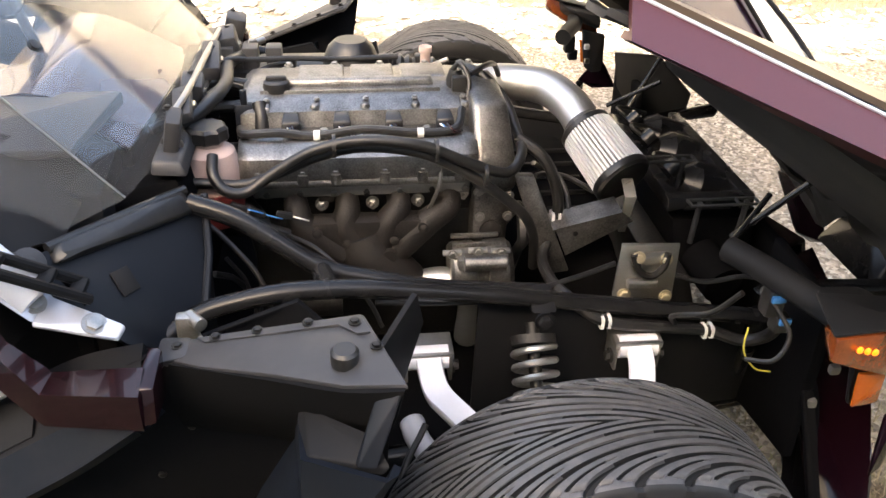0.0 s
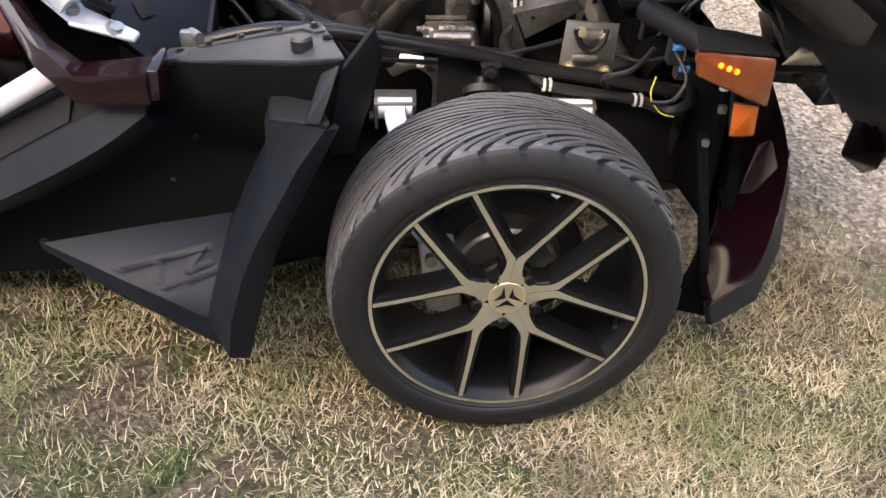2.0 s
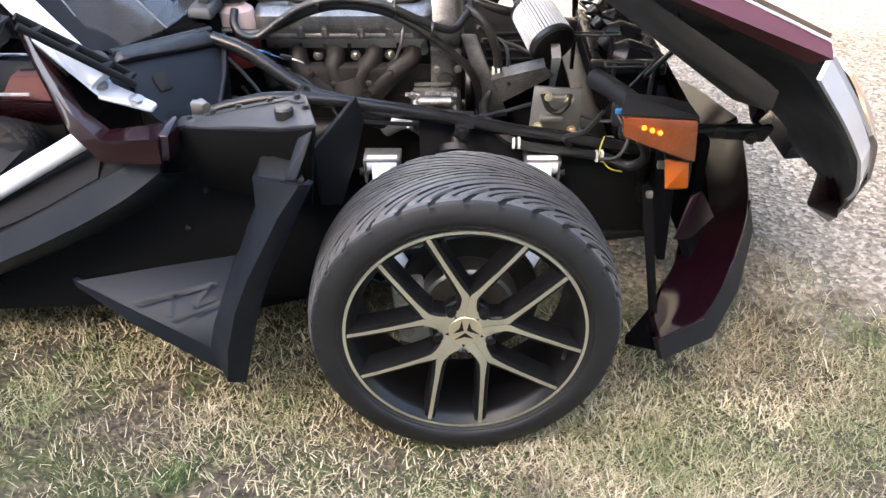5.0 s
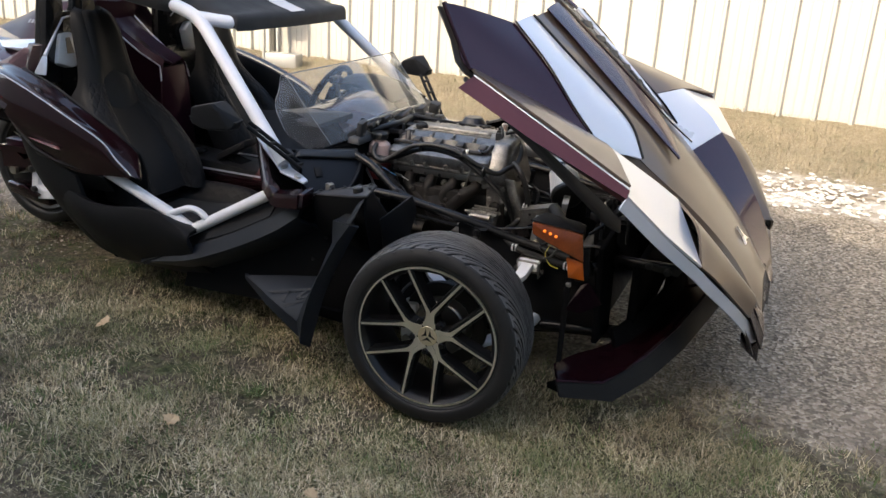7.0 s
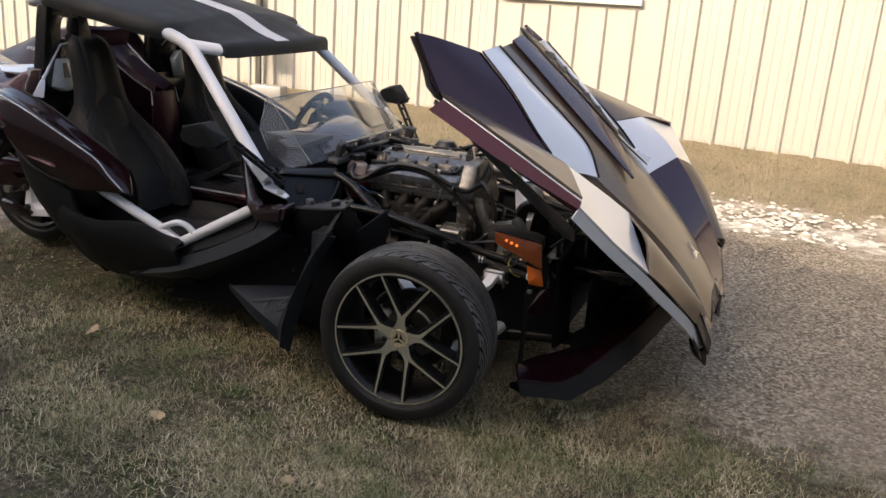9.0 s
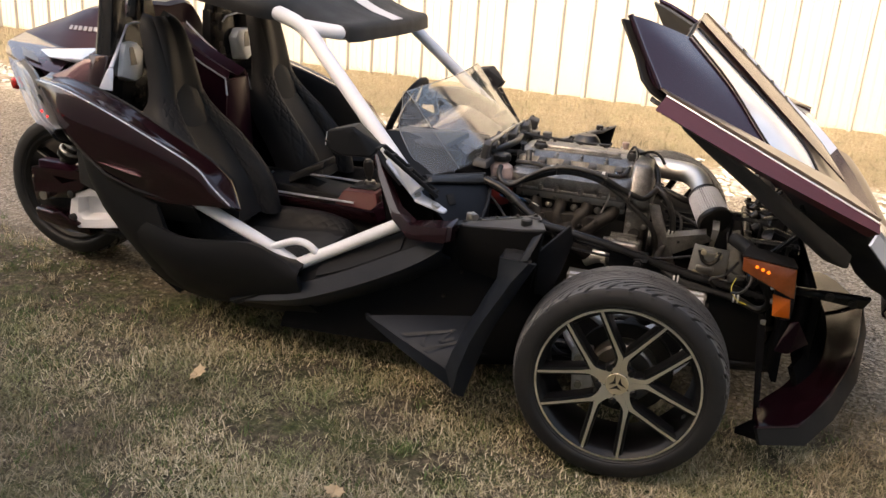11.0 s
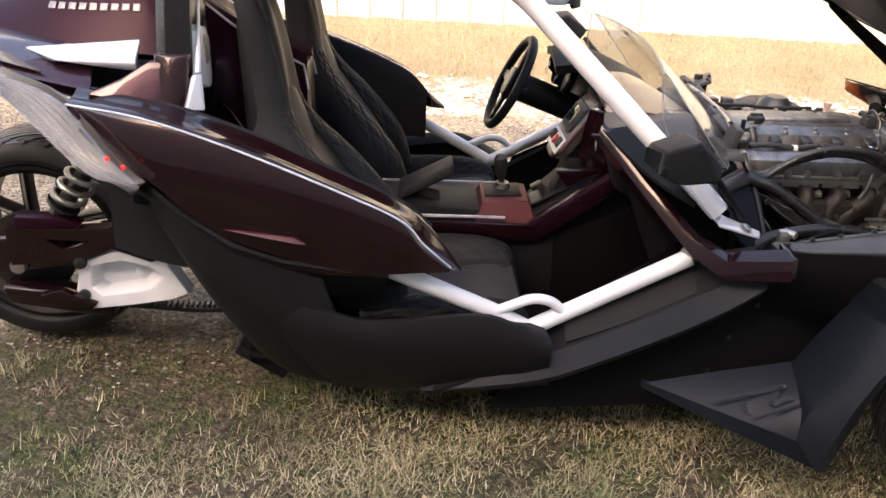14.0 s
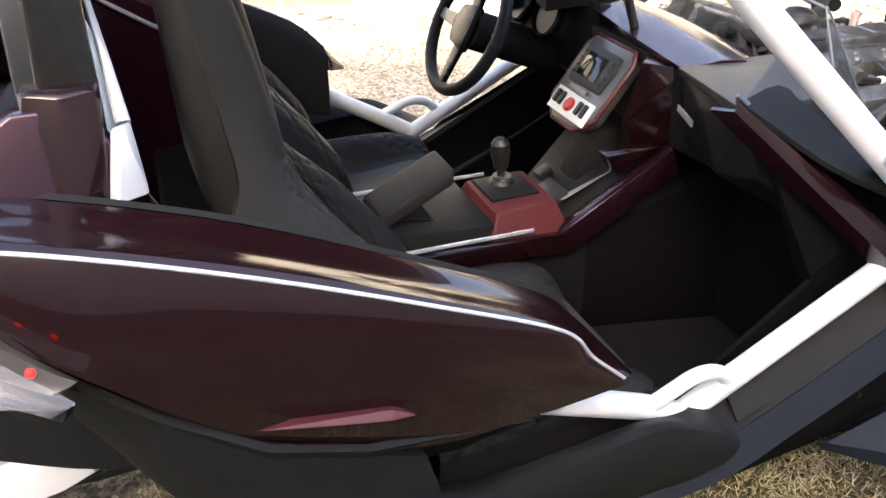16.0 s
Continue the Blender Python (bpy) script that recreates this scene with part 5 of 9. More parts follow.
# raised plum bands either side of a slotted scoop
for s in (-1, 1):
    g = [[(0.058, 0.020, 1.346), (0.055, 0.08, 1.338), (0.053, 0.134, 1.327)], [(0.170, 0.016, 1.250), (0.164, 0.075, 1.244), (0.156, 0.130, 1.236)], [(0.297, 0.012, 1.144), (0.288, 0.075, 1.137), (0.278, 0.139, 1.128)], [(0.426, 0.014, 1.031), (0.412, 0.08, 1.027), (0.392, 0.144, 1.026)], [(0.528, 0.040, 0.934), (0.516, 0.10, 0.934), (0.502, 0.150, 0.930)], [(0.607, 0.150, 0.842), (0.609, 0.157, 0.840), (0.608, 0.164, 0.838)]]
    part("hood_band", skin(gside(s, g), -0.006 * s, 5, 2), "plum", hood, "dark plum raised band")
    # plum wing with a sharp rear tip
    g = [[(-0.139, 0.645, 1.362), (-0.080, 0.575, 1.345), (0.037, 0.437, 1.296)], [(-0.085, 0.655, 1.262), (0.030, 0.575, 1.228), (0.172, 0.455, 1.165)], [(-0.025, 0.668, 1.160), (0.130, 0.575, 1.080), (0.280, 0.475, 1.035)], [(0.180, 0.555, 1.050), (0.265, 0.512, 0.996), (0.350, 0.470, 0.953)]]
    part("hood_wing", skin(gside(s, g), -0.010 * s, 5, 4), "plum", hood, "plum painted hood wing with a pointed tip", sharp=25)
    part("wing_liner", skin(shifted(gside(s, g), (-0.02, 0, -0.012)), -0.010 * s, 3, 3), "under", hood)
    part("wing_edge", tube(spline(side(s, [(-0.139, 0.645, 1.362), (-0.085, 0.655, 1.262), (-0.025, 0.668, 1.160)]), 4), 0.009, 8), "plum", hood)
    # silver stripe beside it
    g = [[(0.040, 0.437, 1.300), (0.044, 0.36, 1.308), (0.048, 0.282, 1.314)], [(0.176, 0.455, 1.170), (0.191, 0.372, 1.182), (0.206, 0.290, 1.180)], [(0.284, 0.475, 1.040), (0.320, 0.38, 1.062), (0.348, 0.284, 1.058)], [(0.354, 0.470, 0.958), (0.407, 0.385, 0.972), (0.446, 0.298, 0.966)], [(0.430, 0.415, 0.888), (0.472, 0.39, 0.882), (0.510, 0.366, 0.872)]]
    part("hood_stripe", skin(gside(s, g), -0.008 * s, 5, 2), "silver", hood, "silver white painted stripe")
    part("panel_gap", tube(spline(side(s, [(0.052, 0.278, 1.316), (0.208, 0.286, 1.182), (0.351, 0.280, 1.060), (0.450, 0.294, 0.968), (0.514, 0.362, 0.872)]), 5), 0.0045, 8), "groove", hood, "black gap beside the stripe")
    part("panel_gap", tube(spline(side(s, [(0.040, 0.439, 1.303), (0.175, 0.458, 1.171), (0.283, 0.478, 1.041), (0.353, 0.473, 0.958)]), 5), 0.0035, 8), "groove", hood)
    # fender crown: tan behind, silver ahead; a valley lies between it and the hood
    crown = [
        [(-0.022, 0.668, 1.158), (-0.010, 0.680, 1.153), (0.003, 0.692, 1.147)],
        [(0.180, 0.555, 1.050), (0.232, 0.68, 1.056), (0.286, 0.800, 1.036)],
        [(0.335, 0.455, 0.945), (0.470, 0.70, 0.962), (0.584, 0.936, 0.918)],
        [(0.455, 0.370, 0.825), (0.615, 0.650, 0.862), (0.690, 0.875, 0.770)],
        [(0.555, 0.320, 0.735), (0.675, 0.600, 0.806), (0.790, 0.757, 0.655)],
        [(0.660, 0.290, 0.640), (0.775, 0.550, 0.690), (0.836, 0.700, 0.600)],
        [(0.840, 0.235, 0.480), (0.915, 0.430, 0.490), (0.945, 0.510, 0.425)],
        [(0.985, 0.185, 0.310), (0.998, 0.290, 0.275), (0.997, 0.345, 0.245)],
    ]
    front = [[crown[2][0], crown[2][1], (0.584, 0.962, 0.893)], crown[3], crown[4]]
    lower = [[r[1], tuple((np.array(r[1]) + np.array(r[2])) / 2 + np.array((0.022, 0.0, 0.022))), r[2]] for r in crown[4:7]]
    part("fender_crown", skin(gside(s, crown[:3]), -0.008 * s, 6, 4), "tan", hood, "tan painted fender crown", sharp=25)
    part("fender_front", skin(gside(s, front), -0.008 * s, 6, 4, smooth=False), "silver", hood, "silver white front fender", sharp=16)
    part("fender_lower", skin(gside(s, lower), -0.008 * s, 6, 4), "tan", hood, "tan lower fender", sharp=16)
    part("fender_inner", skin(gside(s, [[r[0], r[1]] for r in crown[4:]]), -0.008 * s, 6, 4), "plum", hood, "plum lower fender", sharp=16)
    part("fender_nose", skin(gside(s, [r[1:] for r in crown[6:]]), -0.008 * s, 6, 4), "plumblack", hood)
    part("hood_flank", skin(gside(s, [[(0.300, 0.383, 1.040), (0.335, 0.455, 0.945)], [(0.495, 0.335, 0.857), (0.455, 0.370, 0.825)], [(0.700, 0.262, 0.684), (0.660, 0.290, 0.640)], [(0.862, 0.205, 0.507), (0.840, 0.235, 0.480)], [(0.985, 0.180, 0.312), (0.980, 0.190, 0.305)]]), -0.006 * s, 4, 2), "tan", hood)
    part("fender_liner", skin(shifted(gside(s, crown), (-0.025, 0, -0.03)), -0.010 * s, 6, 6, relief=lambda u, v: 0.006 * np.sign(np.sin(u * 42 + v * 4)) * (v < 0.8)), "under", hood, "dark ribbed fender liner", sharp=40)
    edge = side(s, [(0.000, 0.694, 1.145), (0.284, 0.808, 1.032), (0.586, 0.942, 0.914)])
    low = side(s, [(-0.022, 0.772, 1.114), (0.266, 0.872, 1.002), (0.584, 0.970, 0.895)])
    under = side(s, [(-0.016, 0.715, 1.100), (0.262, 0.822, 0.985), (0.566, 0.930, 0.872)])
    part("fender_strip", skin([edge, low, under], -0.010 * s, 2, 6, smooth=False), "rose", hood, "rose plum fender edge strip")
    part("strip_lip", tube(spline([(p[0], p[1] + s * 0.001, p[2] + 0.001) for p in edge], 4), 0.0025, 8), "silver", hood, "thin bright edge")
    e2 = side(s, [(0.584, 0.962, 0.893), (0.690, 0.875, 0.770), (0.790, 0.757, 0.650), (0.828, 0.705, 0.596), (0.940, 0.505, 0.420), (0.995, 0.30, 0.25)])
    part("fender_lip", skin([e2, [(p[0] - 0.014, p[1] + s * 0.012, p[2] - 0.032) for p in e2]], -0.008 * s, 2, 5), "silver", hood, "pale fender lip")
    part("nose_tip", hull(side(s, [(0.960, 0.235, 0.370), (0.995, 0.310, 0.260), (0.930, 0.445, 0.330), (0.960, 0.40, 0.250), (1.000, 0.285, 0.165), (0.930, 0.270, 0.215), (0.985, 0.200, 0.215)]), 0.005), "plumblack", hood, "dark plum nose wedge")
    # inner braces of the liner
    part("liner_brace", hull(side(s, [(0.05, 0.70, 1.09), (0.09, 0.74, 1.08), (0.52, 0.82, 0.80), (0.56, 0.86, 0.80), (0.05, 0.68, 1.05), (0.50, 0.78, 0.74), (0.56, 0.84, 0.74)]), 0.01), "under", hood)
# tapered slot along the middle, stepped inside, with a bright far lip
slot = [((0.085, 0.024, 1.330), (0.100, 0.128, 1.312)), ((0.220, 0.026, 1.212), (0.232, 0.108, 1.200)), ((0.350, 0.034, 1.098), (0.360, 0.090, 1.090)), ((0.478, 0.058, 0.980), (0.480, 0.066, 0.978))]
part("hood_slot", skin([[a, tuple((np.array(a) + np.array(b)) / 2 + np.array((0, 0, 0.004))), b] for a, b in slot], 0.004, 4, 2), "gloss", hood, "dark stepped slot along the hood")
for k in range(5):
    f = 0.14 + 0.15 * k
    a, b = [np.array([np.interp(f, (0, 0.33, 0.67, 1), [q[e][j] for q in slot]) for j in range(3)]) for e in (0, 1)]
    run, up = np.array((0.018, 0, -0.016)), np.array((0.010, 0, 0.012))
    part("slot_step", hull([p + o for p in (a, b) for o in (run * 0, run, up, run + up * 0.3)], 0.001), "under", hood)
part("slot_lip", skin([[(b[0], b[1], b[2] + 0.012), (b[0] + 0.004, b[1] + w, b[2] + 0.016), (b[0] + 0.004, b[1] + w * 1.8, b[2] + 0.004)] for (_, b), w in zip(slot, (0.020, 0.017, 0.013, 0.006))], 0.008, 4, 3), "silver", hood, "pale lip of the hood slot")
part("slot_lip", tube(spline([(0.066, 0.018, 1.348), (0.210, 0.018, 1.226), (0.345, 0.022, 1.110), (0.490, 0.056, 0.976)], 5), 0.005, 8), "tan", hood)

# ---- roll cage: white tubes and canvas roof ----
TUBE = 0.0265
for s in (-1, 1):
    part("windscreen_pillar", tube(bends(side(s, [(-0.765, 0.662, 0.735), (-1.285, 0.475, 1.225), (-1.415, 0.510, 1.280), (-1.940, 0.560, 1.385), (-2.09, 0.52, 1.405), (-2.18, 0.40, 1.40)]), 0.11, 7), TUBE, 18), "white", roadster, "white painted windscreen pillar tube")
    foot = part("pillar_foot", hull(side(s, [(-0.885, 0.668, 0.828), (-0.875, 0.632, 0.838), (-0.775, 0.684, 0.716), (-0.760, 0.630, 0.728), (-0.885, 0.664, 0.816), (-0.875, 0.630, 0.824), (-0.765, 0.680, 0.704), (-0.752, 0.630, 0.712)]), 0.003), "silver", roadster, "cast silver pillar foot with two bolts")
    part("foot_plate", hull(side(s, [(-0.770, 0.688, 0.712), (-0.762, 0.634, 0.724), (-0.662, 0.692, 0.684), (-0.655, 0.668, 0.690), (-0.770, 0.686, 0.704), (-0.762, 0.634, 0.714), (-0.662, 0.690, 0.675), (-0.655, 0.668, 0.680)]), 0.003), "silver", foot)
    for x, y, z in ((-0.694, 0.674, 0.697), (-0.773, 0.656, 0.724)):
        part("bolt", bolt((x, s * y, z), (0.35, s * 0.3, 0.88), 0.012, 0.008), "steel", foot)
    part("sill_tube", tube(bends(side(s, [(-0.82, 0.672, 0.614), (-1.195, 0.672, 0.405), (-1.25, 0.672, 0.375)]), 0.05), 0.0225, 18), "white", roadster, "white painted sill tube")
    part("rear_sill_tube", tube(side(s, [(-1.70, 0.74, 0.645), (-1.317, 0.683, 0.452), (-1.21, 0.675, 0.392)]), 0.0225, 18), "white", roadster, "white painted sill tube")
    part("step_handle", tube(bends(side(s, [(-1.325, 0.69, 0.445), (-1.215, 0.685, 0.492), (-1.165, 0.682, 0.485), (-1.125, 0.676, 0.445)]), 0.03), 0.014, 12), "white", roadster, "small white grab bar")
part("roof_front_bar", tube(bends([(-1.285, -0.475, 1.222), (-1.155, -0.42, 1.205), (-1.125, 0, 1.205), (-1.155, 0.42, 1.205), (-1.285, 0.475, 1.222)], 0.06), 0.026, 16), "white", roadster, "white roof cross bar")
part("hoop_bar", tube(bends([(-2.12, -0.46, 1.375), (-2.26, -0.43, 1.345), (-2.28, -0.30, 1.34), (-2.28, 0.30, 1.34), (-2.26, 0.43, 1.345), (-2.12, 0.46, 1.375)], 0.08), 0.024, 14), "white", roadster, "white bar behind the hoops")
part("roof_rear_bar", tube([(-2.14, -0.47, 1.405), (-2.14, 0.47, 1.405)], 0.026, 14), "white", roadster)
rg = [
    [(-2.00, 0, 1.475), (-2.00, 0.09, 1.472), (-2.00, 0.19, 1.466), (-2.00, 0.36, 1.452), (-1.99, 0.560, 1.424), (-1.985, 0.604, 1.388), (-1.985, 0.598, 1.345)],
    [(-1.70, 0, 1.425), (-1.70, 0.09, 1.422), (-1.70, 0.19, 1.415), (-1.70, 0.36, 1.400), (-1.70, 0.545, 1.374), (-1.70, 0.581, 1.335), (-1.70, 0.573, 1.295)],
    [(-1.40, 0, 1.358), (-1.40, 0.09, 1.356), (-1.40, 0.19, 1.350), (-1.40, 0.34, 1.335), (-1.41, 0.515, 1.318), (-1.42, 0.553, 1.284), (-1.43, 0.545, 1.245)],
    [(-1.33, 0, 1.338), (-1.33, 0.09, 1.335), (-1.33, 0.19, 1.328), (-1.32, 0.32, 1.310), (-1.33, 0.42, 1.290), (-1.34, 0.46, 1.265), (-1.34, 0.456, 1.232)],
    [(-1.20, 0, 1.272), (-1.20, 0.09, 1.270), (-1.20, 0.18, 1.266), (-1.19, 0.28, 1.258), (-1.20, 0.39, 1.248), (-1.215, 0.432, 1.234), (-1.215, 0.430, 1.190)],
    [(-1.092, 0, 1.236), (-1.093, 0.09, 1.236), (-1.10, 0.18, 1.236), (-1.11, 0.28, 1.236), (-1.122, 0.38, 1.234), (-1.140, 0.422, 1.226), (-1.145, 0.426, 1.186)],
    [(-1.085, 0, 1.178), (-1.086, 0.09, 1.178), (-1.09, 0.18, 1.178), (-1.10, 0.28, 1.178), (-1.112, 0.38, 1.176), (-1.130, 0.418, 1.176), (-1.140, 0.424, 1.174)],
]
roof = part("roof_canopy", skin([both(r) for r in rg], 0.012, 5, 3), "canvas", roadster, "black canvas roof with pale stripes laced to white tubes", sharp=40)
for y0, y1 in ((-0.10, 0.0),):
    def lane(y, r):
        ys = [p[1] for p in both(r)]
        return (float(np.interp(y, ys, [p[0] for p in both(r)])), y, float(np.interp(y, ys, [p[2] for p in both(r)])) + 0.004)
    part("roof_stripe", skin([[lane(y0 + (y1 - y0) * k / 3, r) for k in range(4)] for r in rg[:-1]], 0.002, 5, 2), "stripe", roof, "pale grey stripe")

# ---- seats ----
def quilt(u, v, nu, nv):
    a, b = u * nu + v * nv, u * nu - v * nv
    return np.clip(np.minimum(np.abs((a % 1) - 0.5), np.abs((b % 1) - 0.5)) / 0.10, 0, 1) ** 0.7


def roadster_seat(y0):
    # back: rows from the cushion to the head, columns across
    rows = []
    for z, x, wc, wb, fwd in ((0.42, -1.62, 0.115, 0.215, 0.060), (0.56, -1.68, 0.115, 0.220, 0.075), (0.70, -1.775, 0.105, 0.205, 0.060), (0.80, -1.845, 0.088, 0.160, 0.035), (0.88, -1.880, 0.074, 0.124, 0.018), (0.97, -1.890, 0.064, 0.102, 0.008), (1.05, -1.904, 0.060, 0.094, 0.004), (1.125, -1.922, 0.056, 0.086, 0.0), (1.165, -1.938, 0.048, 0.074, -0.006), (1.183, -1.955, 0.036, 0.052, -0.012)):
        rows.append([(x - (0.038 if z > 0.85 else 0.09), -wb, z + 0.01), (x - 0.01 + fwd * 0.4, -wb * 1.02, z), (x + fwd, -(wb + wc) / 2, z - 0.01), (x + 0.008, -wc, z), (x, 0, z), (x + 0.008, wc, z), (x + fwd, (wb + wc) / 2, z - 0.01), (x - 0.01 + fwd * 0.4, wb * 1.02, z), (x - (0.038 if z > 0.85 else 0.09), wb, z + 0.01)])
    rows = [[(p[0], p[1] + y0, p[2]) for p in r] for r in rows]

    def rel(u, v):
        bol = ((v > 0.14) & (v < 0.36)) | ((v > 0.64) & (v < 0.86))
        return np.where(bol & (u < 0.47), -0.007 * quilt(u, v, 14, 18) + 0.004, 0.0)
    body = hull([(x + dx, y0 + k * w, z) for z, x, w in ((0.36, -1.68, 0.19), (0.6, -1.80, 0.185), (0.85, -1.930, 0.095), (1.05, -1.940, 0.062), (1.13, -1.952, 0.05)) for dx in (-0.03, 0.03) for k in (-1, 1)], 0.02)
    st = part("seat", body, "leather", roadster, "black vinyl bucket seat with quilted bolsters")
    part("seat_back", skin(rows, 0.03, 18, 18, relief=rel), "leather", st, sharp=45)
    part("back_insert", skin([[(r[4][0] + 0.016, y0 + k * w, r[4][2]) for k in (-1, -0.5, 0, 0.5, 1)] for r, w in zip(rows[:6], (0.095, 0.098, 0.090, 0.080, 0.070, 0.058))], 0.01, 4, 3), "leathergrey", st, "charcoal smooth centre panel")
    for k in (-1, 1):
        part("back_piping", tube([(r[4][0] + 0.014, y0 + k * w, r[4][2]) for r, w in zip(rows[:6], (0.10, 0.103, 0.095, 0.085, 0.074, 0.062))], 0.004, 6), "leathergrey", st)
    crows = []
    for x, zc, zb in ((-1.66, 0.36, 0.42), (-1.56, 0.345, 0.425), (-1.42, 0.355, 0.43), (-1.30, 0.37, 0.425), (-1.22, 0.365, 0.395), (-1.19, 0.30, 0.31)):
        crows.append([(x, -0.245, zb - 0.10), (x, -0.24, zb - 0.02), (x, -0.19, zb), (x, -0.125, zc + 0.01), (x, 0, zc), (x, 0.125, zc + 0.01), (x, 0.19, zb), (x, 0.24, zb - 0.02), (x, 0.245, zb - 0.10)])
    crows = [[(p[0], p[1] + y0, p[2]) for p in r] for r in crows]

    def crel(u, v):
        return np.where((np.abs(v - 0.5) > 0.16) & (np.abs(v - 0.5) < 0.40), 0.007 * quilt(u, v, 9, 18), 0.003)
    part("seat_cushion", skin(crows, 0.05, 16, 14, relief=crel), "leather", st, sharp=45)
    part("cushion_insert", skin([[(x, y0 + k * 0.115, z + 0.016) for k in (-1, -0.5, 0, 0.5, 1)] for x, z in ((-1.62, 0.345), (-1.42, 0.353), (-1.30, 0.368), (-1.215, 0.362))], 0.01, 4, 2), "leathergrey", st)
    part("seat_base", box((-1.43, y0, 0.235), (0.46, 0.40, 0.15), 0.02), "black", st)


for y0 in (-0.385, 0.385):
    roadster_seat(y0)


# ---- engine ----
engine = part("engine", add(hull([(-0.53, -0.20, 0.28), (-0.05, -0.20, 0.28), (-0.53, 0.12, 0.28), (-0.05, 0.12, 0.28), (-0.53, -0.205, 0.60), (-0.05, -0.205, 0.60), (-0.53, 0.10, 0.60), (-0.05, 0.10, 0.60)], 0.015),
    hull([(-0.53, -0.195, 0.58), (-0.06, -0.195, 0.58), (-0.53, 0.09, 0.60), (-0.06, 0.09, 0.60), (-0.53, -0.235, 0.685), (-0.06, -0.235, 0.685), (-0.53, 0.09, 0.72), (-0.06, 0.09, 0.72)], 0.010)), "engine", roadster, "grimy four-cylinder engine with silver cam cover and brown manifold")
# cam cover: stepped casting
cover = bmesh.new()
prof = [(-0.262, 0.672), (-0.268, 0.690), (-0.262, 0.722), (-0.240, 0.738), (-0.205, 0.742), (-0.198, 0.728), (-0.160, 0.735), (-0.150, 0.768), (-0.120, 0.782), (-0.060, 0.790), (0.030, 0.792), (0.070, 0.775), (0.085, 0.700), (0.085, 0.672)]
xs = [-0.535, -0.522, -0.51, -0.30, -0.12, -0.105, -0.095]
ins = [0.92, 0.985, 1.0, 1.0, 1.0, 0.985, 0.95]
ring = [[cover.verts.new((x, -0.09 + (y + 0.09) * f, 0.672 + (z - 0.672) * f)) for y, z in prof] for x, f in zip(xs, ins)]
for a, b in zip(ring, ring[1:]):
    for k in range(len(prof)):
        cover.faces.new((a[k], a[(k + 1) % len(prof)], b[(k + 1) % len(prof)], b[k]))
cover.faces.new(ring[0][::-1])
cover.faces.new(ring[-1])
part("cam_cover", cover, "alu", engine, "cast aluminium cam cover", sharp=30)
part("cover_rail", hull([(-0.47, -0.075, 0.786), (-0.16, -0.075, 0.786), (-0.47, -0.045, 0.788), (-0.16, -0.045, 0.788), (-0.465, -0.07, 0.802), (-0.165, -0.07, 0.802), (-0.465, -0.05, 0.802), (-0.165, -0.05, 0.802)], 0.004), "alu", engine)
part("cover_rib", hull([(-0.50, -0.10, 0.780), (-0.15, -0.10, 0.780), (-0.50, -0.09, 0.785), (-0.15, -0.09, 0.785), (-0.50, -0.098, 0.792), (-0.15, -0.098, 0.792)], 0.002), "alu", engine)
part("cover_flange", box((-0.315, -0.256, 0.672), (0.46, 0.022, 0.016), 0.005), "alu", engine)
part("heat_shield", box((-0.315, -0.240, 0.650), (0.40, 0.012, 0.030), 0.004), "steel", engine, "dull steel shield strip")
for x in (-0.50, -0.42, -0.36, -0.27, -0.20, -0.13):
    part("flange_bolt", add(lathe([(0.011, 0), (0.011, 0.02)], Matrix.Translation((x, -0.262, 0.672)), 12), bolt((x, -0.262, 0.690), (0, 0, 1), 0.007, 0.009)), "alu", engine)
for k in range(9):
    x = -0.505 + 0.048 * k
    part("cover_fin", hull([(x, -0.262, 0.690), (x + 0.006, -0.262, 0.690), (x, -0.244, 0.736), (x + 0.006, -0.244, 0.736), (x, -0.205, 0.744), (x + 0.006, -0.205, 0.744), (x, -0.205, 0.735), (x + 0.006, -0.25, 0.69)], 0.001), "alu", engine)
for k in range(5):
    x = -0.49 + 0.094 * k
    part("cover_step", hull([(x, -0.158, 0.738), (x + 0.010, -0.158, 0.738), (x, -0.146, 0.775), (x + 0.010, -0.146, 0.775), (x, -0.115, 0.788), (x + 0.010, -0.115, 0.788), (x + 0.005, -0.125, 0.77)], 0.002), "alu", engine)
    part("cover_screw", bolt((x + 0.005, -0.128, 0.783), (0, 0, 1), 0.0048, 0.005), "steel", engine)
    part("cover_screw", bolt((x + 0.04, 0.045, 0.790), (0, 0, 1), 0.0065, 0.008), "steel", engine)
for x0, x1 in ((-0.43, -0.335), (-0.325, -0.235), (-0.225, -0.13)):
    part("cover_ridge", hull([(x0, -0.035, 0.788), (x1, -0.035, 0.788), (x0, 0.045, 0.790), (x1, 0.045, 0.790), (x0 + 0.004, -0.028, 0.794), (x1 - 0.004, -0.028, 0.794), (x0 + 0.004, 0.038, 0.795), (x1 - 0.004, 0.038, 0.795)], 0.003), "alu", engine)
part("coil_tray", box((-0.315, -0.180, 0.7335), (0.40, 0.052, 0.012), 0.003), "engine", engine, "dark recessed coil tray")
part("fuel_rail", add(rod((-0.50, 0.115, 0.775), (-0.14, 0.115, 0.775), 0.009, 12), rod((-0.16, 0.115, 0.775), (-0.11, 0.10, 0.80), 0.006, 10)), "steel", engine, "steel fuel rail")
for x in (-0.45, -0.35, -0.25, -0.17):
    part("injector_plug", box((x, 0.125, 0.79), (0.022, 0.026, 0.03), 0.004), "hose", engine)
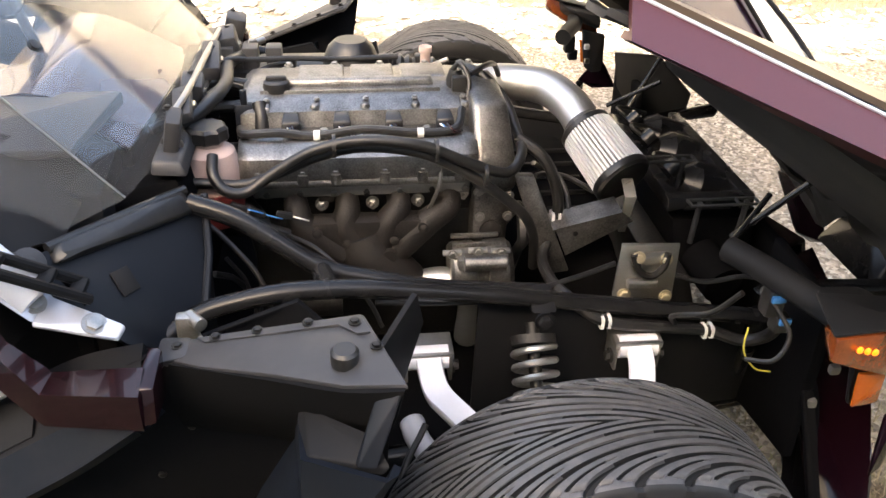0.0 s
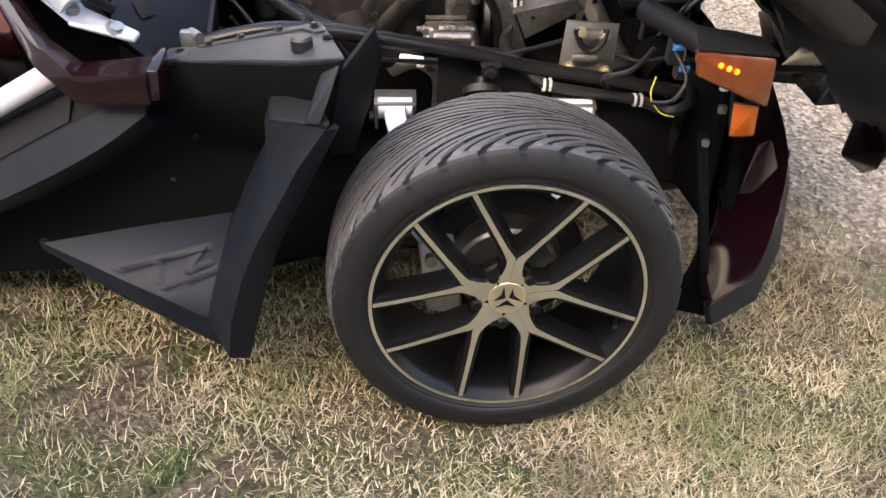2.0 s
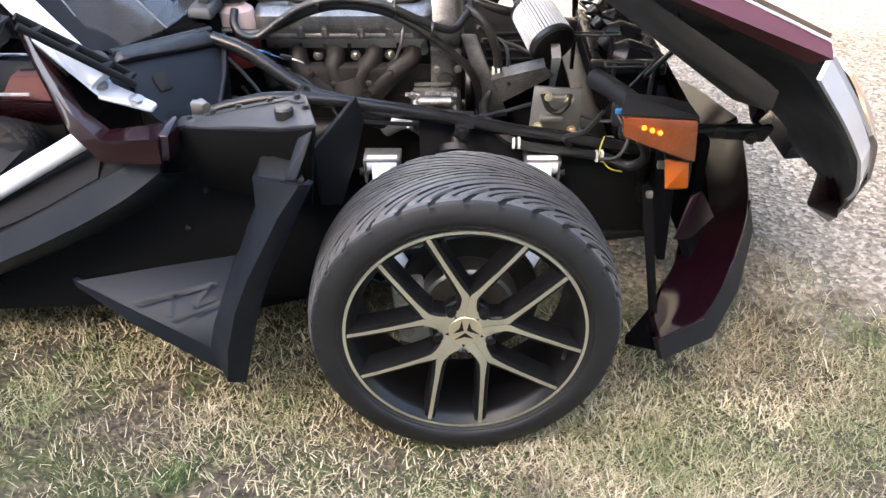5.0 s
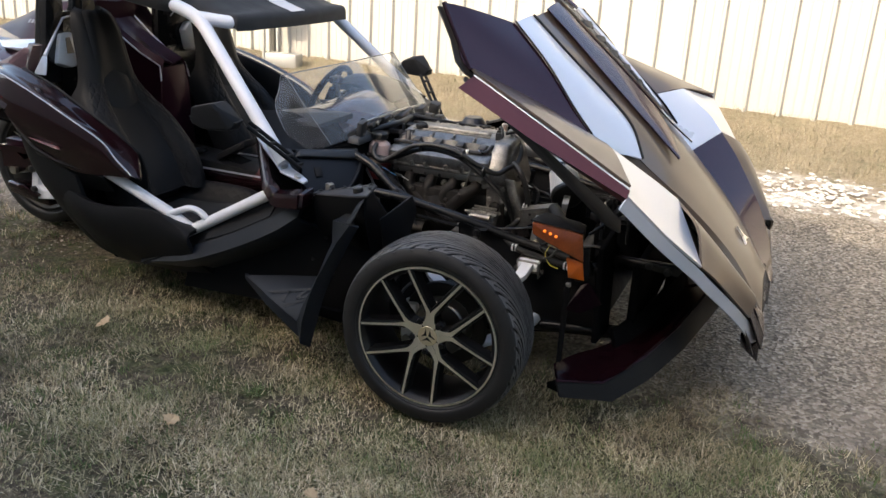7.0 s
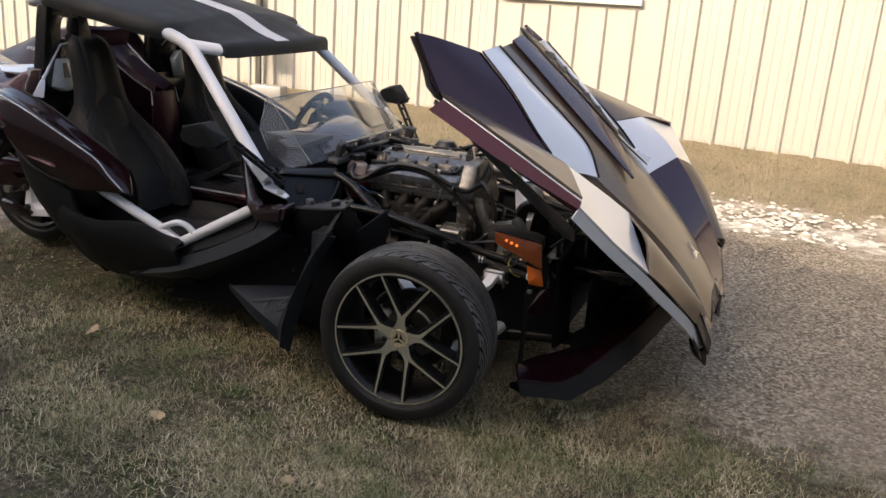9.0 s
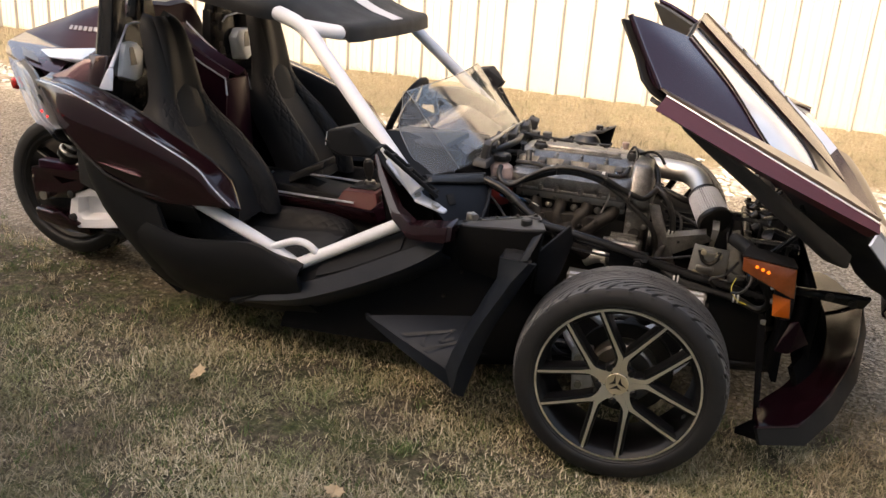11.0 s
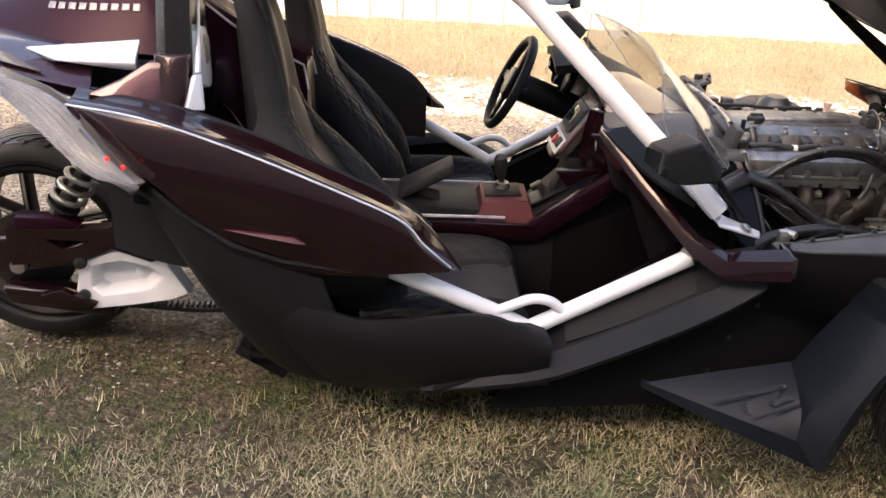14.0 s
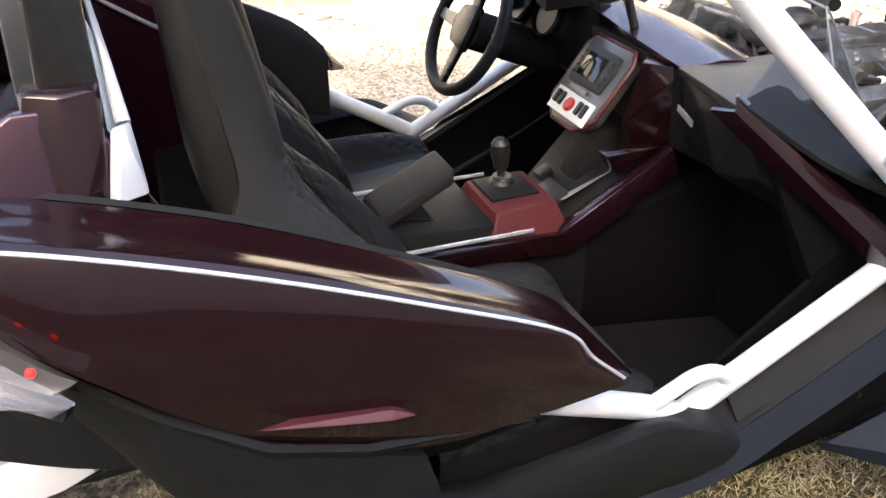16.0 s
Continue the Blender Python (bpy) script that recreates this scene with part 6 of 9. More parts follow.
# oil cap, coils with looms
part("oil_cap", add(lathe([(0.025, 0), (0.027, 0.008), (0.025, 0.018), (0.020, 0.022)], Matrix.Translation((-0.468, -0.078, 0.785)), 28), box((-0.468, -0.078, 0.809), (0.040, 0.012, 0.010), 0.004)), "hose", engine, "black oil filler cap")
for x in (-0.44, -0.345, -0.248, -0.150):
    co = part("ignition_coil", hull([(x - 0.019, -0.197, 0.732), (x + 0.019, -0.195, 0.735), (x - 0.016, -0.160, 0.735), (x + 0.016, -0.160, 0.735), (x - 0.017, -0.193, 0.764), (x + 0.017, -0.193, 0.764), (x - 0.013, -0.158, 0.772), (x + 0.013, -0.158, 0.772)], 0.004), "hose", engine, "black ignition coil plug")
    part("coil_wires", add(add(tube(spline([(x - 0.004, -0.195, 0.756), (x + 0.002, -0.212, 0.752), (x + 0.014, -0.215, 0.745)], 4), 0.0022, 6), tube(spline([(x + 0.002, -0.195, 0.758), (x + 0.008, -0.214, 0.753), (x + 0.020, -0.213, 0.746)], 4), 0.0022, 6)), tube(spline([(x + 0.008, -0.195, 0.754), (x + 0.012, -0.210, 0.75), (x + 0.026, -0.212, 0.745)], 4), 0.0022, 6)), "paint", co)
    part("coil_screw", bolt((x - 0.034, -0.178, 0.737), (0, 0, 1), 0.008, 0.008), "steel", engine)
    part("cover_boss", lathe([(0.010, 0), (0.008, 0.006), (0.005, 0.008)], Matrix.Translation((x + 0.045, -0.140, 0.772)), 14), "alu", engine)
part("coil_loom", tube(spline([(-0.535, -0.16, 0.74), (-0.521, -0.21, 0.751), (-0.458, -0.215, 0.754), (-0.395, -0.215, 0.746), (-0.308, -0.215, 0.757), (-0.205, -0.215, 0.748), (-0.133, -0.205, 0.749), (-0.115, -0.16, 0.77)], 6), 0.0085, 10), "hose", engine, "black taped wiring loom")
for x in (-0.392, -0.20):
    part("loom_tape", rod((x - 0.006, -0.215, 0.747), (x + 0.006, -0.215, 0.747), 0.0100, 14), "tape", engine)
part("cam_sensor", add(lathe([(0.018, 0), (0.018, 0.025), (0.012, 0.045)], Matrix.Translation((-0.118, -0.075, 0.775)), 16), box((-0.112, -0.095, 0.79), (0.03, 0.02, 0.045), 0.004)), "hose", engine, "black cam sensor plug")
part("sensor_lead", tube(spline([(-0.125, -0.075, 0.818), (-0.110, -0.085, 0.835), (-0.095, -0.11, 0.81), (-0.10, -0.13, 0.775)], 5), 0.005, 8), "hose", engine)
# front timing cover with its round bulge
part("timing_cover", add(hull([(-0.10, -0.265, 0.655), (-0.015, -0.250, 0.655), (-0.10, 0.10, 0.62), (-0.015, 0.09, 0.62), (-0.10, -0.19, 0.815), (-0.03, -0.18, 0.810), (-0.10, -0.02, 0.825), (-0.03, -0.02, 0.820), (-0.10, -0.262, 0.72), (-0.02, -0.245, 0.72)], 0.014, 3),
    hull([(-0.10, -0.22, 0.30), (-0.03, -0.20, 0.30), (-0.10, 0.10, 0.30), (-0.03, 0.08, 0.30), (-0.10, -0.255, 0.66), (-0.02, -0.235, 0.66), (-0.10, 0.10, 0.66), (-0.02, 0.08, 0.66)], 0.012)), "alu", engine, "cast aluminium timing cover")
part("cover_plug", lathe([(0.022, 0), (0.022, 0.008), (0.017, 0.010)], across((0.1, -1, 0.1), (-0.062, -0.240, 0.565)), 24), "castiron", engine, "rusty core plug")
for x, z in ((-0.085, 0.60), (-0.03, 0.60), (-0.085, 0.52), (-0.03, 0.645), (-0.09, 0.655)):
    part("cover_bolt", bolt((x, -0.247, z), (0, -1, 0), 0.007, 0.008), "steel", engine)
part("crank_pulley", lathe([(0.07, 0), (0.07, 0.03), (0.03, 0.04)], across((1, 0, 0), (-0.02, -0.06, 0.36)), 32), "engine", engine)
part("drive_belt", tube(spline([(0.0, -0.13, 0.36), (0.0, -0.22, 0.50), (0.0, -0.27, 0.56), (0.0, -0.21, 0.60), (0.0, -0.03, 0.45)], 6), 0.012, 6), "hose", engine)
# exhaust manifold: four runners gathering below
man = part("exhaust_manifold", add(box((-0.295, -0.212, 0.622), (0.40, 0.016, 0.055), 0.006), tube(spline([(-0.316, -0.255, 0.545), (-0.30, -0.268, 0.50), (-0.25, -0.270, 0.465), (-0.22, -0.26, 0.44)], 6), [0.046, 0.05, 0.042, 0.034], 18)), "castiron", engine, "brown heat-stained cast iron manifold")
for x in (-0.440, -0.345, -0.248, -0.152):
    part("manifold_runner", tube(spline([(x, -0.215, 0.625), (x + 0.004, -0.250, 0.602), (x * 0.80 - 0.07, -0.262, 0.570), (x * 0.35 - 0.20, -0.262, 0.510)], 6), [0.021, 0.024, 0.027, 0.030], 16), "castiron", man)
part("manifold_body", hull([(x, y, z) for x, z in ((-0.43, 0.590), (-0.165, 0.590), (-0.40, 0.560), (-0.19, 0.560), (-0.345, 0.480), (-0.265, 0.475)) for y in (-0.235, -0.284)], 0.014, 2), "castiron", man)
for x, z in ((-0.40, 0.570), (-0.345, 0.545), (-0.255, 0.548), (-0.20, 0.572), (-0.30, 0.500)):
    part("manifold_boss", lathe([(0.011, 0), (0.009, 0.012), (0.004, 0.014)], across((0, -1, 0.1), (x, -0.280, z)), 12), "castiron", man)
for x, z in ((-0.433, 0.640), (-0.338, 0.642), (-0.248, 0.642), (-0.157, 0.644), (-0.293, 0.598), (-0.205, 0.600), (-0.39, 0.598), (-0.118, 0.612)):
    part("manifold_stud", add(rod((x, -0.215, z), (x, -0.245, z), 0.0045, 8), bolt((x, -0.222, z), (0, -1, 0), 0.009, 0.012)), "steel", man, "bright steel stud and nut")
part("manifold_lug", lathe([(0.014, -0.006), (0.014, 0.006)], across((0, -1, 0), (-0.265, -0.297, 0.520)), 14), "castiron", man)
part("downpipe", tube(spline([(-0.225, -0.262, 0.445), (-0.18, -0.27, 0.470), (-0.14, -0.28, 0.470), (-0.10, -0.27, 0.42), (-0.10, -0.24, 0.30)], 6), 0.027, 18), "bright", engine, "bright steel exhaust pipe")
# compressor and alternator low at the front
comp = part("alternator", lathe([(0.050, -0.062), (0.056, -0.055), (0.056, -0.012), (0.052, -0.010), (0.052, 0.010), (0.056, 0.012), (0.056, 0.052), (0.046, 0.062), (0.02, 0.066)], across((1, 0, 0.05), (-0.085, -0.275, 0.500)), 32), "alu", engine, "ribbed aluminium alternator")
part("pump_body", add(add(box((-0.085, -0.300, 0.512), (0.105, 0.05, 0.075), 0.010), rod((-0.125, -0.33, 0.545), (-0.045, -0.33, 0.545), 0.016, 14)), add(rod((-0.11, -0.335, 0.485), (-0.11, -0.30, 0.485), 0.020, 16), rod((-0.055, -0.335, 0.488), (-0.055, -0.30, 0.488), 0.015, 14))), "alu", comp, "cast pump body with round ports")
for k in range(9):
    a = radians(130 + 30 * k)
    part("alternator_fin", box((-0.095, -0.262 + 0.057 * math.sin(a), 0.505 + 0.057 * math.cos(a)), (0.095, 0.007, 0.010), 0.002), "alu", comp)
for x, z in ((-0.145, 0.552), (-0.05, 0.552), (-0.145, 0.462), (-0.048, 0.462), (-0.095, 0.556)):
    part("alternator_bolt", add(rod((x - 0.018, -0.30, z), (x + 0.018, -0.30, z), 0.006, 8), bolt((x, -0.304, z), (0, -1, 0), 0.007, 0.008)), "steel", comp)
part("tunnel_cover", hull([(-0.69, -0.20, 0.15), (-0.69, 0.20, 0.15), (-0.69, -0.18, 0.62), (-0.69, 0.16, 0.62), (-1.07, -0.115, 0.15), (-1.07, 0.115, 0.15), (-1.07, -0.105, 0.44), (-1.07, 0.105, 0.44)], 0.02), "foam", roadster, "black carpeted transmission tunnel")
part("starter", rod((-0.48, -0.24, 0.42), (-0.36, -0.24, 0.42), 0.038, 18), "engine", engine)
part("water_outlet", tube(spline([(-0.53, -0.10, 0.68), (-0.57, -0.12, 0.69), (-0.60, -0.18, 0.68), (-0.52, -0.24, 0.62), (-0.50, -0.26, 0.56)], 5), 0.022, 12), "hose", engine)
# intake side: throttle bellows, rail
part("throttle_body", add(lathe([(0.062, 0), (0.062, 0.03), (0.050, 0.06), (0.034, 0.075)], Matrix.Translation((-0.32, 0.14, 0.76)), 28), box((-0.32, 0.14, 0.75), (0.16, 0.10, 0.03), 0.01)), "hose", engine, "black round intake housing")
bel = []
for k in range(14):
    bel.append((-0.25 + k * 0.009, 0.14, 0.775 - k * 0.001))
part("intake_bellows", tube(bel, [0.030, 0.022] * 7, 18), "hose", engine, "black ribbed intake bellows")
part("vent_stub", add(rod((-0.16, 0.10, 0.76), (-0.16, 0.10, 0.83), 0.011, 12), lathe([(0.014, 0), (0.014, 0.012)], Matrix.Translation((-0.16, 0.10, 0.818)), 14)), "milky", engine)
part("intake_runner", hull([(-0.50, 0.10, 0.55), (-0.10, 0.10, 0.55), (-0.50, 0.22, 0.62), (-0.10, 0.22, 0.62), (-0.50, 0.10, 0.74), (-0.10, 0.10, 0.74), (-0.48, 0.20, 0.74), (-0.12, 0.20, 0.74)], 0.02), "hose", engine)
part("air_pipe", tube(spline([(-0.06, 0.115, 0.742), (0.03, 0.112, 0.742), (0.105, 0.075, 0.742), (0.145, -0.005, 0.730), (0.162, -0.075, 0.705)], 7), 0.040, 24), "bright", roadster, "bright aluminium intake pipe")
# cone filter with pleats
ax = Vector((0.055, -0.120, -0.062)).normalized()
fm = across(ax, (0.162, -0.078, 0.703))
fb = bmesh.new()
rings = []
PLEATS = 44
for h, r in ((0.0, 0.050), (0.01, 0.053), (0.128, 0.058), (0.132, 0.058)):
    rings.append([fb.verts.new(((r + d) * math.cos(a), (r + d) * math.sin(a), h)) for k in range(PLEATS) for d, a in ((f[1] * (0.01 <= h), 2 * math.pi * (k + f[0]) / PLEATS) for f in ((0.0, 0.004), (0.50, 0.004), (0.62, -0.008), (0.88, -0.008)))])
for a, b in zip(rings, rings[1:]):
    for k in range(PLEATS * 4):
        q = (k + 1) % (PLEATS * 4)
        # valley floors take a dark material that paints in the shade between pleats
        fb.faces.new((a[k], a[q], b[q], b[k])).material_index = 1 if k % 4 == 2 else 0
fb.faces.new(rings[0][::-1])
fb.faces.new(rings[-1])
fb.transform(fm)
flt = part("air_filter", fb, ["filter", "engine"], roadster, "grey pleated cone air filter with black end cap", sharp=20)
part("filter_collar", lathe([(0.040, -0.02), (0.056, -0.004), (0.057, 0.008), (0.040, 0.008)], fm, 40), "hose", flt)
part("filter_cap", lathe([(0.061, 0.126), (0.063, 0.130), (0.062, 0.142), (0.056, 0.147), (0.048, 0.144), (0.004, 0.144)], fm, 48), "hose", flt)
tip = fm @ Vector((0, 0, 0.152))
part("filter_bracket", add(hull([tip + Vector(d) for d in ((-0.012, 0, 0.012), (0.012, 0, 0.012), (-0.012, -0.004, 0.012), (0.012, -0.005, 0.010), (-0.010, -0.03, -0.015), (0.014, -0.03, -0.015), (-0.010, -0.034, -0.015), (0.014, -0.034, -0.015))]), hull([tip + Vector(d) for d in ((-0.010, -0.03, -0.013), (0.014, -0.03, -0.013), (-0.010, -0.034, -0.013), (0.014, -0.034, -0.013), (-0.012, -0.026, -0.095), (0.002, -0.026, -0.095), (-0.012, -0.03, -0.095), (0.002, -0.03, -0.095))])), "bright", flt, "small folded aluminium bracket")
part("bracket_bolt", bolt(tip + Vector((0.0, -0.004, 0.002)), (0.45, -0.65, -0.6), 0.007, 0.006), "steel", flt)

# ---- hoses ----
part("heater_hose", tube(spline([(-0.66, -0.30, 0.70), (-0.615, -0.295, 0.717), (-0.526, -0.295, 0.711), (-0.464, -0.298, 0.732), (-0.392, -0.300, 0.764), (-0.311, -0.300, 0.780), (-0.209, -0.300, 0.766), (-0.125, -0.300, 0.724), (-0.059, -0.300, 0.675), (-0.007, -0.295, 0.625), (0.02, -0.27, 0.56), (0.03, -0.25, 0.48)], 6), 0.0100, 12), "hose", roadster, "black rubber coolant hose")
part("heater_hose", tube(spline([(-0.572, -0.285, 0.765), (-0.570, -0.315, 0.742), (-0.550, -0.330, 0.718), (-0.515, -0.325, 0.712), (-0.466, -0.315, 0.742), (-0.392, -0.318, 0.785), (-0.310, -0.318, 0.800), (-0.208, -0.318, 0.788), (-0.123, -0.31, 0.748), (-0.047, -0.295, 0.718), (-0.012, -0.25, 0.735), (-0.004, -0.16, 0.74), (-0.02, -0.085, 0.782), (-0.064, -0.06, 0.822), (-0.10, 0.0, 0.825)], 6), 0.0100, 12), "hose", roadster, "black rubber coolant hose")
for x, z in ((-0.36, 0.788), (-0.18, 0.775), (-0.09, 0.722)):
    part("hose_clip", rod((x - 0.003, -0.31, z), (x + 0.003, -0.31, z), 0.021, 12), "hose", roadster)
part("loom_hose", tube(spline([(-0.01, -0.20, 0.745), (0.039, -0.235, 0.712), (0.070, -0.24, 0.635), (0.067, -0.245, 0.575), (0.040, -0.28, 0.525), (0.035, -0.36, 0.525), (0.05, -0.44, 0.535), (0.11, -0.478, 0.505), (0.20, -0.478, 0.487), (0.312, -0.478, 0.470), (0.384, -0.49, 0.450), (0.41, -0.53, 0.50), (0.36, -0.59, 0.60), (0.318, -0.62, 0.655)], 6), 0.0115, 10), "hose", roadster, "black wiring loom in ribbed sleeve with white tape")
for x, y, z in ((0.068, -0.243, 0.59), (0.112, -0.478, 0.505), (0.312, -0.478, 0.470), (0.335, -0.61, 0.635)):
    for d in (-0.007, 0.006):
        part("loom_tape", box((x + d, y, z), (0.006, 0.026, 0.026), 0.006), "tape", roadster)
part("latch_cable", tube(spline([(0.155, -0.375, 0.56), (0.06, -0.40, 0.545), (-0.10, -0.44, 0.535), (-0.3, -0.45, 0.55)], 6), 0.005, 8), "hose", roadster)
part("latch_cable", tube(spline([(0.27, -0.385, 0.535), (0.33, -0.40, 0.525), (0.40, -0.41, 0.54), (0.46, -0.42, 0.53)], 6), 0.005, 8), "hose", roadster)
# expansion tank
tank = part("expansion_tank", add(lathe([(0.020, 0.0), (0.042, 0.005), (0.050, 0.03), (0.052, 0.075), (0.044, 0.105), (0.026, 0.118), (0.026, 0.13)], Matrix.Translation((-0.583, -0.240, 0.650)), 32), rod((-0.60, -0.225, 0.68), (-0.65, -0.225, 0.68), 0.018)), "milky", roadster, "milky coolant tank part filled with red fluid")
part("coolant", lathe([(0.024, -0.036), (0.044, -0.030), (0.0525, 0.0), (0.0535, 0.040), (0.04, 0.042)], Matrix.Translation((-0.583, -0.240, 0.644)), 32), "coolant", tank, "red coolant")
cap = lathe([(0.030, 0), (0.033, 0.004), (0.033, 0.022), (0.028, 0.028)], Matrix.Translation((-0.583, -0.240, 0.776)), 28)
for i, v in enumerate(cap.verts):
    if i % 28 % 3 == 0:
        v.co.x, v.co.y = -0.583 + (v.co.x + 0.583) * 1.12, -0.240 + (v.co.y + 0.240) * 1.12
part("tank_cap", cap, "hose", tank)
# loose plugs and wires by the tank
part("plug_bundle", add(box((-0.515, -0.315, 0.652), (0.07, 0.016, 0.014), 0.003, pose(0, 0, 0, 0, 22, 0)), box((-0.47, -0.325, 0.63), (0.05, 0.018, 0.018), 0.003, pose(0, 0, 0, 0, 22, 0))), "hose", roadster, "loose black and blue wiring plugs")
part("blue_plug", box((-0.548, -0.315, 0.664), (0.024, 0.014, 0.012), 0.002, pose(0, 0, 0, 0, 22, 0)), "blue", roadster)
part("plug_wire", tube(spline([(-0.45, -0.33, 0.625), (-0.40, -0.38, 0.625), (-0.35, -0.43, 0.60), (-0.31, -0.47, 0.565), (-0.29, -0.48, 0.52)], 6), 0.004, 8), "hose", roadster)
relay = part("relay_box", add(hull([(-0.545, -0.15, 0.73), (-0.505, -0.15, 0.73), (-0.545, -0.12, 0.73), (-0.505, -0.12, 0.73), (-0.545, -0.14, 0.80), (-0.51, -0.14, 0.80), (-0.545, -0.12, 0.80), (-0.51, -0.12, 0.80)], 0.004), box((-0.527, -0.132, 0.812), (0.012, 0.012, 0.03), 0.002)), "slate", roadster, "dark blue-grey relay with a blue plug")
part("relay_plug", box((-0.525, -0.155, 0.722), (0.026, 0.014, 0.014), 0.003), "blue", relay)
part("bypass_hose", tube(spline([(-0.50, -0.13, 0.80), (-0.495, -0.15, 0.77), (-0.50, -0.17, 0.72), (-0.52, -0.20, 0.66)], 5), 0.014, 12), "hose", roadster)
fuse = part("fuse_box", add(box((-0.55, 0.16, 0.75), (0.22, 0.12, 0.06), 0.012), box((-0.44, 0.22, 0.72), (0.20, 0.10, 0.10), 0.02)), "hose", roadster, "black fuse box with grey relays")
for k in range(3):
    part("relay", box((-0.585 + 0.05 * k, 0.14, 0.80), (0.034, 0.04, 0.05), 0.004), "greyp", fuse)
part("fuse_lead", tube(spline([(-0.64, 0.05, 0.78), (-0.60, 0.0, 0.79), (-0.56, -0.02, 0.80), (-0.52, -0.01, 0.79)], 5), 0.012, 10), "hose", roadster)
part("breather_hose", tube([p for p in spline([(-0.70, -0.16, 0.76), (-0.62, -0.10, 0.775), (-0.55, -0.08, 0.775), (-0.50, -0.07, 0.77)], 10)], [0.013, 0.0105] * 16, 10), "hose", roadster)

# the head sits 22 mm above the block face, the manifold flange with it
for ob in engine.children:
    base = ob.name.split(".")[0]
    if base in ("cam_cover", "cover_flange", "flange_bolt", "cover_fin", "ignition_coil", "coil_screw", "coil_loom", "loom_tape", "cover_step", "heat_shield", "coil_tray", "cover_rail", "cover_rib", "cover_ridge", "cover_screw", "cover_boss", "oil_cap", "cam_sensor", "sensor_lead"):
        ob.location.z += 0.020
    if base == "exhaust_manifold":
        ob.location.z += 0.030
# thin looms and small plugs round the engine
for pts, r in (
    ([(-0.60, -0.26, 0.74), (-0.55, -0.22, 0.735), (-0.53, -0.17, 0.70), (-0.55, -0.15, 0.64), (-0.58, -0.20, 0.58)], 0.006),
    ([(-0.61, -0.12, 0.80), (-0.57, -0.06, 0.81), (-0.53, -0.02, 0.79), (-0.51, 0.05, 0.80), (-0.45, 0.10, 0.80)], 0.007),
    ([(-0.62, -0.05, 0.79), (-0.58, 0.02, 0.83), (-0.52, 0.06, 0.82), (-0.44, 0.08, 0.815), (-0.34, 0.085, 0.81), (-0.22, 0.09, 0.812)], 0.006),
    ([(-0.60, -0.32, 0.66), (-0.55, -0.36, 0.63), (-0.50, -0.40, 0.58), (-0.48, -0.42, 0.50)], 0.005),
    ([(-0.58, -0.38, 0.58), (-0.55, -0.34, 0.54), (-0.52, -0.33, 0.48), (-0.53, -0.36, 0.42)], 0.006),
    ([(-0.56, -0.36, 0.60), (-0.53, -0.36, 0.55), (-0.53, -0.34, 0.50)], 0.004),
    ([(-0.09, -0.08, 0.83), (-0.05, -0.04, 0.835), (-0.02, 0.03, 0.81), (0.0, 0.08, 0.77)], 0.006),
    ([(0.02, -0.22, 0.70), (0.05, -0.16, 0.66), (0.09, -0.17, 0.64), (0.10, -0.22, 0.60), (0.08, -0.27, 0.56)], 0.005),
    ([(0.03, -0.20, 0.66), (0.07, -0.13, 0.63), (0.12, -0.12, 0.615), (0.17, -0.16, 0.60)], 0.006),
    ([(0.29, -0.60, 0.64), (0.26, -0.57, 0.58), (0.22, -0.52, 0.54), (0.24, -0.49, 0.50)], 0.005),
    ([(0.31, -0.66, 0.66), (0.33, -0.69, 0.62), (0.31, -0.70, 0.58), (0.28, -0.67, 0.56)], 0.004),
    ([(-0.52, -0.30, 0.66), (-0.44, -0.36, 0.60), (-0.36, -0.38, 0.57), (-0.28, -0.36, 0.55)], 0.004),
):
    part("wiring_loom", tube(spline(pts, 6), r, 8), "hose", roadster, "thin black wiring loom")
for x, y, z, ry in ((-0.455, -0.31, 0.655, 15), (-0.50, -0.335, 0.675, 25), (-0.53, -0.34, 0.69, 30)):
    wp = part("wire_plug", box((x, y, z), (0.030, 0.012, 0.012), 0.003, pose(0, 0, 0, 0, ry, 10)), "hose", roadster)
    part("wire_strand", tube(spline([(x + 0.015, y, z - 0.004), (x + 0.03, y - 0.006, z - 0.006), (x + 0.042, y + 0.004, z - 0.016)], 4), 0.0015, 5), "blue" if ry != 15 else "tape", wp)
for x in (-0.455, -0.36, -0.265, -0.17):
    for k, key in enumerate(("paint", "tape", "blue")):
        part("coil_strand", tube(spline([(x + 0.006 + 0.003 * k, -0.197, 0.776), (x + 0.012 + 0.003 * k, -0.207, 0.774), (x + 0.02 + 0.003 * k, -0.212, 0.768)], 4), 0.0013, 5), key, engine)
# small brackets and nuts on the head below the cover
for k in range(7):
    x = -0.49 + 0.062 * k
    part("head_lug", add(box((x, -0.236, 0.664), (0.022, 0.014, 0.026), 0.004), bolt((x, -0.244, 0.664), (0, -1, 0), 0.006, 0.006)), "engine" if k % 2 else "alu", engine)
part("heat_plate", add(box((-0.30, -0.228, 0.676), (0.43, 0.010, 0.018), 0.003), box((-0.37, -0.234, 0.655), (0.05, 0.008, 0.03), 0.003)), "engine", engine, "dark pressed heat plate")
part("dipstick", tube(spline([(-0.20, -0.245, 0.56), (-0.19, -0.262, 0.62), (-0.17, -0.27, 0.68), (-0.165, -0.262, 0.72)], 5), 0.004, 8), "steel", engine, "thin dipstick tube")

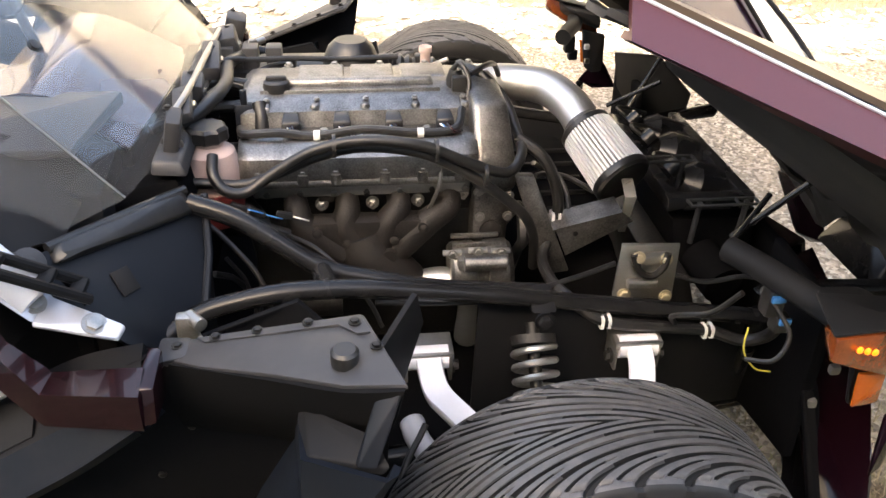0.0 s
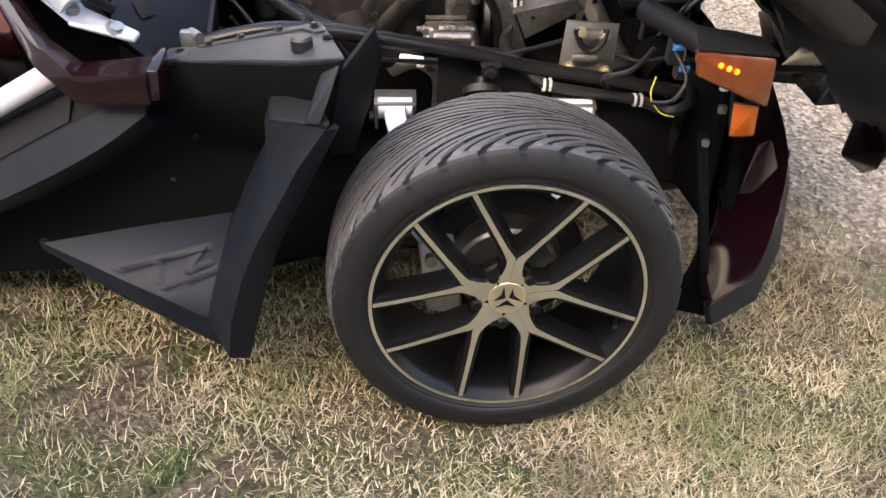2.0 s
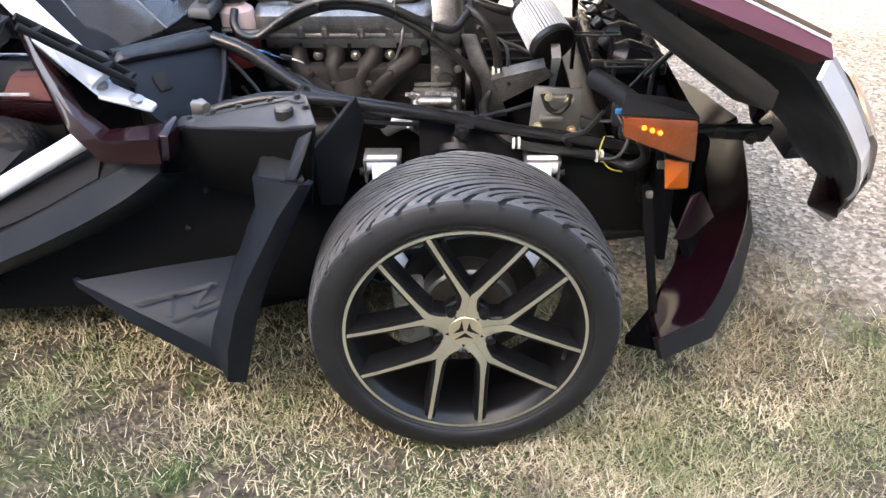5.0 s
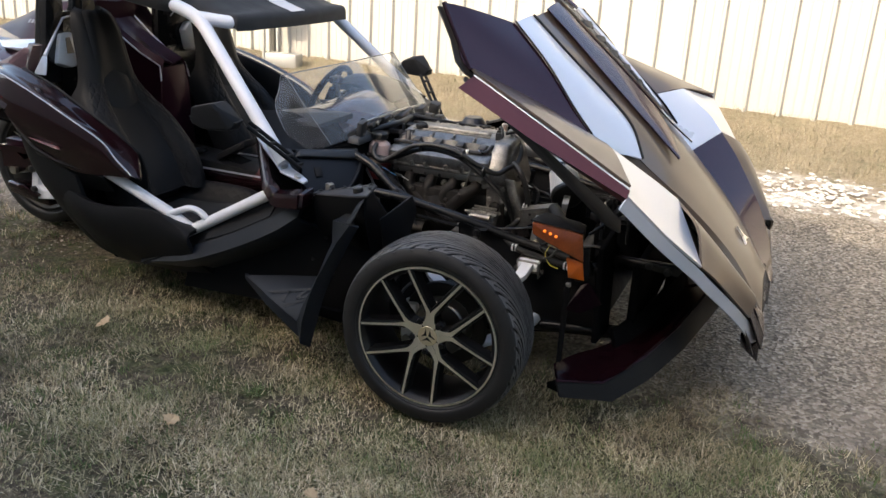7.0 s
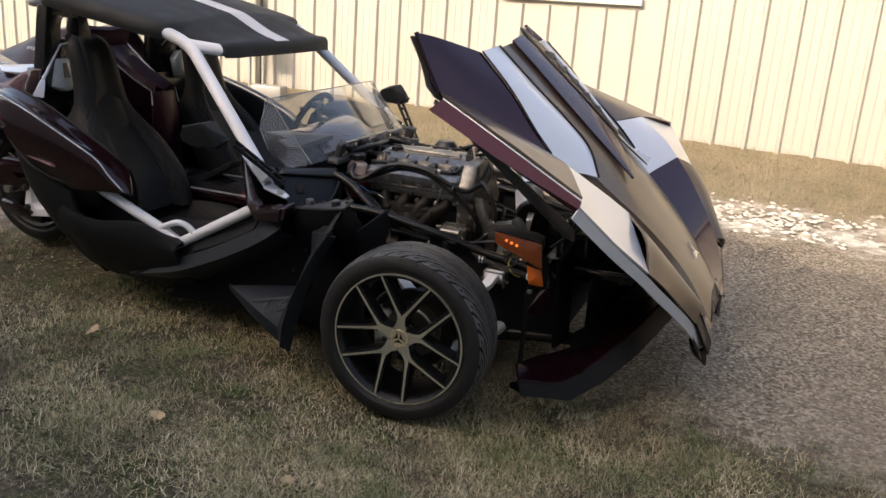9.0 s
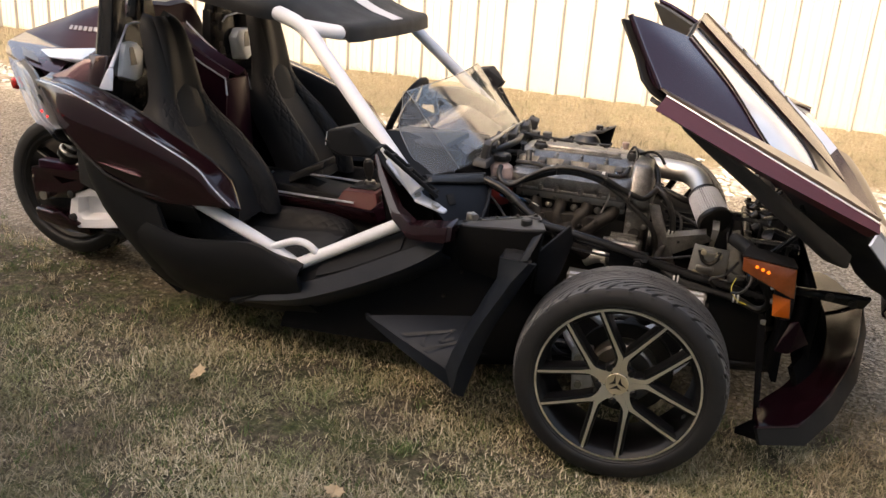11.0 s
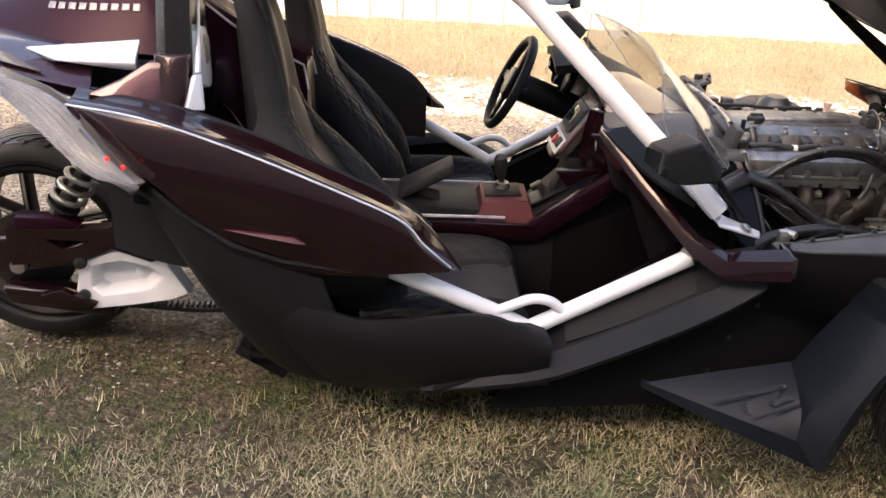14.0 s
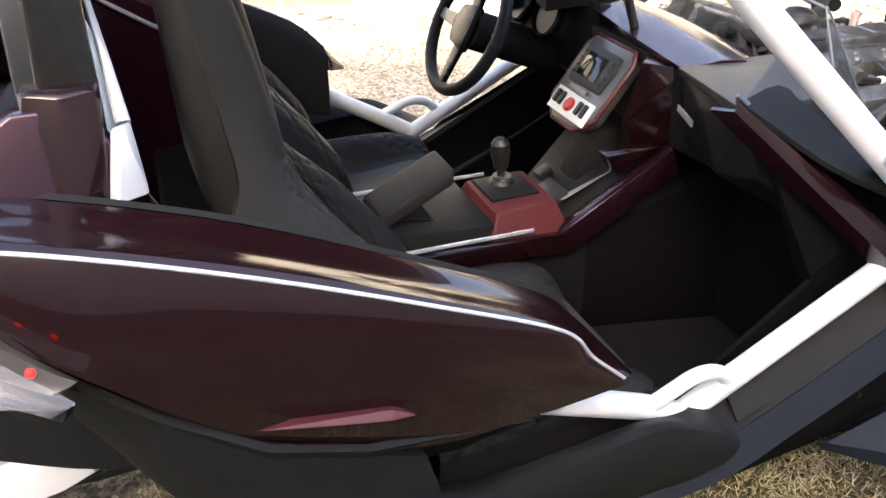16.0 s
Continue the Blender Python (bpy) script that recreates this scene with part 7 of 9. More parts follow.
# ---- frame, firewall and suspension ----
for s in (-1, 1):
    part("frame_rail", tube(bends(side(s, [(-0.66, 0.62, 0.585), (-0.586, 0.55, 0.620), (-0.45, 0.545, 0.648), (-0.324, 0.53, 0.638), (-0.10, 0.50, 0.590), (0.10, 0.46, 0.53), (0.45, 0.45, 0.47)]), 0.05), 0.0165, 16), "gloss", roadster, "glossy black frame tube")
    part("frame_brace", tube(bends(side(s, [(-0.60, 0.40, 0.735), (-0.523, 0.42, 0.715), (-0.385, 0.45, 0.622), (-0.20, 0.455, 0.578), (0.0, 0.45, 0.555)]), 0.05), 0.017, 16), "gloss", roadster, "glossy black frame tube")
    part("frame_gusset", tube(side(s, [(-0.39, 0.455, 0.625), (-0.375, 0.535, 0.642)]), 0.018, 12), "gloss", roadster)
    part("lower_rail", tube(side(s, [(-0.70, 0.50, 0.17), (0.0, 0.42, 0.17), (0.50, 0.36, 0.20)]), 0.026, 14), "gloss", roadster)
    part("front_upright_tube", tube(side(s, [(0.43, 0.45, 0.48), (0.44, 0.36, 0.20)]), 0.022, 12), "gloss", roadster)
    part("bay_side", prism(side(s, [(-0.12, 0.44, 0.20), (0.46, 0.40, 0.22), (0.46, 0.44, 0.46), (0.0, 0.47, 0.56), (-0.12, 0.47, 0.56)]), (0, -s * 0.01, 0), 0.002), "black", roadster)
    for x in (-0.210, 0.175):
        br = part("arm_bracket", add(hull(side(s, [(x - 0.045, 0.445, 0.475), (x + 0.045, 0.445, 0.475), (x - 0.045, 0.505, 0.470), (x + 0.045, 0.505, 0.470), (x - 0.045, 0.445, 0.455), (x + 0.045, 0.505, 0.455), (x + 0.045, 0.445, 0.455), (x - 0.045, 0.505, 0.455)]), 0.003), box((x, s * 0.45, 0.435), (0.085, 0.008, 0.06), 0.002)), "steel", roadster, "zinc plated suspension bracket")
        for d in (-0.04, 0.04):
            part("bracket_ear", box((x + d, s * 0.475, 0.435), (0.006, 0.055, 0.055), 0.002), "steel", br)
            part("bracket_bolt", bolt((x + d * 1.1, s * 0.485, 0.43), (1 if d > 0 else -1, 0, 0), 0.010, 0.012), "engine", br)
        part("upper_arm", strap(bends(side(s, [(x, 0.478, 0.458), (x * 1.0, 0.520, 0.452), (x * 0.96, 0.560, 0.428), (x * 0.62, 0.665, 0.412), (x * 0.12, 0.77, 0.402), (0.0, 0.79, 0.40)]), 0.035, 6), (1, s * 0.25, 0.0), 0.046, 0.020), "white", roadster, "flat white painted control arm")
        part("arm_bush", rod((x - 0.036, s * 0.487, 0.452), (x + 0.036, s * 0.487, 0.452), 0.022, 18), "white", roadster)
        part("lower_arm", tube(spline(side(s, [(x * 1.1, 0.40, 0.215), (x, 0.47, 0.205), (x * 0.4, 0.72, 0.20), (0.0, 0.79, 0.20)]), 5), [0.026, 0.024, 0.018, 0.018], 12), "white", roadster, "white tubular control arm")
    part("brake_hose", tube(spline(side(s, [(-0.22, 0.56, 0.36), (-0.27, 0.64, 0.30), (-0.22, 0.72, 0.27), (-0.13, 0.78, 0.30)]), 5), 0.006, 8), "hose", roadster)
    part("shock_mount", add(hull(side(s, [(-0.038, 0.45, 0.575), (0.012, 0.45, 0.575), (-0.034, 0.520, 0.560), (0.010, 0.520, 0.560), (-0.034, 0.45, 0.535), (0.010, 0.45, 0.535)]), 0.004), bolt((-0.018, s * 0.54, 0.560), (0, s, 0), 0.012, 0.014)), "black", roadster)
    part("door_latch", add(box((-0.578, s * 0.642, 0.645), (0.03, 0.02, 0.075), 0.004), add(rod((-0.575, s * 0.635, 0.675), (-0.555, s * 0.66, 0.675), 0.010), rod((-0.575, s * 0.635, 0.635), (-0.555, s * 0.66, 0.635), 0.012))), "steel", roadster, "zinc plated latch with brass nuts")
    # aluminium cross struts ahead of the engine
part("strut", hull([(-0.025, -0.255, 0.690), (0.015, -0.255, 0.688), (0.055, -0.275, 0.475), (0.100, -0.275, 0.480), (-0.02, -0.235, 0.690), (0.015, -0.235, 0.688), (0.055, -0.255, 0.475), (0.10, -0.255, 0.48)], 0.004), "alu", roadster, "flat cast aluminium strut")
part("channel_bracket", add(hull([(0.060, -0.285, 0.585), (0.190, -0.285, 0.617), (0.215, -0.285, 0.598), (0.085, -0.285, 0.525), (0.060, -0.279, 0.585), (0.190, -0.279, 0.617), (0.215, -0.279, 0.598), (0.085, -0.279, 0.525)]), hull([(0.055, -0.285, 0.585), (0.190, -0.285, 0.619), (0.055, -0.225, 0.588), (0.190, -0.225, 0.622), (0.055, -0.285, 0.580), (0.190, -0.285, 0.613), (0.055, -0.225, 0.583), (0.19, -0.225, 0.615)])), "alu", roadster, "folded aluminium channel bracket")
part("bracket_hole", lathe([(0.005, 0), (0.005, 0.003)], across((0, -1, 0), (0.10, -0.284, 0.575)), 10), "hose", roadster)
latch = part("hood_latch", add(prism([(0.155, -0.395, 0.612), (0.272, -0.385, 0.600), (0.268, -0.400, 0.487), (0.145, -0.410, 0.510)], (0.002, 0.008, 0.001), 0.001), add(box((0.21, -0.402, 0.585), (0.07, 0.018, 0.022), 0.005), box((0.20, -0.408, 0.535), (0.06, 0.016, 0.020), 0.006))), "steel", roadster, "zinc plated hood latch plate", sharp=20)
for x, z in ((0.185, 0.592), (0.238, 0.586), (0.168, 0.512), (0.25, 0.503)):
    part("latch_bolt", bolt((x, -0.408, z), (0, -1, 0.1), 0.009, 0.010), "gold", latch)
part("latch_hook", tube(spline([(0.175, -0.41, 0.60), (0.19, -0.415, 0.565), (0.215, -0.415, 0.555), (0.235, -0.415, 0.575), (0.24, -0.41, 0.60)], 5), 0.007, 8), "engine", latch)
# radiator ducting, battery tray, headlamp carrier
part("radiator_shroud", add(hull([(0.06, -0.22, 0.25), (0.30, -0.30, 0.25), (0.06, 0.25, 0.25), (0.30, 0.30, 0.25), (0.05, -0.20, 0.55), (0.20, -0.22, 0.52), (0.05, 0.22, 0.57), (0.20, 0.25, 0.55)], 0.015), box((0.12, 0.0, 0.555), (0.14, 0.34, 0.03), 0.008)), "foam", roadster, "black ribbed radiator shroud")
for k in range(5):
    part("shroud_rib", box((0.10 + 0.004 * k, -0.18 + 0.07 * k, 0.572), (0.13, 0.010, 0.012), 0.003), "black", roadster)
part("radiator", box((0.36, 0, 0.33), (0.06, 0.62, 0.30), 0.01, pose(0, 0, 0, 0, -18, 0)), "engine", roadster, "dark finned radiator")
for x, y, z in ((0.33, -0.10, 0.640), (0.42, -0.235, 0.605)):
    part("slotted_frame", add(add(box((x, y - 0.013, z), (0.15, 0.006, 0.006), 0.002), box((x, y + 0.013, z), (0.15, 0.006, 0.006), 0.002)), add(box((x - 0.072, y, z), (0.006, 0.03, 0.006), 0.002), add(box((x + 0.072, y, z), (0.006, 0.03, 0.006), 0.002), box((x + 0.03, y, z), (0.006, 0.03, 0.006), 0.002)))), "greyp", roadster, "slotted grey lamp frame")
    for d in (-0.05, 0.05):
        part("frame_post", rod((x + d, y, z), (x + d, y + 0.01, z - 0.10), 0.006, 8), "greyp", roadster)
hl = part("lamp_carrier", add(add(box((0.40, -0.19, 0.585), (0.17, 0.035, 0.03), 0.006), box((0.36, 0.28, 0.545), (0.17, 0.035, 0.03), 0.006)), add(box((0.34, 0.04, 0.575), (0.03, 0.46, 0.04), 0.008), box((0.50, 0.04, 0.575), (0.03, 0.46, 0.04), 0.008))), "gloss", roadster, "black headlamp carrier frame")
for y in (-0.08, 0.08, 0.19):
    part("headlamp_can", add(lathe([(0.03, -0.05), (0.055, -0.02), (0.058, 0.05), (0.05, 0.06)], across((0.9, 0, -0.35), (0.43, y, 0.56)), 24), rod((0.36, y, 0.60), (0.38, y, 0.62), 0.02)), "gloss", hl)
    part("lamp_lead", tube(spline([(0.37, y, 0.60), (0.33, y + 0.02, 0.63), (0.36, y + 0.05, 0.62), (0.42, y + 0.06, 0.60)], 5), 0.005, 8), "hose", hl)
part("lamp_lower", add(hull([(0.35, -0.24, 0.40), (0.52, -0.24, 0.40), (0.35, 0.30, 0.40), (0.52, 0.30, 0.40), (0.33, -0.20, 0.55), (0.52, -0.20, 0.55), (0.33, 0.28, 0.55), (0.52, 0.28, 0.55)], 0.02), rod((0.40, -0.22, 0.47), (0.42, -0.31, 0.45), 0.045, 24)), "foam", hl)
for s in (-1, 1):
    part("hinge_arm", hull(side(s, [(0.43, 0.42, 0.50), (0.47, 0.42, 0.52), (0.43, 0.39, 0.50), (0.47, 0.39, 0.52), (0.70, 0.47, 0.50), (0.72, 0.47, 0.54), (0.70, 0.44, 0.50), (0.72, 0.44, 0.54)]), 0.006), "gloss", roadster, "black hood hinge arm")
    part("hinge_bolt", bolt((0.665, s * 0.475, 0.515), (0, s, 0), 0.010, 0.008), "engine", roadster)
    part("hinge_bolt", bolt((0.597, s * 0.455, 0.520), (0, s, 0), 0.010, 0.008), "engine", roadster)
    part("hood_stay", tube(side(s, [(0.40, 0.33, 0.58), (0.50, 0.38, 0.72), (0.46, 0.42, 0.80)]), 0.007, 10), "gloss", roadster)
    part("hood_stay", tube(side(s, [(0.36, 0.38, 0.57), (0.47, 0.31, 0.66)]), 0.006, 10), "gloss", roadster)
    # bumper ends and lamps
    am = part("side_marker", hull(side(s, [(0.282, 0.856, 0.742), (0.436, 0.806, 0.712), (0.446, 0.798, 0.615), (0.390, 0.822, 0.652), (0.286, 0.852, 0.698), (0.285, 0.815, 0.740), (0.425, 0.766, 0.710), (0.435, 0.76, 0.62), (0.30, 0.81, 0.70)]), 0.004), "amberdim", roadster, "dark amber side marker with lit lamps")
    for k in range(3):
        part("lamp", lathe([(0.0048, 0), (0.0048, 0.003), (0.002, 0.005)], across((0.3, s, 0), (0.324 + 0.017 * k, s * (0.847 - 0.006 * k), 0.717 - 0.008 * k)), 12), "led", am)
    part("marker_visor", hull(side(s, [(0.276, 0.855, 0.750), (0.438, 0.806, 0.719), (0.30, 0.76, 0.752), (0.43, 0.74, 0.724), (0.276, 0.855, 0.744), (0.438, 0.806, 0.713), (0.30, 0.76, 0.746), (0.43, 0.74, 0.718)]), 0.003), "black", am)
    part("side_reflector", hull(side(s, [(0.386, 0.792, 0.622), (0.438, 0.782, 0.610), (0.447, 0.775, 0.548), (0.396, 0.786, 0.552), (0.388, 0.784, 0.622), (0.438, 0.774, 0.610), (0.446, 0.767, 0.548), (0.398, 0.778, 0.552)]), 0.002), "amber", roadster, "flat orange reflector")
    part("marker_bracket", add(add(tube(spline(side(s, [(0.27, 0.56, 0.70), (0.30, 0.62, 0.70), (0.34, 0.70, 0.695), (0.36, 0.77, 0.70)]), 5), 0.022, 16), hull(side(s, [(0.31, 0.80, 0.742), (0.42, 0.765, 0.716), (0.32, 0.72, 0.735), (0.42, 0.70, 0.716), (0.32, 0.80, 0.70), (0.43, 0.76, 0.66), (0.42, 0.70, 0.68)]), 0.008)), hull(side(s, [(0.385, 0.776, 0.66), (0.45, 0.755, 0.65), (0.40, 0.77, 0.54), (0.46, 0.75, 0.53), (0.385, 0.755, 0.66), (0.45, 0.735, 0.65), (0.42, 0.74, 0.53)]), 0.006)), "black", roadster, "black lamp bracket")
    part("bracket_plug", add(box((0.315, s * 0.645, 0.655), (0.03, 0.03, 0.05), 0.006), box((0.33, s * 0.655, 0.62), (0.026, 0.026, 0.03), 0.004)), "hose", roadster)
    part("plug_clip", box((0.315, s * 0.662, 0.668), (0.024, 0.006, 0.012), 0.002), "blue", roadster)
    part("plug_clip", box((0.33, s * 0.67, 0.63), (0.02, 0.006, 0.012), 0.002), "blue", roadster)
    part("yellow_wire", tube(spline(side(s, [(0.29, 0.64, 0.60), (0.28, 0.66, 0.57), (0.30, 0.67, 0.54), (0.33, 0.67, 0.53)]), 5), 0.0015, 6), "yellow", roadster)
    # bumper tray and splitter
    col = part("bumper_fascia", skin(gside(s, [
        [(0.411, 0.858, 0.222), (0.540, 0.742, 0.191), (0.642, 0.588, 0.240), (0.724, 0.396, 0.300), (0.800, 0.020, 0.338)],
        [(0.402, 0.852, 0.240), (0.478, 0.742, 0.215), (0.570, 0.585, 0.228), (0.640, 0.398, 0.262), (0.700, 0.020, 0.285)],
        [(0.392, 0.842, 0.268), (0.430, 0.740, 0.262), (0.505, 0.580, 0.240), (0.565, 0.400, 0.245), (0.600, 0.020, 0.255)]]), -0.010 * s, 4, 4), "lacquer", roadster, "glossy black plum bumper tray behind the splitter lip", sharp=28)
    part("fascia_seam", tube(spline(side(s, [(0.420, 0.850, 0.226), (0.538, 0.745, 0.197), (0.590, 0.668, 0.216), (0.642, 0.590, 0.245)]), 5), 0.0022, 6), "plum", col, "thin bright seam")
    part("fascia_fin", hull(side(s, [(0.446, 0.806, 0.545), (0.470, 0.800, 0.556), (0.514, 0.768, 0.476), (0.455, 0.818, 0.452), (0.412, 0.850, 0.470), (0.446, 0.796, 0.545), (0.510, 0.760, 0.476), (0.416, 0.840, 0.470)]), 0.002), "plumblack", col, "dark plum pointed fin")
    part("fascia_leg", hull(side(s, [(0.366, 0.712, 0.520), (0.392, 0.706, 0.520), (0.398, 0.842, 0.220), (0.416, 0.848, 0.225), (0.370, 0.700, 0.515), (0.402, 0.815, 0.220)]), 0.004), "foam", col)
    for x, y, z in ((0.384, 0.716, 0.500), (0.398, 0.724, 0.575), (0.392, 0.722, 0.620)):
        part("fascia_clip", box((x, s * y, z), (0.016, 0.012, 0.016), 0.003), "steel" if z < 0.6 else "tape", col)
part("splitter", skin([[(0.44, -0.815, 0.168), (0.555, -0.715, 0.146), (0.65, -0.59, 0.180), (0.73, -0.39, 0.225), (0.80, 0, 0.250), (0.73, 0.39, 0.225), (0.65, 0.59, 0.180), (0.555, 0.715, 0.146), (0.44, 0.815, 0.168)], [(0.36, -0.78, 0.16), (0.44, -0.66, 0.155), (0.52, -0.52, 0.155), (0.58, -0.34, 0.165), (0.60, 0, 0.18), (0.58, 0.34, 0.165), (0.52, 0.52, 0.155), (0.44, 0.66, 0.155), (0.36, 0.78, 0.16)]], -0.02, 3, 3, False), "foam", roadster, "black chin splitter with a raised lip")
for s in (-1, 1):
    lip = part("splitter_lip", skin(gside(s, [[(0.411, 0.858, 0.219), (0.540, 0.742, 0.188), (0.642, 0.588, 0.237), (0.724, 0.396, 0.297), (0.80, 0.02, 0.335)], [(0.430, 0.860, 0.162), (0.576, 0.732, 0.118), (0.668, 0.596, 0.158), (0.752, 0.396, 0.210), (0.828, 0.02, 0.248)]]), -0.012 * s, 2, 3, False), "black", roadster, "black splitter lip")
    part("lip_edge", tube(side(s, [(0.411, 0.860, 0.220), (0.540, 0.744, 0.189), (0.642, 0.588, 0.238), (0.724, 0.396, 0.298)]), 0.005, 8), "plumdeep", lip, "plum edge of the splitter lip")
    part("radiator_shroud", hull(side(s, [(0.455, 0.40, 0.22), (0.455, 0.60, 0.25), (0.445, 0.40, 0.62), (0.445, 0.60, 0.60), (0.475, 0.40, 0.22), (0.475, 0.60, 0.25), (0.465, 0.40, 0.62), (0.465, 0.60, 0.60)]), 0.005), "foam", roadster, "black radiator shroud")
part("lamp_shield", prism([(0.384, 0.450, 0.692), (0.505, 0.450, 0.681), (0.617, 0.450, 0.566), (0.605, 0.450, 0.483), (0.462, 0.450, 0.511), (0.403, 0.450, 0.595)], (0.012, 0.01, 0), 0.003), "under", roadster, "dark shield behind the headlamps")
part("bumper_beam", skin([[(0.52, -0.56, 0.30), (0.60, -0.36, 0.33), (0.65, 0, 0.34), (0.60, 0.36, 0.33), (0.52, 0.56, 0.30)], [(0.54, -0.58, 0.24), (0.64, -0.38, 0.24), (0.69, 0, 0.25), (0.64, 0.38, 0.24), (0.54, 0.58, 0.24)], [(0.52, -0.60, 0.16), (0.62, -0.40, 0.16), (0.67, 0, 0.17), (0.62, 0.40, 0.16), (0.52, 0.60, 0.16)]], 0.02, 4, 5), "foam", roadster, "black bumper beam")
part("grille", box((0.56, 0, 0.36), (0.03, 0.95, 0.30), 0.01), "foam", roadster)
# firewall and cowl
part("firewall", add(box((-0.705, 0, 0.41), (0.02, 1.10, 0.48), 0.004), hull([(-0.78, -0.40, 0.70), (-0.60, -0.38, 0.70), (-0.78, 0.40, 0.70), (-0.60, 0.38, 0.70), (-0.78, -0.40, 0.745), (-0.62, -0.37, 0.765), (-0.78, 0.40, 0.745), (-0.62, 0.37, 0.765)], 0.01)), "foam", roadster, "black firewall and cowl beam")
# wiper motor linkage and castings along the cowl
for x, y, z, sx, sy, sz, ry in ((-0.632, -0.31, 0.800, 0.026, 0.055, 0.12, 12), (-0.622, -0.22, 0.835, 0.035, 0.10, 0.022, -15), (-0.620, -0.13, 0.825, 0.040, 0.06, 0.06, 10), (-0.60, 0.02, 0.835, 0.035, 0.12, 0.03, 0), (-0.585, 0.17, 0.82, 0.045, 0.07, 0.06, -10), (-0.585, 0.30, 0.81, 0.045, 0.05, 0.08, 15)):
    cb = part("cowl_bracket", add(box((x, y, z), (sx, sy, sz), 0.007, pose(0, 0, 0, 10, ry, 5)), hull([(x - 0.02, y - 0.02, z - 0.08), (x + 0.01, y - 0.02, z - 0.08), (x - 0.02, y + 0.02, z - 0.08), (x, y - 0.012, z + 0.01), (x - 0.02, y + 0.012, z + 0.01)], 0.003)), "greyp", roadster)
    part("bolt", bolt((x + sx * 0.5, y, z), (1, 0, 0.3), 0.006, 0.006), "steel", cb)
    part("bolt", bolt((x, y + sy * 0.2, z + sz * 0.5), (0, 0, 1), 0.006, 0.006), "engine", cb)
part("wiper_link", tube(spline([(-0.630, -0.31, 0.845), (-0.615, -0.20, 0.852), (-0.605, 0.0, 0.855), (-0.60, 0.22, 0.845)], 4), 0.006, 8), "steel", roadster)
part("cowl_rail", hull([(-0.66, -0.38, 0.775), (-0.60, -0.38, 0.77), (-0.66, 0.38, 0.775), (-0.60, 0.38, 0.77), (-0.655, -0.37, 0.80), (-0.61, -0.37, 0.795), (-0.655, 0.37, 0.80), (-0.61, 0.37, 0.795)], 0.006), "greyp", roadster, "grey cowl cross rail")
part("cowl_hose", tube(spline([(-0.63, -0.24, 0.80), (-0.59, -0.18, 0.815), (-0.565, -0.08, 0.82), (-0.57, 0.04, 0.82), (-0.55, 0.15, 0.80)], 6), 0.013, 12), "hose", roadster)
for s in (-1, 1):
    pts = side(s, [(-0.800, 0.628, 0.757), (-0.772, 0.582, 0.762), (-0.640, 0.425, 0.760), (-0.585, 0.375, 0.735), (-0.575, 0.450, 0.665), (-0.578, 0.540, 0.600), (-0.605, 0.610, 0.590), (-0.668, 0.640, 0.634), (-0.745, 0.632, 0.705)])
    cp = part("cowl_panel", prism(pts, (-0.007, -s * 0.006, -0.008), 0.003), "slate", roadster, "slate grey cowl side panel with a square hole", sharp=20)
    part("cowl_drop", prism(side(s, [(-0.576, 0.375, 0.735), (-0.570, 0.450, 0.665), (-0.574, 0.545, 0.600), (-0.585, 0.545, 0.45), (-0.585, 0.40, 0.45)]), (-0.008, 0, 0), 0.002), "black", cp)
    part("cowl_edge", tube(side(s, [(-0.578, 0.378, 0.738), (-0.570, 0.452, 0.668), (-0.574, 0.548, 0.600)]), 0.007, 8), "slate", cp)
    up = Vector((0.588, s * 0.504, 0.632))
    rib = [Vector(p) for p in side(s, [(-0.760, 0.600, 0.743), (-0.772, 0.575, 0.760), (-0.592, 0.405, 0.718), (-0.612, 0.378, 0.745)])]
    part("cowl_rib", hull([p + up * 0.002 for p in rib] + [rib[0] * 0.94 + rib[2] * 0.06 + up * 0.018 + Vector((-0.002, 0, 0.006)), rib[1] * 0.94 + rib[3] * 0.06 + up * 0.020, rib[2] * 0.94 + rib[0] * 0.06 + up * 0.018, rib[3] * 0.94 + rib[1] * 0.06 + up * 0.020], 0.006, 2), "hose", cp, "black raised rubber rib")
    part("cowl_seal", tube([p + up * 0.006 for p in (rib[1], rib[1] * 0.5 + rib[3] * 0.5, rib[3])], 0.009, 10), "hose", cp)
    hole = across(up, Vector((-0.678, s * 0.562, 0.691)) + up * 0.0055)
    hb = box((0, 0, 0), (0.030, 0.040, 0.003), 0.0012)
    hb.transform(hole)
    part("cowl_hole", hb, "groove", cp)
    part("seal_tab", add(bolt(Vector((-0.786, s * 0.607, 0.757)) + up * 0.004, up, 0.008, 0.008), lathe([(0.024, -0.006), (0.024, 0.003), (0.022, 0.004)], across(up, Vector((-0.786, s * 0.607, 0.757))), 20)), "greyp", cp, "grey round tab with a bolt")
    # burgundy corner under the pillar
    path = [(-1.035, 0.455, 0.862), (-0.93, 0.590, 0.745), (-0.83, 0.705, 0.640), (-0.755, 0.755, 0.600), (-0.615, 0.800, 0.622)]
    up = [(0.0, -0.010, 0.018), (0.003, -0.012, 0.020), (0.005, -0.014, 0.026), (0.0, -0.010, 0.036), (0.0, -0.008, 0.040)]
    inn = [(0.008, -0.018, 0.020), (0.012, -0.022, 0.024), (0.016, -0.030, 0.032), (0.008, -0.040, 0.044), (0.0, -0.05, 0.050)]
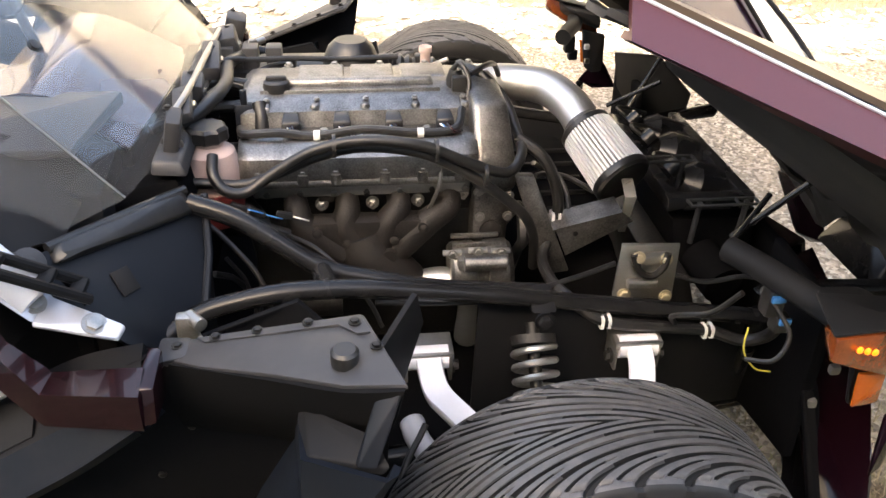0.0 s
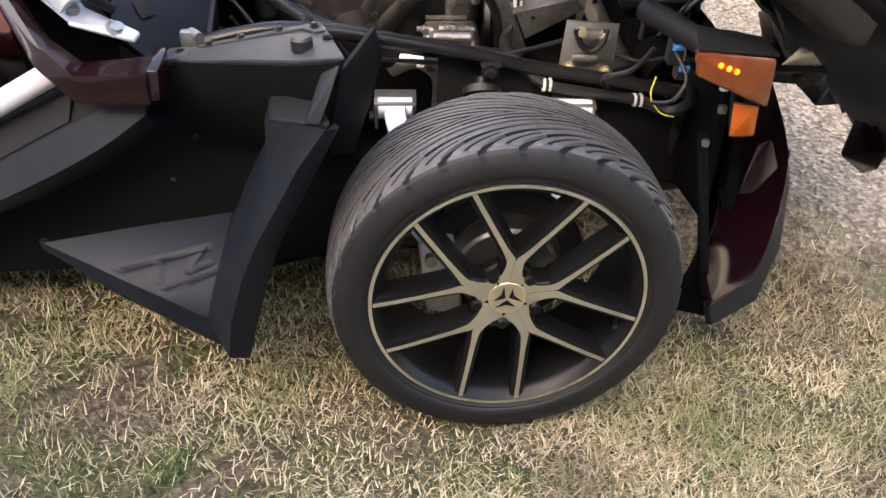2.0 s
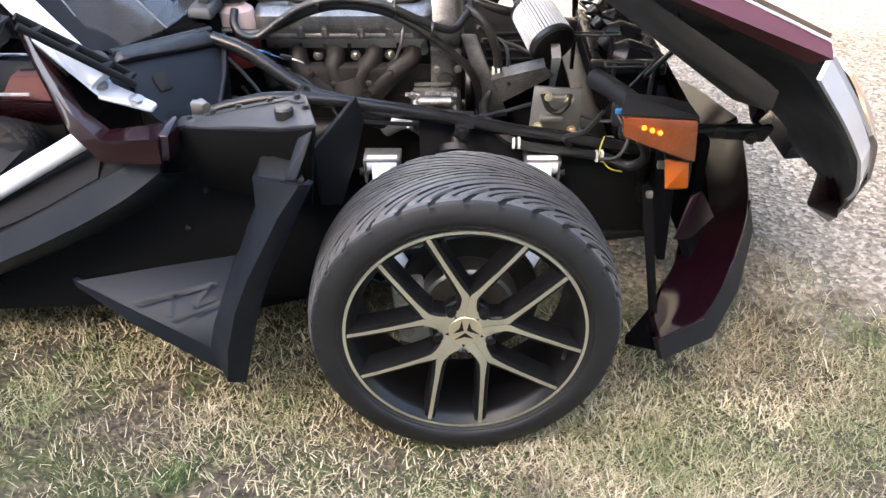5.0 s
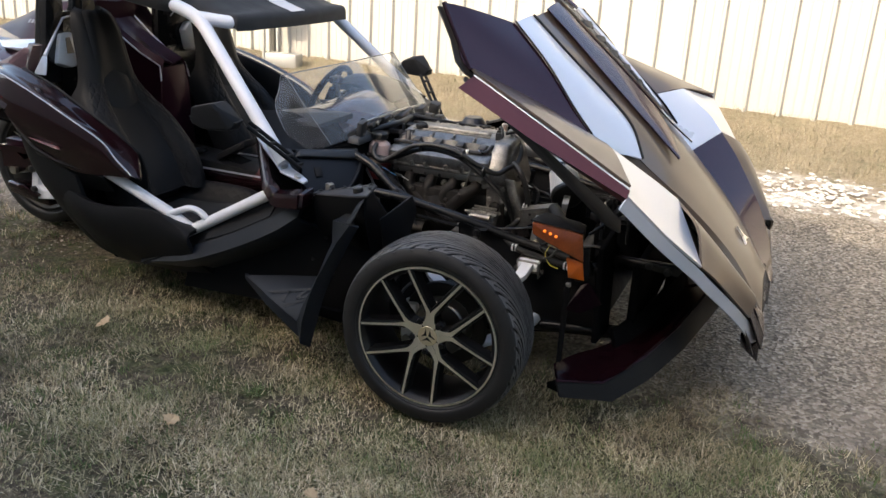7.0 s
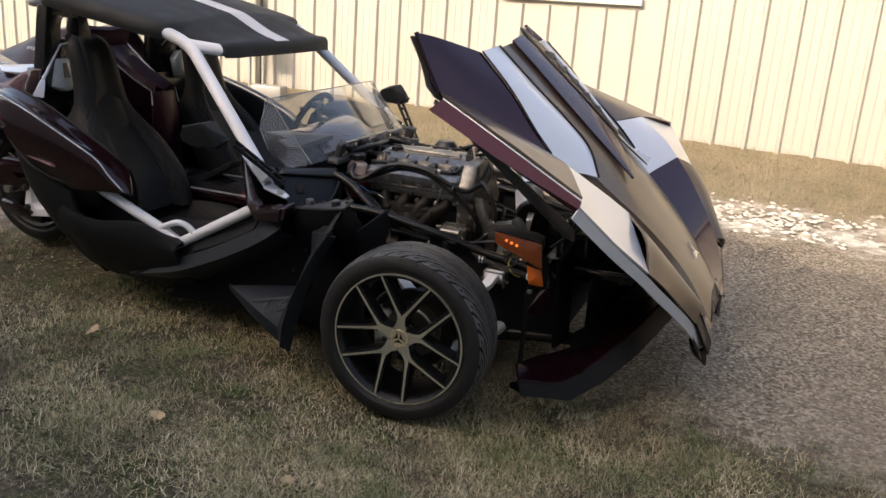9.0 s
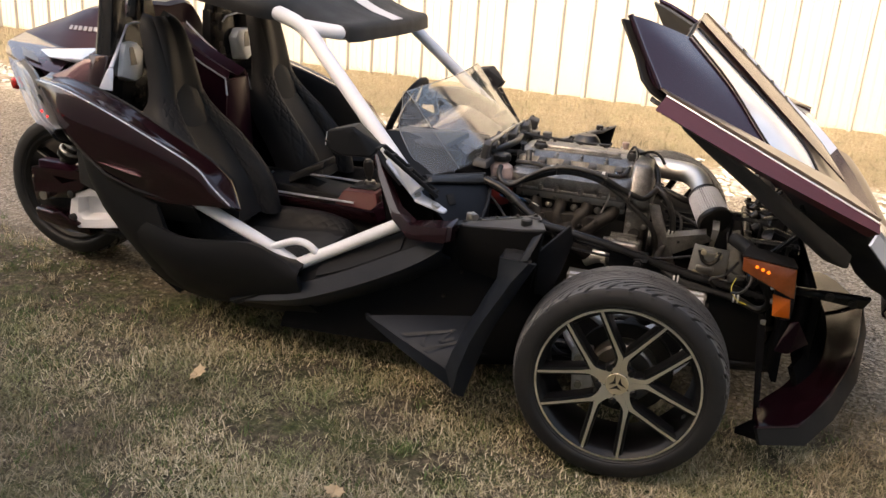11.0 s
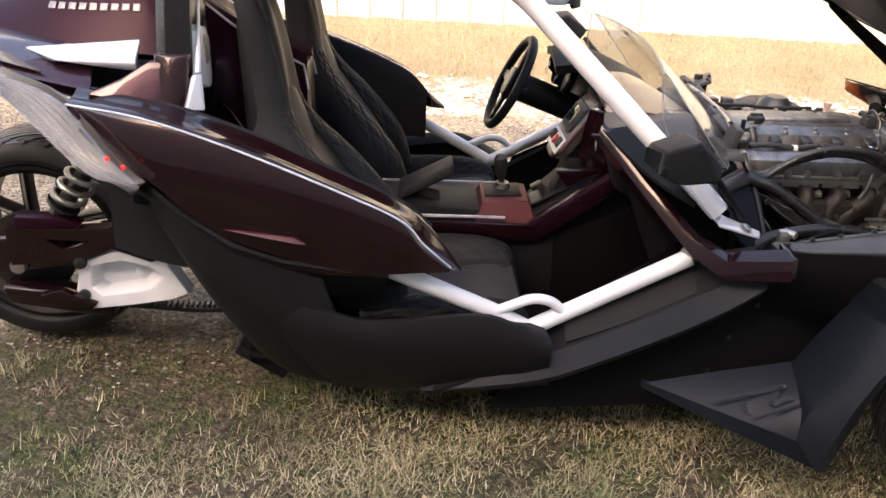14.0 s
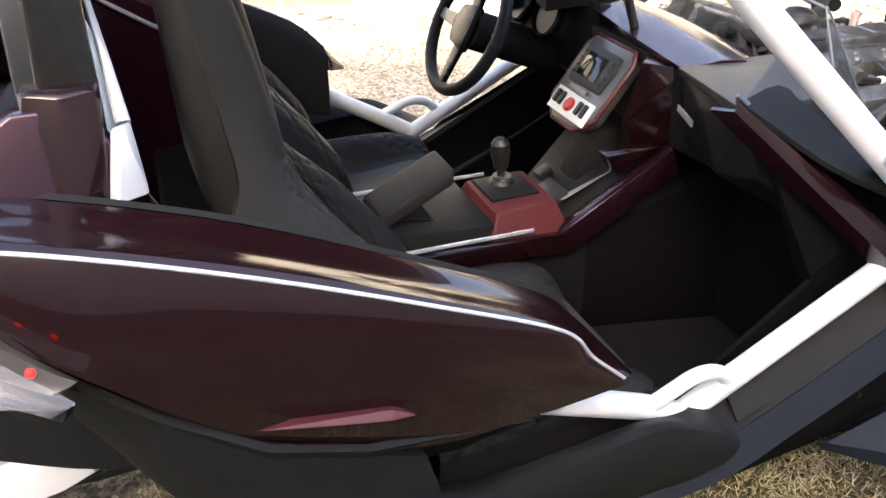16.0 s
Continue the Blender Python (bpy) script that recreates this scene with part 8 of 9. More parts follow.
    part("corner_trim", skin(gside(s, [[(p[0] - 0.01, p[1] - 0.05, p[2] - 0.012) for p in path], path, [tuple(np.add(p, q)) for p, q in zip(path, up)], [tuple(np.add(p, q)) for p, q in zip(path, inn)]]), -0.008 * s, 2, 5, smooth=False), "paint", roadster, "burgundy angular corner trim", sharp=20)
    part("trim_end", hull(side(s, [(-0.625, 0.803, 0.618), (-0.600, 0.800, 0.622), (-0.625, 0.786, 0.672), (-0.600, 0.785, 0.670), (-0.625, 0.73, 0.61), (-0.6, 0.73, 0.61), (-0.62, 0.71, 0.68), (-0.60, 0.71, 0.68)]), 0.004), "paint", roadster)
    # windscreen pillar cover strip
    part("pillar_guard", hull(side(s, [(-0.93, 0.625, 0.885), (-0.90, 0.640, 0.860), (-0.765, 0.620, 0.735), (-0.75, 0.605, 0.742), (-0.93, 0.61, 0.865), (-0.765, 0.60, 0.715)]), 0.005), "hose", roadster)


# ---- windscreen ----
def pane(name, grid, mat, parent, label):
    ob = part(name, skin(grid, 0.005, 5, 5), mat, parent, label, sharp=60)
    ob.visible_shadow = False
    return ob


ws = pane("windscreen", [both([(-0.600, 0, 0.812), (-0.622, 0.25, 0.802), (-0.680, 0.454, 0.779)]), both([(-0.735, 0, 0.935), (-0.750, 0.25, 0.930), (-0.795, 0.458, 0.912)]), both([(-0.850, 0, 1.040), (-0.865, 0.25, 1.038), (-0.894, 0.460, 1.030)])], "glass", roadster, "low clear acrylic windscreen")
part("pane_edge", tube(spline(both([(-0.850, 0, 1.041), (-0.865, 0.25, 1.039), (-0.894, 0.460, 1.031)]), 4), 0.0022, 6), "acryl", ws)
for s in (-1, 1):
    part("pane_edge", tube(spline(side(s, [(-0.682, 0.458, 0.779), (-0.795, 0.462, 0.914), (-0.894, 0.464, 1.033), (-0.897, 0.495, 0.976), (-0.893, 0.526, 0.915), (-0.845, 0.536, 0.830)]), 4), 0.0018, 6), "acryl", ws, "pale polished pane edge")
    pane("side_screen", gside(s, [[(-0.682, 0.460, 0.778), (-0.735, 0.500, 0.766), (-0.789, 0.541, 0.753)], [(-0.795, 0.464, 0.912), (-0.82, 0.500, 0.870), (-0.845, 0.535, 0.830)], [(-0.894, 0.466, 1.032), (-0.896, 0.495, 0.975), (-0.892, 0.525, 0.915)]]), "tint", roadster, "smoke tinted side screen")
    part("screen_screw", bolt((-0.80, s * 0.35, 0.985), (0.6, s * 0.3, 0.7), 0.008, 0.005), "hose", ws)
    # mirrors on stalks
    mr = part("wing_mirror", hull(side(s, [(-1.008, 0.775, 0.900), (-1.000, 0.900, 0.905), (-1.006, 0.780, 0.945), (-0.995, 0.895, 0.962), (-0.975, 0.765, 0.884), (-0.955, 0.890, 0.882), (-0.93, 0.775, 0.974), (-0.915, 0.880, 0.978), (-0.872, 0.780, 0.876), (-0.858, 0.862, 0.882), (-0.842, 0.800, 0.912), (-0.846, 0.838, 0.908)]), 0.007, 2), "black", roadster, "black faceted door mirror on a slotted stalk", sharp=18)
    part("mirror_glass", hull(side(s, [(-1.012, 0.790, 0.905), (-1.006, 0.886, 0.910), (-1.010, 0.792, 0.940), (-1.002, 0.882, 0.953), (-1.004, 0.790, 0.905), (-0.998, 0.886, 0.910), (-1.002, 0.792, 0.940), (-0.994, 0.882, 0.953)])), "mirror", mr)
    part("mirror_seam", hull(side(s, [(-1.007, 0.772, 0.922), (-0.839, 0.798, 0.910), (-0.843, 0.840, 0.906), (-0.999, 0.902, 0.924), (-1.007, 0.772, 0.927), (-0.839, 0.798, 0.915), (-0.843, 0.840, 0.911), (-0.999, 0.902, 0.929)])), "groove", mr)
    # stalk: two rails with cross webs along the pillar
    for d in (0.0, 0.032):
        part("stalk_rail", rod((-0.850 - d * 0.5, s * (0.765 - d), 0.885 + d * 0.3), (-0.700 - d * 0.5, s * (0.650 - d), 0.722 + d * 0.3), 0.008, 10), "black", mr)
    for f in (0.15, 0.45, 0.75, 0.95):
        c = Vector((-0.850, s * 0.749, 0.890)).lerp(Vector((-0.700, s * 0.634, 0.727)), f)
        part("stalk_web", box(c - Vector((0.008, 0, 0)), (0.022, 0.040, 0.010), 0.003), "black", mr)

# ---- dashboard ----
dash = part("dashboard", add(hull([(-0.955, -0.20, 0.845), (-0.70, -0.30, 0.80), (-0.955, 0.16, 0.845), (-0.70, 0.16, 0.80), (-0.93, -0.20, 0.66), (-0.72, -0.30, 0.55), (-0.93, 0.16, 0.66), (-0.72, 0.16, 0.55)], 0.01), hull([(-0.95, 0.14, 0.90), (-0.70, 0.14, 0.82), (-0.95, 0.60, 0.87), (-0.70, 0.60, 0.78), (-0.93, 0.14, 0.68), (-0.72, 0.14, 0.55), (-0.93, 0.60, 0.70), (-0.72, 0.60, 0.55)], 0.012)), "black", roadster, "black and burgundy dashboard with silver centre stack")
part("dash_top", skin([[(-0.965, -0.215, 0.850), (-0.955, 0.0, 0.862), (-0.95, 0.16, 0.880)], [(-0.84, -0.24, 0.865), (-0.83, 0.0, 0.885), (-0.83, 0.16, 0.89)], [(-0.70, -0.32, 0.80), (-0.66, 0.0, 0.82), (-0.68, 0.16, 0.815)]], 0.01, 3, 3), "plum", dash, "plum painted dash top", sharp=25)
part("gauge_hood", skin([[(-1.06, 0.20, 0.895), (-1.055, 0.36, 0.925), (-1.04, 0.54, 0.895)], [(-0.93, 0.18, 0.905), (-0.93, 0.36, 0.93), (-0.93, 0.55, 0.895)], [(-0.75, 0.17, 0.84), (-0.74, 0.36, 0.85), (-0.75, 0.56, 0.82)]], 0.03, 3, 3), "black", dash, "black gauge hood")
for y in (0.29, 0.44):
    g = part("gauge", lathe([(0.055, 0), (0.058, 0.02), (0.052, 0.026), (0.050, 0.012), (0.004, 0.012)], across((-0.92, 0, 0.38), (-0.985, y, 0.825)), 32), "gloss", dash, "round instrument")
    part("gauge_face", lathe([(0.046, 0.0), (0.046, 0.002)], across((-0.92, 0, 0.38), (-0.998, y, 0.831)), 28), "greyp", g)
# centre stack: silver plate, screen, buttons
stack = bmesh.new()
add(stack, prism([(-0.092, -0.070, 0), (-0.080, -0.085, 0), (-0.045, -0.112, 0), (0.045, -0.112, 0), (0.080, -0.085, 0), (0.092, -0.070, 0), (0.092, 0.075, 0), (0.075, 0.100, 0), (-0.075, 0.100, 0), (-0.092, 0.075, 0)], (0, 0, -0.035), 0.005))
# orient: local x to the car's right, local y up the slope
face = Matrix.Translation((-1.020, 0.040, 0.748)) @ Matrix(((0, 0.57, -0.82, 0), (-1, 0, 0, 0), (0, 0.82, 0.57, 0), (0, 0, 0, 1)))
stack.transform(face)
panel = part("control_panel", stack, "dashsilver", dash, "satin grey control panel with a bright switch plate")
rim = [(-0.094, -0.070), (-0.081, -0.087), (-0.045, -0.115), (0.045, -0.115), (0.081, -0.087), (0.094, -0.070), (0.094, 0.076), (0.076, 0.103), (-0.076, 0.103), (-0.094, 0.076), (-0.094, -0.070)]
part("panel_rim", tube([face @ Vector((x, y, -0.008)) for x, y in rim], 0.006, 8), "rose", panel, "rose painted panel edge")


def on_stack(name, c, size, mat, bev=0.003, label=""):
    b = box(c, size, bev)
    b.transform(face)
    return part(name, b, mat, dash, label)


on_stack("screen_bezel", (0, 0.030, 0.004), (0.132, 0.098, 0.014), "greyp", 0.008)
on_stack("screen", (-0.004, 0.030, 0.012), (0.078, 0.060, 0.003), "screen", 0.001, "dark display")
for k in range(4):
    on_stack("screen_button", (0.053, 0.056 - 0.018 * k, 0.012), (0.014, 0.010, 0.004), "hose", 0.002)
    on_stack("screen_button", (-0.056, 0.056 - 0.018 * k, 0.012), (0.010, 0.008, 0.004), "hose", 0.002)
on_stack("label_bar", (0, -0.030, 0.012), (0.070, 0.010, 0.002), "lettering", 0.0005)
for x in (-0.062, -0.041, 0.034, 0.056):
    on_stack("switch", (x, -0.066, 0.004), (0.015, 0.034, 0.012), "hose", 0.004)
on_stack("switch_plate", (0, -0.070, 0.001), (0.158, 0.058, 0.005), "insert", 0.0015, "bright satin switch plate")
b = lathe([(0.017, 0), (0.017, 0.008), (0.012, 0.012)], Matrix.Translation((-0.004, -0.070, 0)), 24)
b.transform(face)
part("start_button", b, "redbtn", dash, "red start button")
part("control_flank", hull([(-1.02, -0.105, 0.70), (-1.0, -0.12, 0.84), (-0.93, -0.19, 0.84), (-0.90, -0.19, 0.66), (-0.98, -0.10, 0.62), (-0.90, -0.05, 0.62), (-0.92, -0.05, 0.84)], 0.004), "paint", dash, "burgundy faceted stack side")
part("stack_neck", hull([(-1.03, -0.045, 0.66), (-1.03, 0.045, 0.66), (-0.98, -0.05, 0.66), (-0.98, 0.05, 0.66), (-1.08, -0.035, 0.52), (-1.08, 0.035, 0.52), (-0.98, -0.05, 0.50), (-0.98, 0.05, 0.50)], 0.006), "groove", dash)
part("phone_mount", add(rod((-0.93, 0.02, 0.87), (-0.95, 0.03, 0.93), 0.010), add(box((-0.965, 0.035, 0.945), (0.02, 0.06, 0.03), 0.006), lathe([(0.022, 0), (0.024, 0.02), (0.016, 0.035)], across((-0.9, 0.2, 0.3), (-0.97, 0.09, 0.93)), 20))), "hose", roadster, "black ball-joint mount on the dash")
# glove side
gl = part("glove_panel", hull([(-0.965, -0.205, 0.848), (-1.005, -0.33, 0.815), (-0.93, -0.215, 0.70), (-0.96, -0.36, 0.68), (-0.72, -0.30, 0.80), (-0.72, -0.45, 0.78), (-0.72, -0.30, 0.55), (-0.72, -0.48, 0.55), (-1.01, -0.45, 0.835), (-0.96, -0.47, 0.72)], 0.006), "black", dash, "black glove compartment face")
part("glove_lid", hull([(-0.975, -0.205, 0.855), (-1.03, -0.455, 0.865), (-0.965, -0.20, 0.835), (-1.022, -0.455, 0.84), (-0.76, -0.42, 0.845), (-0.72, -0.22, 0.865), (-0.76, -0.42, 0.83), (-0.72, -0.22, 0.84)], 0.004), "greyp", dash, "grey dash shoulder")
part("badge_bar", hull([(-1.0, -0.262, 0.797), (-1.0, -0.262, 0.785), (-1.012, -0.325, 0.787), (-1.012, -0.325, 0.775), (-1.004, -0.262, 0.797), (-1.004, -0.262, 0.785), (-1.016, -0.325, 0.787), (-1.016, -0.325, 0.775)]), "lettering", dash)
part("kick_panel", hull([(-1.09, -0.17, 0.655), (-0.965, -0.185, 0.668), (-1.05, -0.165, 0.60), (-1.09, -0.13, 0.655), (-0.96, -0.14, 0.66), (-1.05, -0.12, 0.60)], 0.002), "paint", dash)
part("dash_shoulder", skin([[(-1.035, -0.455, 0.868), (-0.93, -0.585, 0.79), (-0.83, -0.665, 0.745)], [(-0.90, -0.40, 0.865), (-0.85, -0.50, 0.815), (-0.80, -0.595, 0.765)], [(-0.76, -0.36, 0.80), (-0.755, -0.44, 0.765), (-0.77, -0.53, 0.745)]], 0.01, 3, 3), "black", dash, "black dash shoulder")
part("dash_shoulder", skin([[(-1.035, 0.455, 0.868), (-0.93, 0.585, 0.79), (-0.83, 0.665, 0.745)], [(-0.90, 0.40, 0.865), (-0.85, 0.50, 0.815), (-0.80, 0.595, 0.765)], [(-0.76, 0.36, 0.80), (-0.755, 0.44, 0.765), (-0.77, 0.53, 0.745)]], -0.01, 3, 3), "black", dash)
part("footwell_side", prism([(-1.30, -0.62, 0.14), (-0.72, -0.62, 0.14), (-0.72, -0.62, 0.72), (-0.98, -0.50, 0.78), (-0.90, -0.60, 0.56), (-1.22, -0.63, 0.36)], (0, 0.01, 0)), "foam", roadster, "black carpeted footwell side")
# steering wheel
SW = across((-0.90, 0.0, 0.42), (-1.188, 0.362, 0.797))
sw = part("steering_wheel", tube([SW @ Vector((0.163 * math.cos(a), 0.163 * math.sin(a), 0)) for a in (2 * math.pi * k / 40 for k in range(41))], 0.016, 12), "leather", roadster, "black three-spoke steering wheel")
bb = hull([(x, y, z) for x, y in ((-0.05, -0.045), (0.05, -0.045), (0.06, 0.03), (-0.06, 0.03), (0, -0.07)) for z in (-0.015, 0.012)], 0.008)
bb.transform(SW @ pose(0, 0, 0, 0, 0, -90))
part("wheel_hub", bb, "gloss", sw)
for a0, wd in ((90, 0.020), (-90, 0.020), (180, 0.022)):
    a = radians(a0)
    sp = hull([(0.03 * math.cos(a) - k * wd * math.sin(a), 0.03 * math.sin(a) + k * wd * math.cos(a), z) for k in (-1, 1) for z in (-0.012, 0.004)] + [(0.158 * math.cos(a) - k * wd * 0.6 * math.sin(a), 0.158 * math.sin(a) + k * wd * 0.6 * math.cos(a), z) for k in (-1, 1) for z in (-0.006, 0.006)], 0.003)
    sp.transform(SW)
    part("wheel_spoke", sp, "dashsilver" if a0 == 180 else "gloss", sw)
part("steering_column", rod(SW @ Vector((0, 0, -0.01)), (-0.93, 0.365, 0.70), 0.05, 20), "black", roadster)
part("column_stalk", rod((-1.13, 0.33, 0.78), (-1.16, 0.22, 0.80), 0.008, 10), "hose", roadster)

# ---- centre console ----
con = part("console", hull([(-1.86, -0.115, 0.20), (-1.05, -0.115, 0.20), (-1.86, 0.115, 0.20), (-1.05, 0.115, 0.20), (-1.86, -0.10, 0.53), (-1.06, -0.10, 0.475), (-1.86, 0.10, 0.53), (-1.06, 0.10, 0.475)], 0.012), "black", roadster, "black centre console with burgundy flanks")
part("console_rail", hull([(-1.80, -0.135, 0.475), (-1.10, -0.135, 0.455), (-1.80, -0.105, 0.475), (-1.10, -0.105, 0.455), (-1.80, -0.130, 0.435), (-1.12, -0.130, 0.395), (-1.80, -0.105, 0.435), (-1.12, -0.105, 0.395)], 0.006), "paint", con, "burgundy console flank")
part("console_rail", hull([(-1.80, 0.135, 0.475), (-1.10, 0.135, 0.455), (-1.80, 0.105, 0.475), (-1.10, 0.105, 0.455), (-1.80, 0.130, 0.435), (-1.12, 0.130, 0.395), (-1.80, 0.105, 0.435), (-1.12, 0.105, 0.395)], 0.006), "paint", con, "burgundy console flank")
part("shift_surround", hull([(-1.33, -0.125, 0.450), (-1.12, -0.125, 0.440), (-1.33, 0.11, 0.450), (-1.12, 0.11, 0.440), (-1.300, -0.085, 0.515), (-1.15, -0.080, 0.520), (-1.300, 0.085, 0.515), (-1.15, 0.085, 0.520)], 0.005), "wine", con, "burgundy faceted gear lever surround", sharp=15)
part("shift_plate", hull([(-1.29, -0.04, 0.512), (-1.17, -0.04, 0.516), (-1.29, 0.075, 0.512), (-1.17, 0.075, 0.516), (-1.29, -0.04, 0.521), (-1.17, -0.04, 0.525), (-1.29, 0.075, 0.521), (-1.17, 0.075, 0.525)], 0.002), "black", con)
part("kick_side", hull([(-1.16, -0.13, 0.455), (-1.12, -0.13, 0.40), (-0.93, -0.19, 0.66), (-0.90, -0.19, 0.60), (-1.16, -0.10, 0.455), (-1.12, -0.10, 0.40), (-0.93, -0.15, 0.66), (-0.90, -0.15, 0.60)], 0.004), "plum", con, "plum kick panel")
part("console_ramp", hull([(-1.16, -0.10, 0.46), (-1.16, 0.10, 0.46), (-0.95, -0.15, 0.64), (-0.95, 0.15, 0.64), (-1.10, -0.10, 0.40), (-1.10, 0.10, 0.40), (-0.80, -0.15, 0.50), (-0.80, 0.15, 0.50)], 0.006), "groove", con)
part("window_switch", add(box((-1.125, -0.02, 0.505), (0.05, 0.09, 0.02), 0.006, pose(0, 0, 0, 0, -30, 0)), box((-1.11, 0.05, 0.525), (0.04, 0.03, 0.02), 0.004, pose(0, 0, 0, 0, -30, 0))), "hose", con)
sl = part("gear_lever", add(lathe([(0.010, 0), (0.010, 0.04), (0.017, 0.05), (0.023, 0.085), (0.021, 0.110), (0.012, 0.122)], Matrix.Translation((-1.228, 0.040, 0.512)) @ pose(0, 0, 0, 0, -6, 0), 20), lathe([(0.034, 0), (0.03, 0.012), (0.018, 0.022)], Matrix.Translation((-1.228, 0.040, 0.512)), 20)), "hose", roadster, "black gear lever knob on a silver ring")
part("lever_ring", lathe([(0.022, 0), (0.024, 0.004), (0.022, 0.010)], Matrix.Translation((-1.228, 0.040, 0.529)), 24), "dashsilver", sl)
part("armrest_base", hull([(-1.428, -0.05, 0.50), (-1.428, 0.04, 0.50), (-1.571, -0.05, 0.52), (-1.571, 0.04, 0.52), (-1.521, -0.05, 0.512), (-1.521, 0.04, 0.512)], 0.008), "carpet", con)
part("armrest", hull([(-1.398, -0.065, 0.629), (-1.398, -0.072, 0.593), (-1.398, 0.050, 0.629), (-1.398, 0.055, 0.593), (-1.571, -0.065, 0.538), (-1.571, -0.072, 0.502), (-1.571, 0.050, 0.538), (-1.571, 0.055, 0.502)], 0.010, 3), "leather", con, "black padded armrest, raised at its front")
part("cup_ring", lathe([(0.040, 0), (0.042, 0.006), (0.036, 0.008), (0.034, -0.002)], Matrix.Translation((-1.70, -0.03, 0.530)), 28), "gloss", con)
for y, z in ((-0.132, 0.482), (0.132, 0.500)):
    part("console_trim", box((-1.43, y, z), (0.40, 0.006, 0.009), 0.002), "silver", con, "thin bright console trim")
part("kick_trim", hull([(-1.012, -0.110, 0.594), (-1.138, -0.030, 0.484), (-1.125, -0.085, 0.520), (-1.010, -0.100, 0.588), (-1.134, -0.020, 0.478), (-1.120, -0.075, 0.512)]), "silver", con, "pale faceted trim by the gear lever")
# tail lettering shown as bars, laid on the cowl's flank
from mathutils.bvhtree import BVHTree
flank = BVHTree.FromPolygons([v.co for v in th.data.vertices], [tuple(p.vertices) for p in th.data.polygons])
for k in range(9):
    x = -2.50 + k * 0.029
    co, nrm, _, _ = flank.ray_cast(Vector((x, -0.8, 1.105 + 0.006 * k / 8)), Vector((0, 1, 0)))
    if co:
        part("lettering_bar", box((0, 0, 0.001), (0.020, 0.020, 0.003), 0.0008, Matrix.Translation(co) @ nrm.to_track_quat("Z", "Y").to_matrix().to_4x4()), "lettering", th)


# ---- fallen leaves ----
M["leaf"] = pbr("dry brown leaf", (0.50, 0.37, 0.22), (0.36, 0.24, 0.13), 0.7, 0.0, 40, 200, 0.3)


def fallen_leaf(x, y, size, turn):
    out = [(0, -0.55), (0.10, -0.40), (0.26, -0.36), (0.24, -0.18), (0.38, -0.02), (0.27, 0.10), (0.30, 0.30), (0.13, 0.34), (0.03, 0.56), (-0.10, 0.36), (-0.24, 0.34), (-0.22, 0.14), (-0.36, 0.02), (-0.25, -0.16), (-0.28, -0.34), (-0.08, -0.40)]
    pts = [(px * size, py * size, 0.18 * size * math.sin(3 * px + 1) + 0.12 * size * py * py) for px, py in out]
    bm = bmesh.new()
    c = bm.verts.new((0, 0, -0.01 * size))
    c2 = bm.verts.new((0, 0, -0.01 * size - 0.001))
    a = [bm.verts.new(p) for p in pts]
    b = [bm.verts.new((p[0], p[1], p[2] - 0.001)) for p in pts]
    n = len(pts)
    for k in range(n):
        bm.faces.new((c, a[k], a[(k + 1) % n]))
        bm.faces.new((c2, b[(k + 1) % n], b[k]))
        bm.faces.new((a[k], b[k], b[(k + 1) % n], a[(k + 1) % n]))
    ob = part("fallen_leaf", bm, "leaf", None, "curled dry brown leaf lying on the grass")
    ob.matrix_basis = pose(x, y, ground_z(x, y) + 0.022, 8, -6, turn)
    return tagged(ob, category="leaf", group="fallen leaves on the lawn")


for x, y, size, turn in ((-1.466, -0.97, 0.085, 20), (-0.72, -1.42, 0.06, 100), (-0.10, -1.55, 0.06, 200), (-2.0, -1.75, 0.055, 40), (0.55, -1.75, 0.05, 310)):
    fallen_leaf(x, y, size, turn)

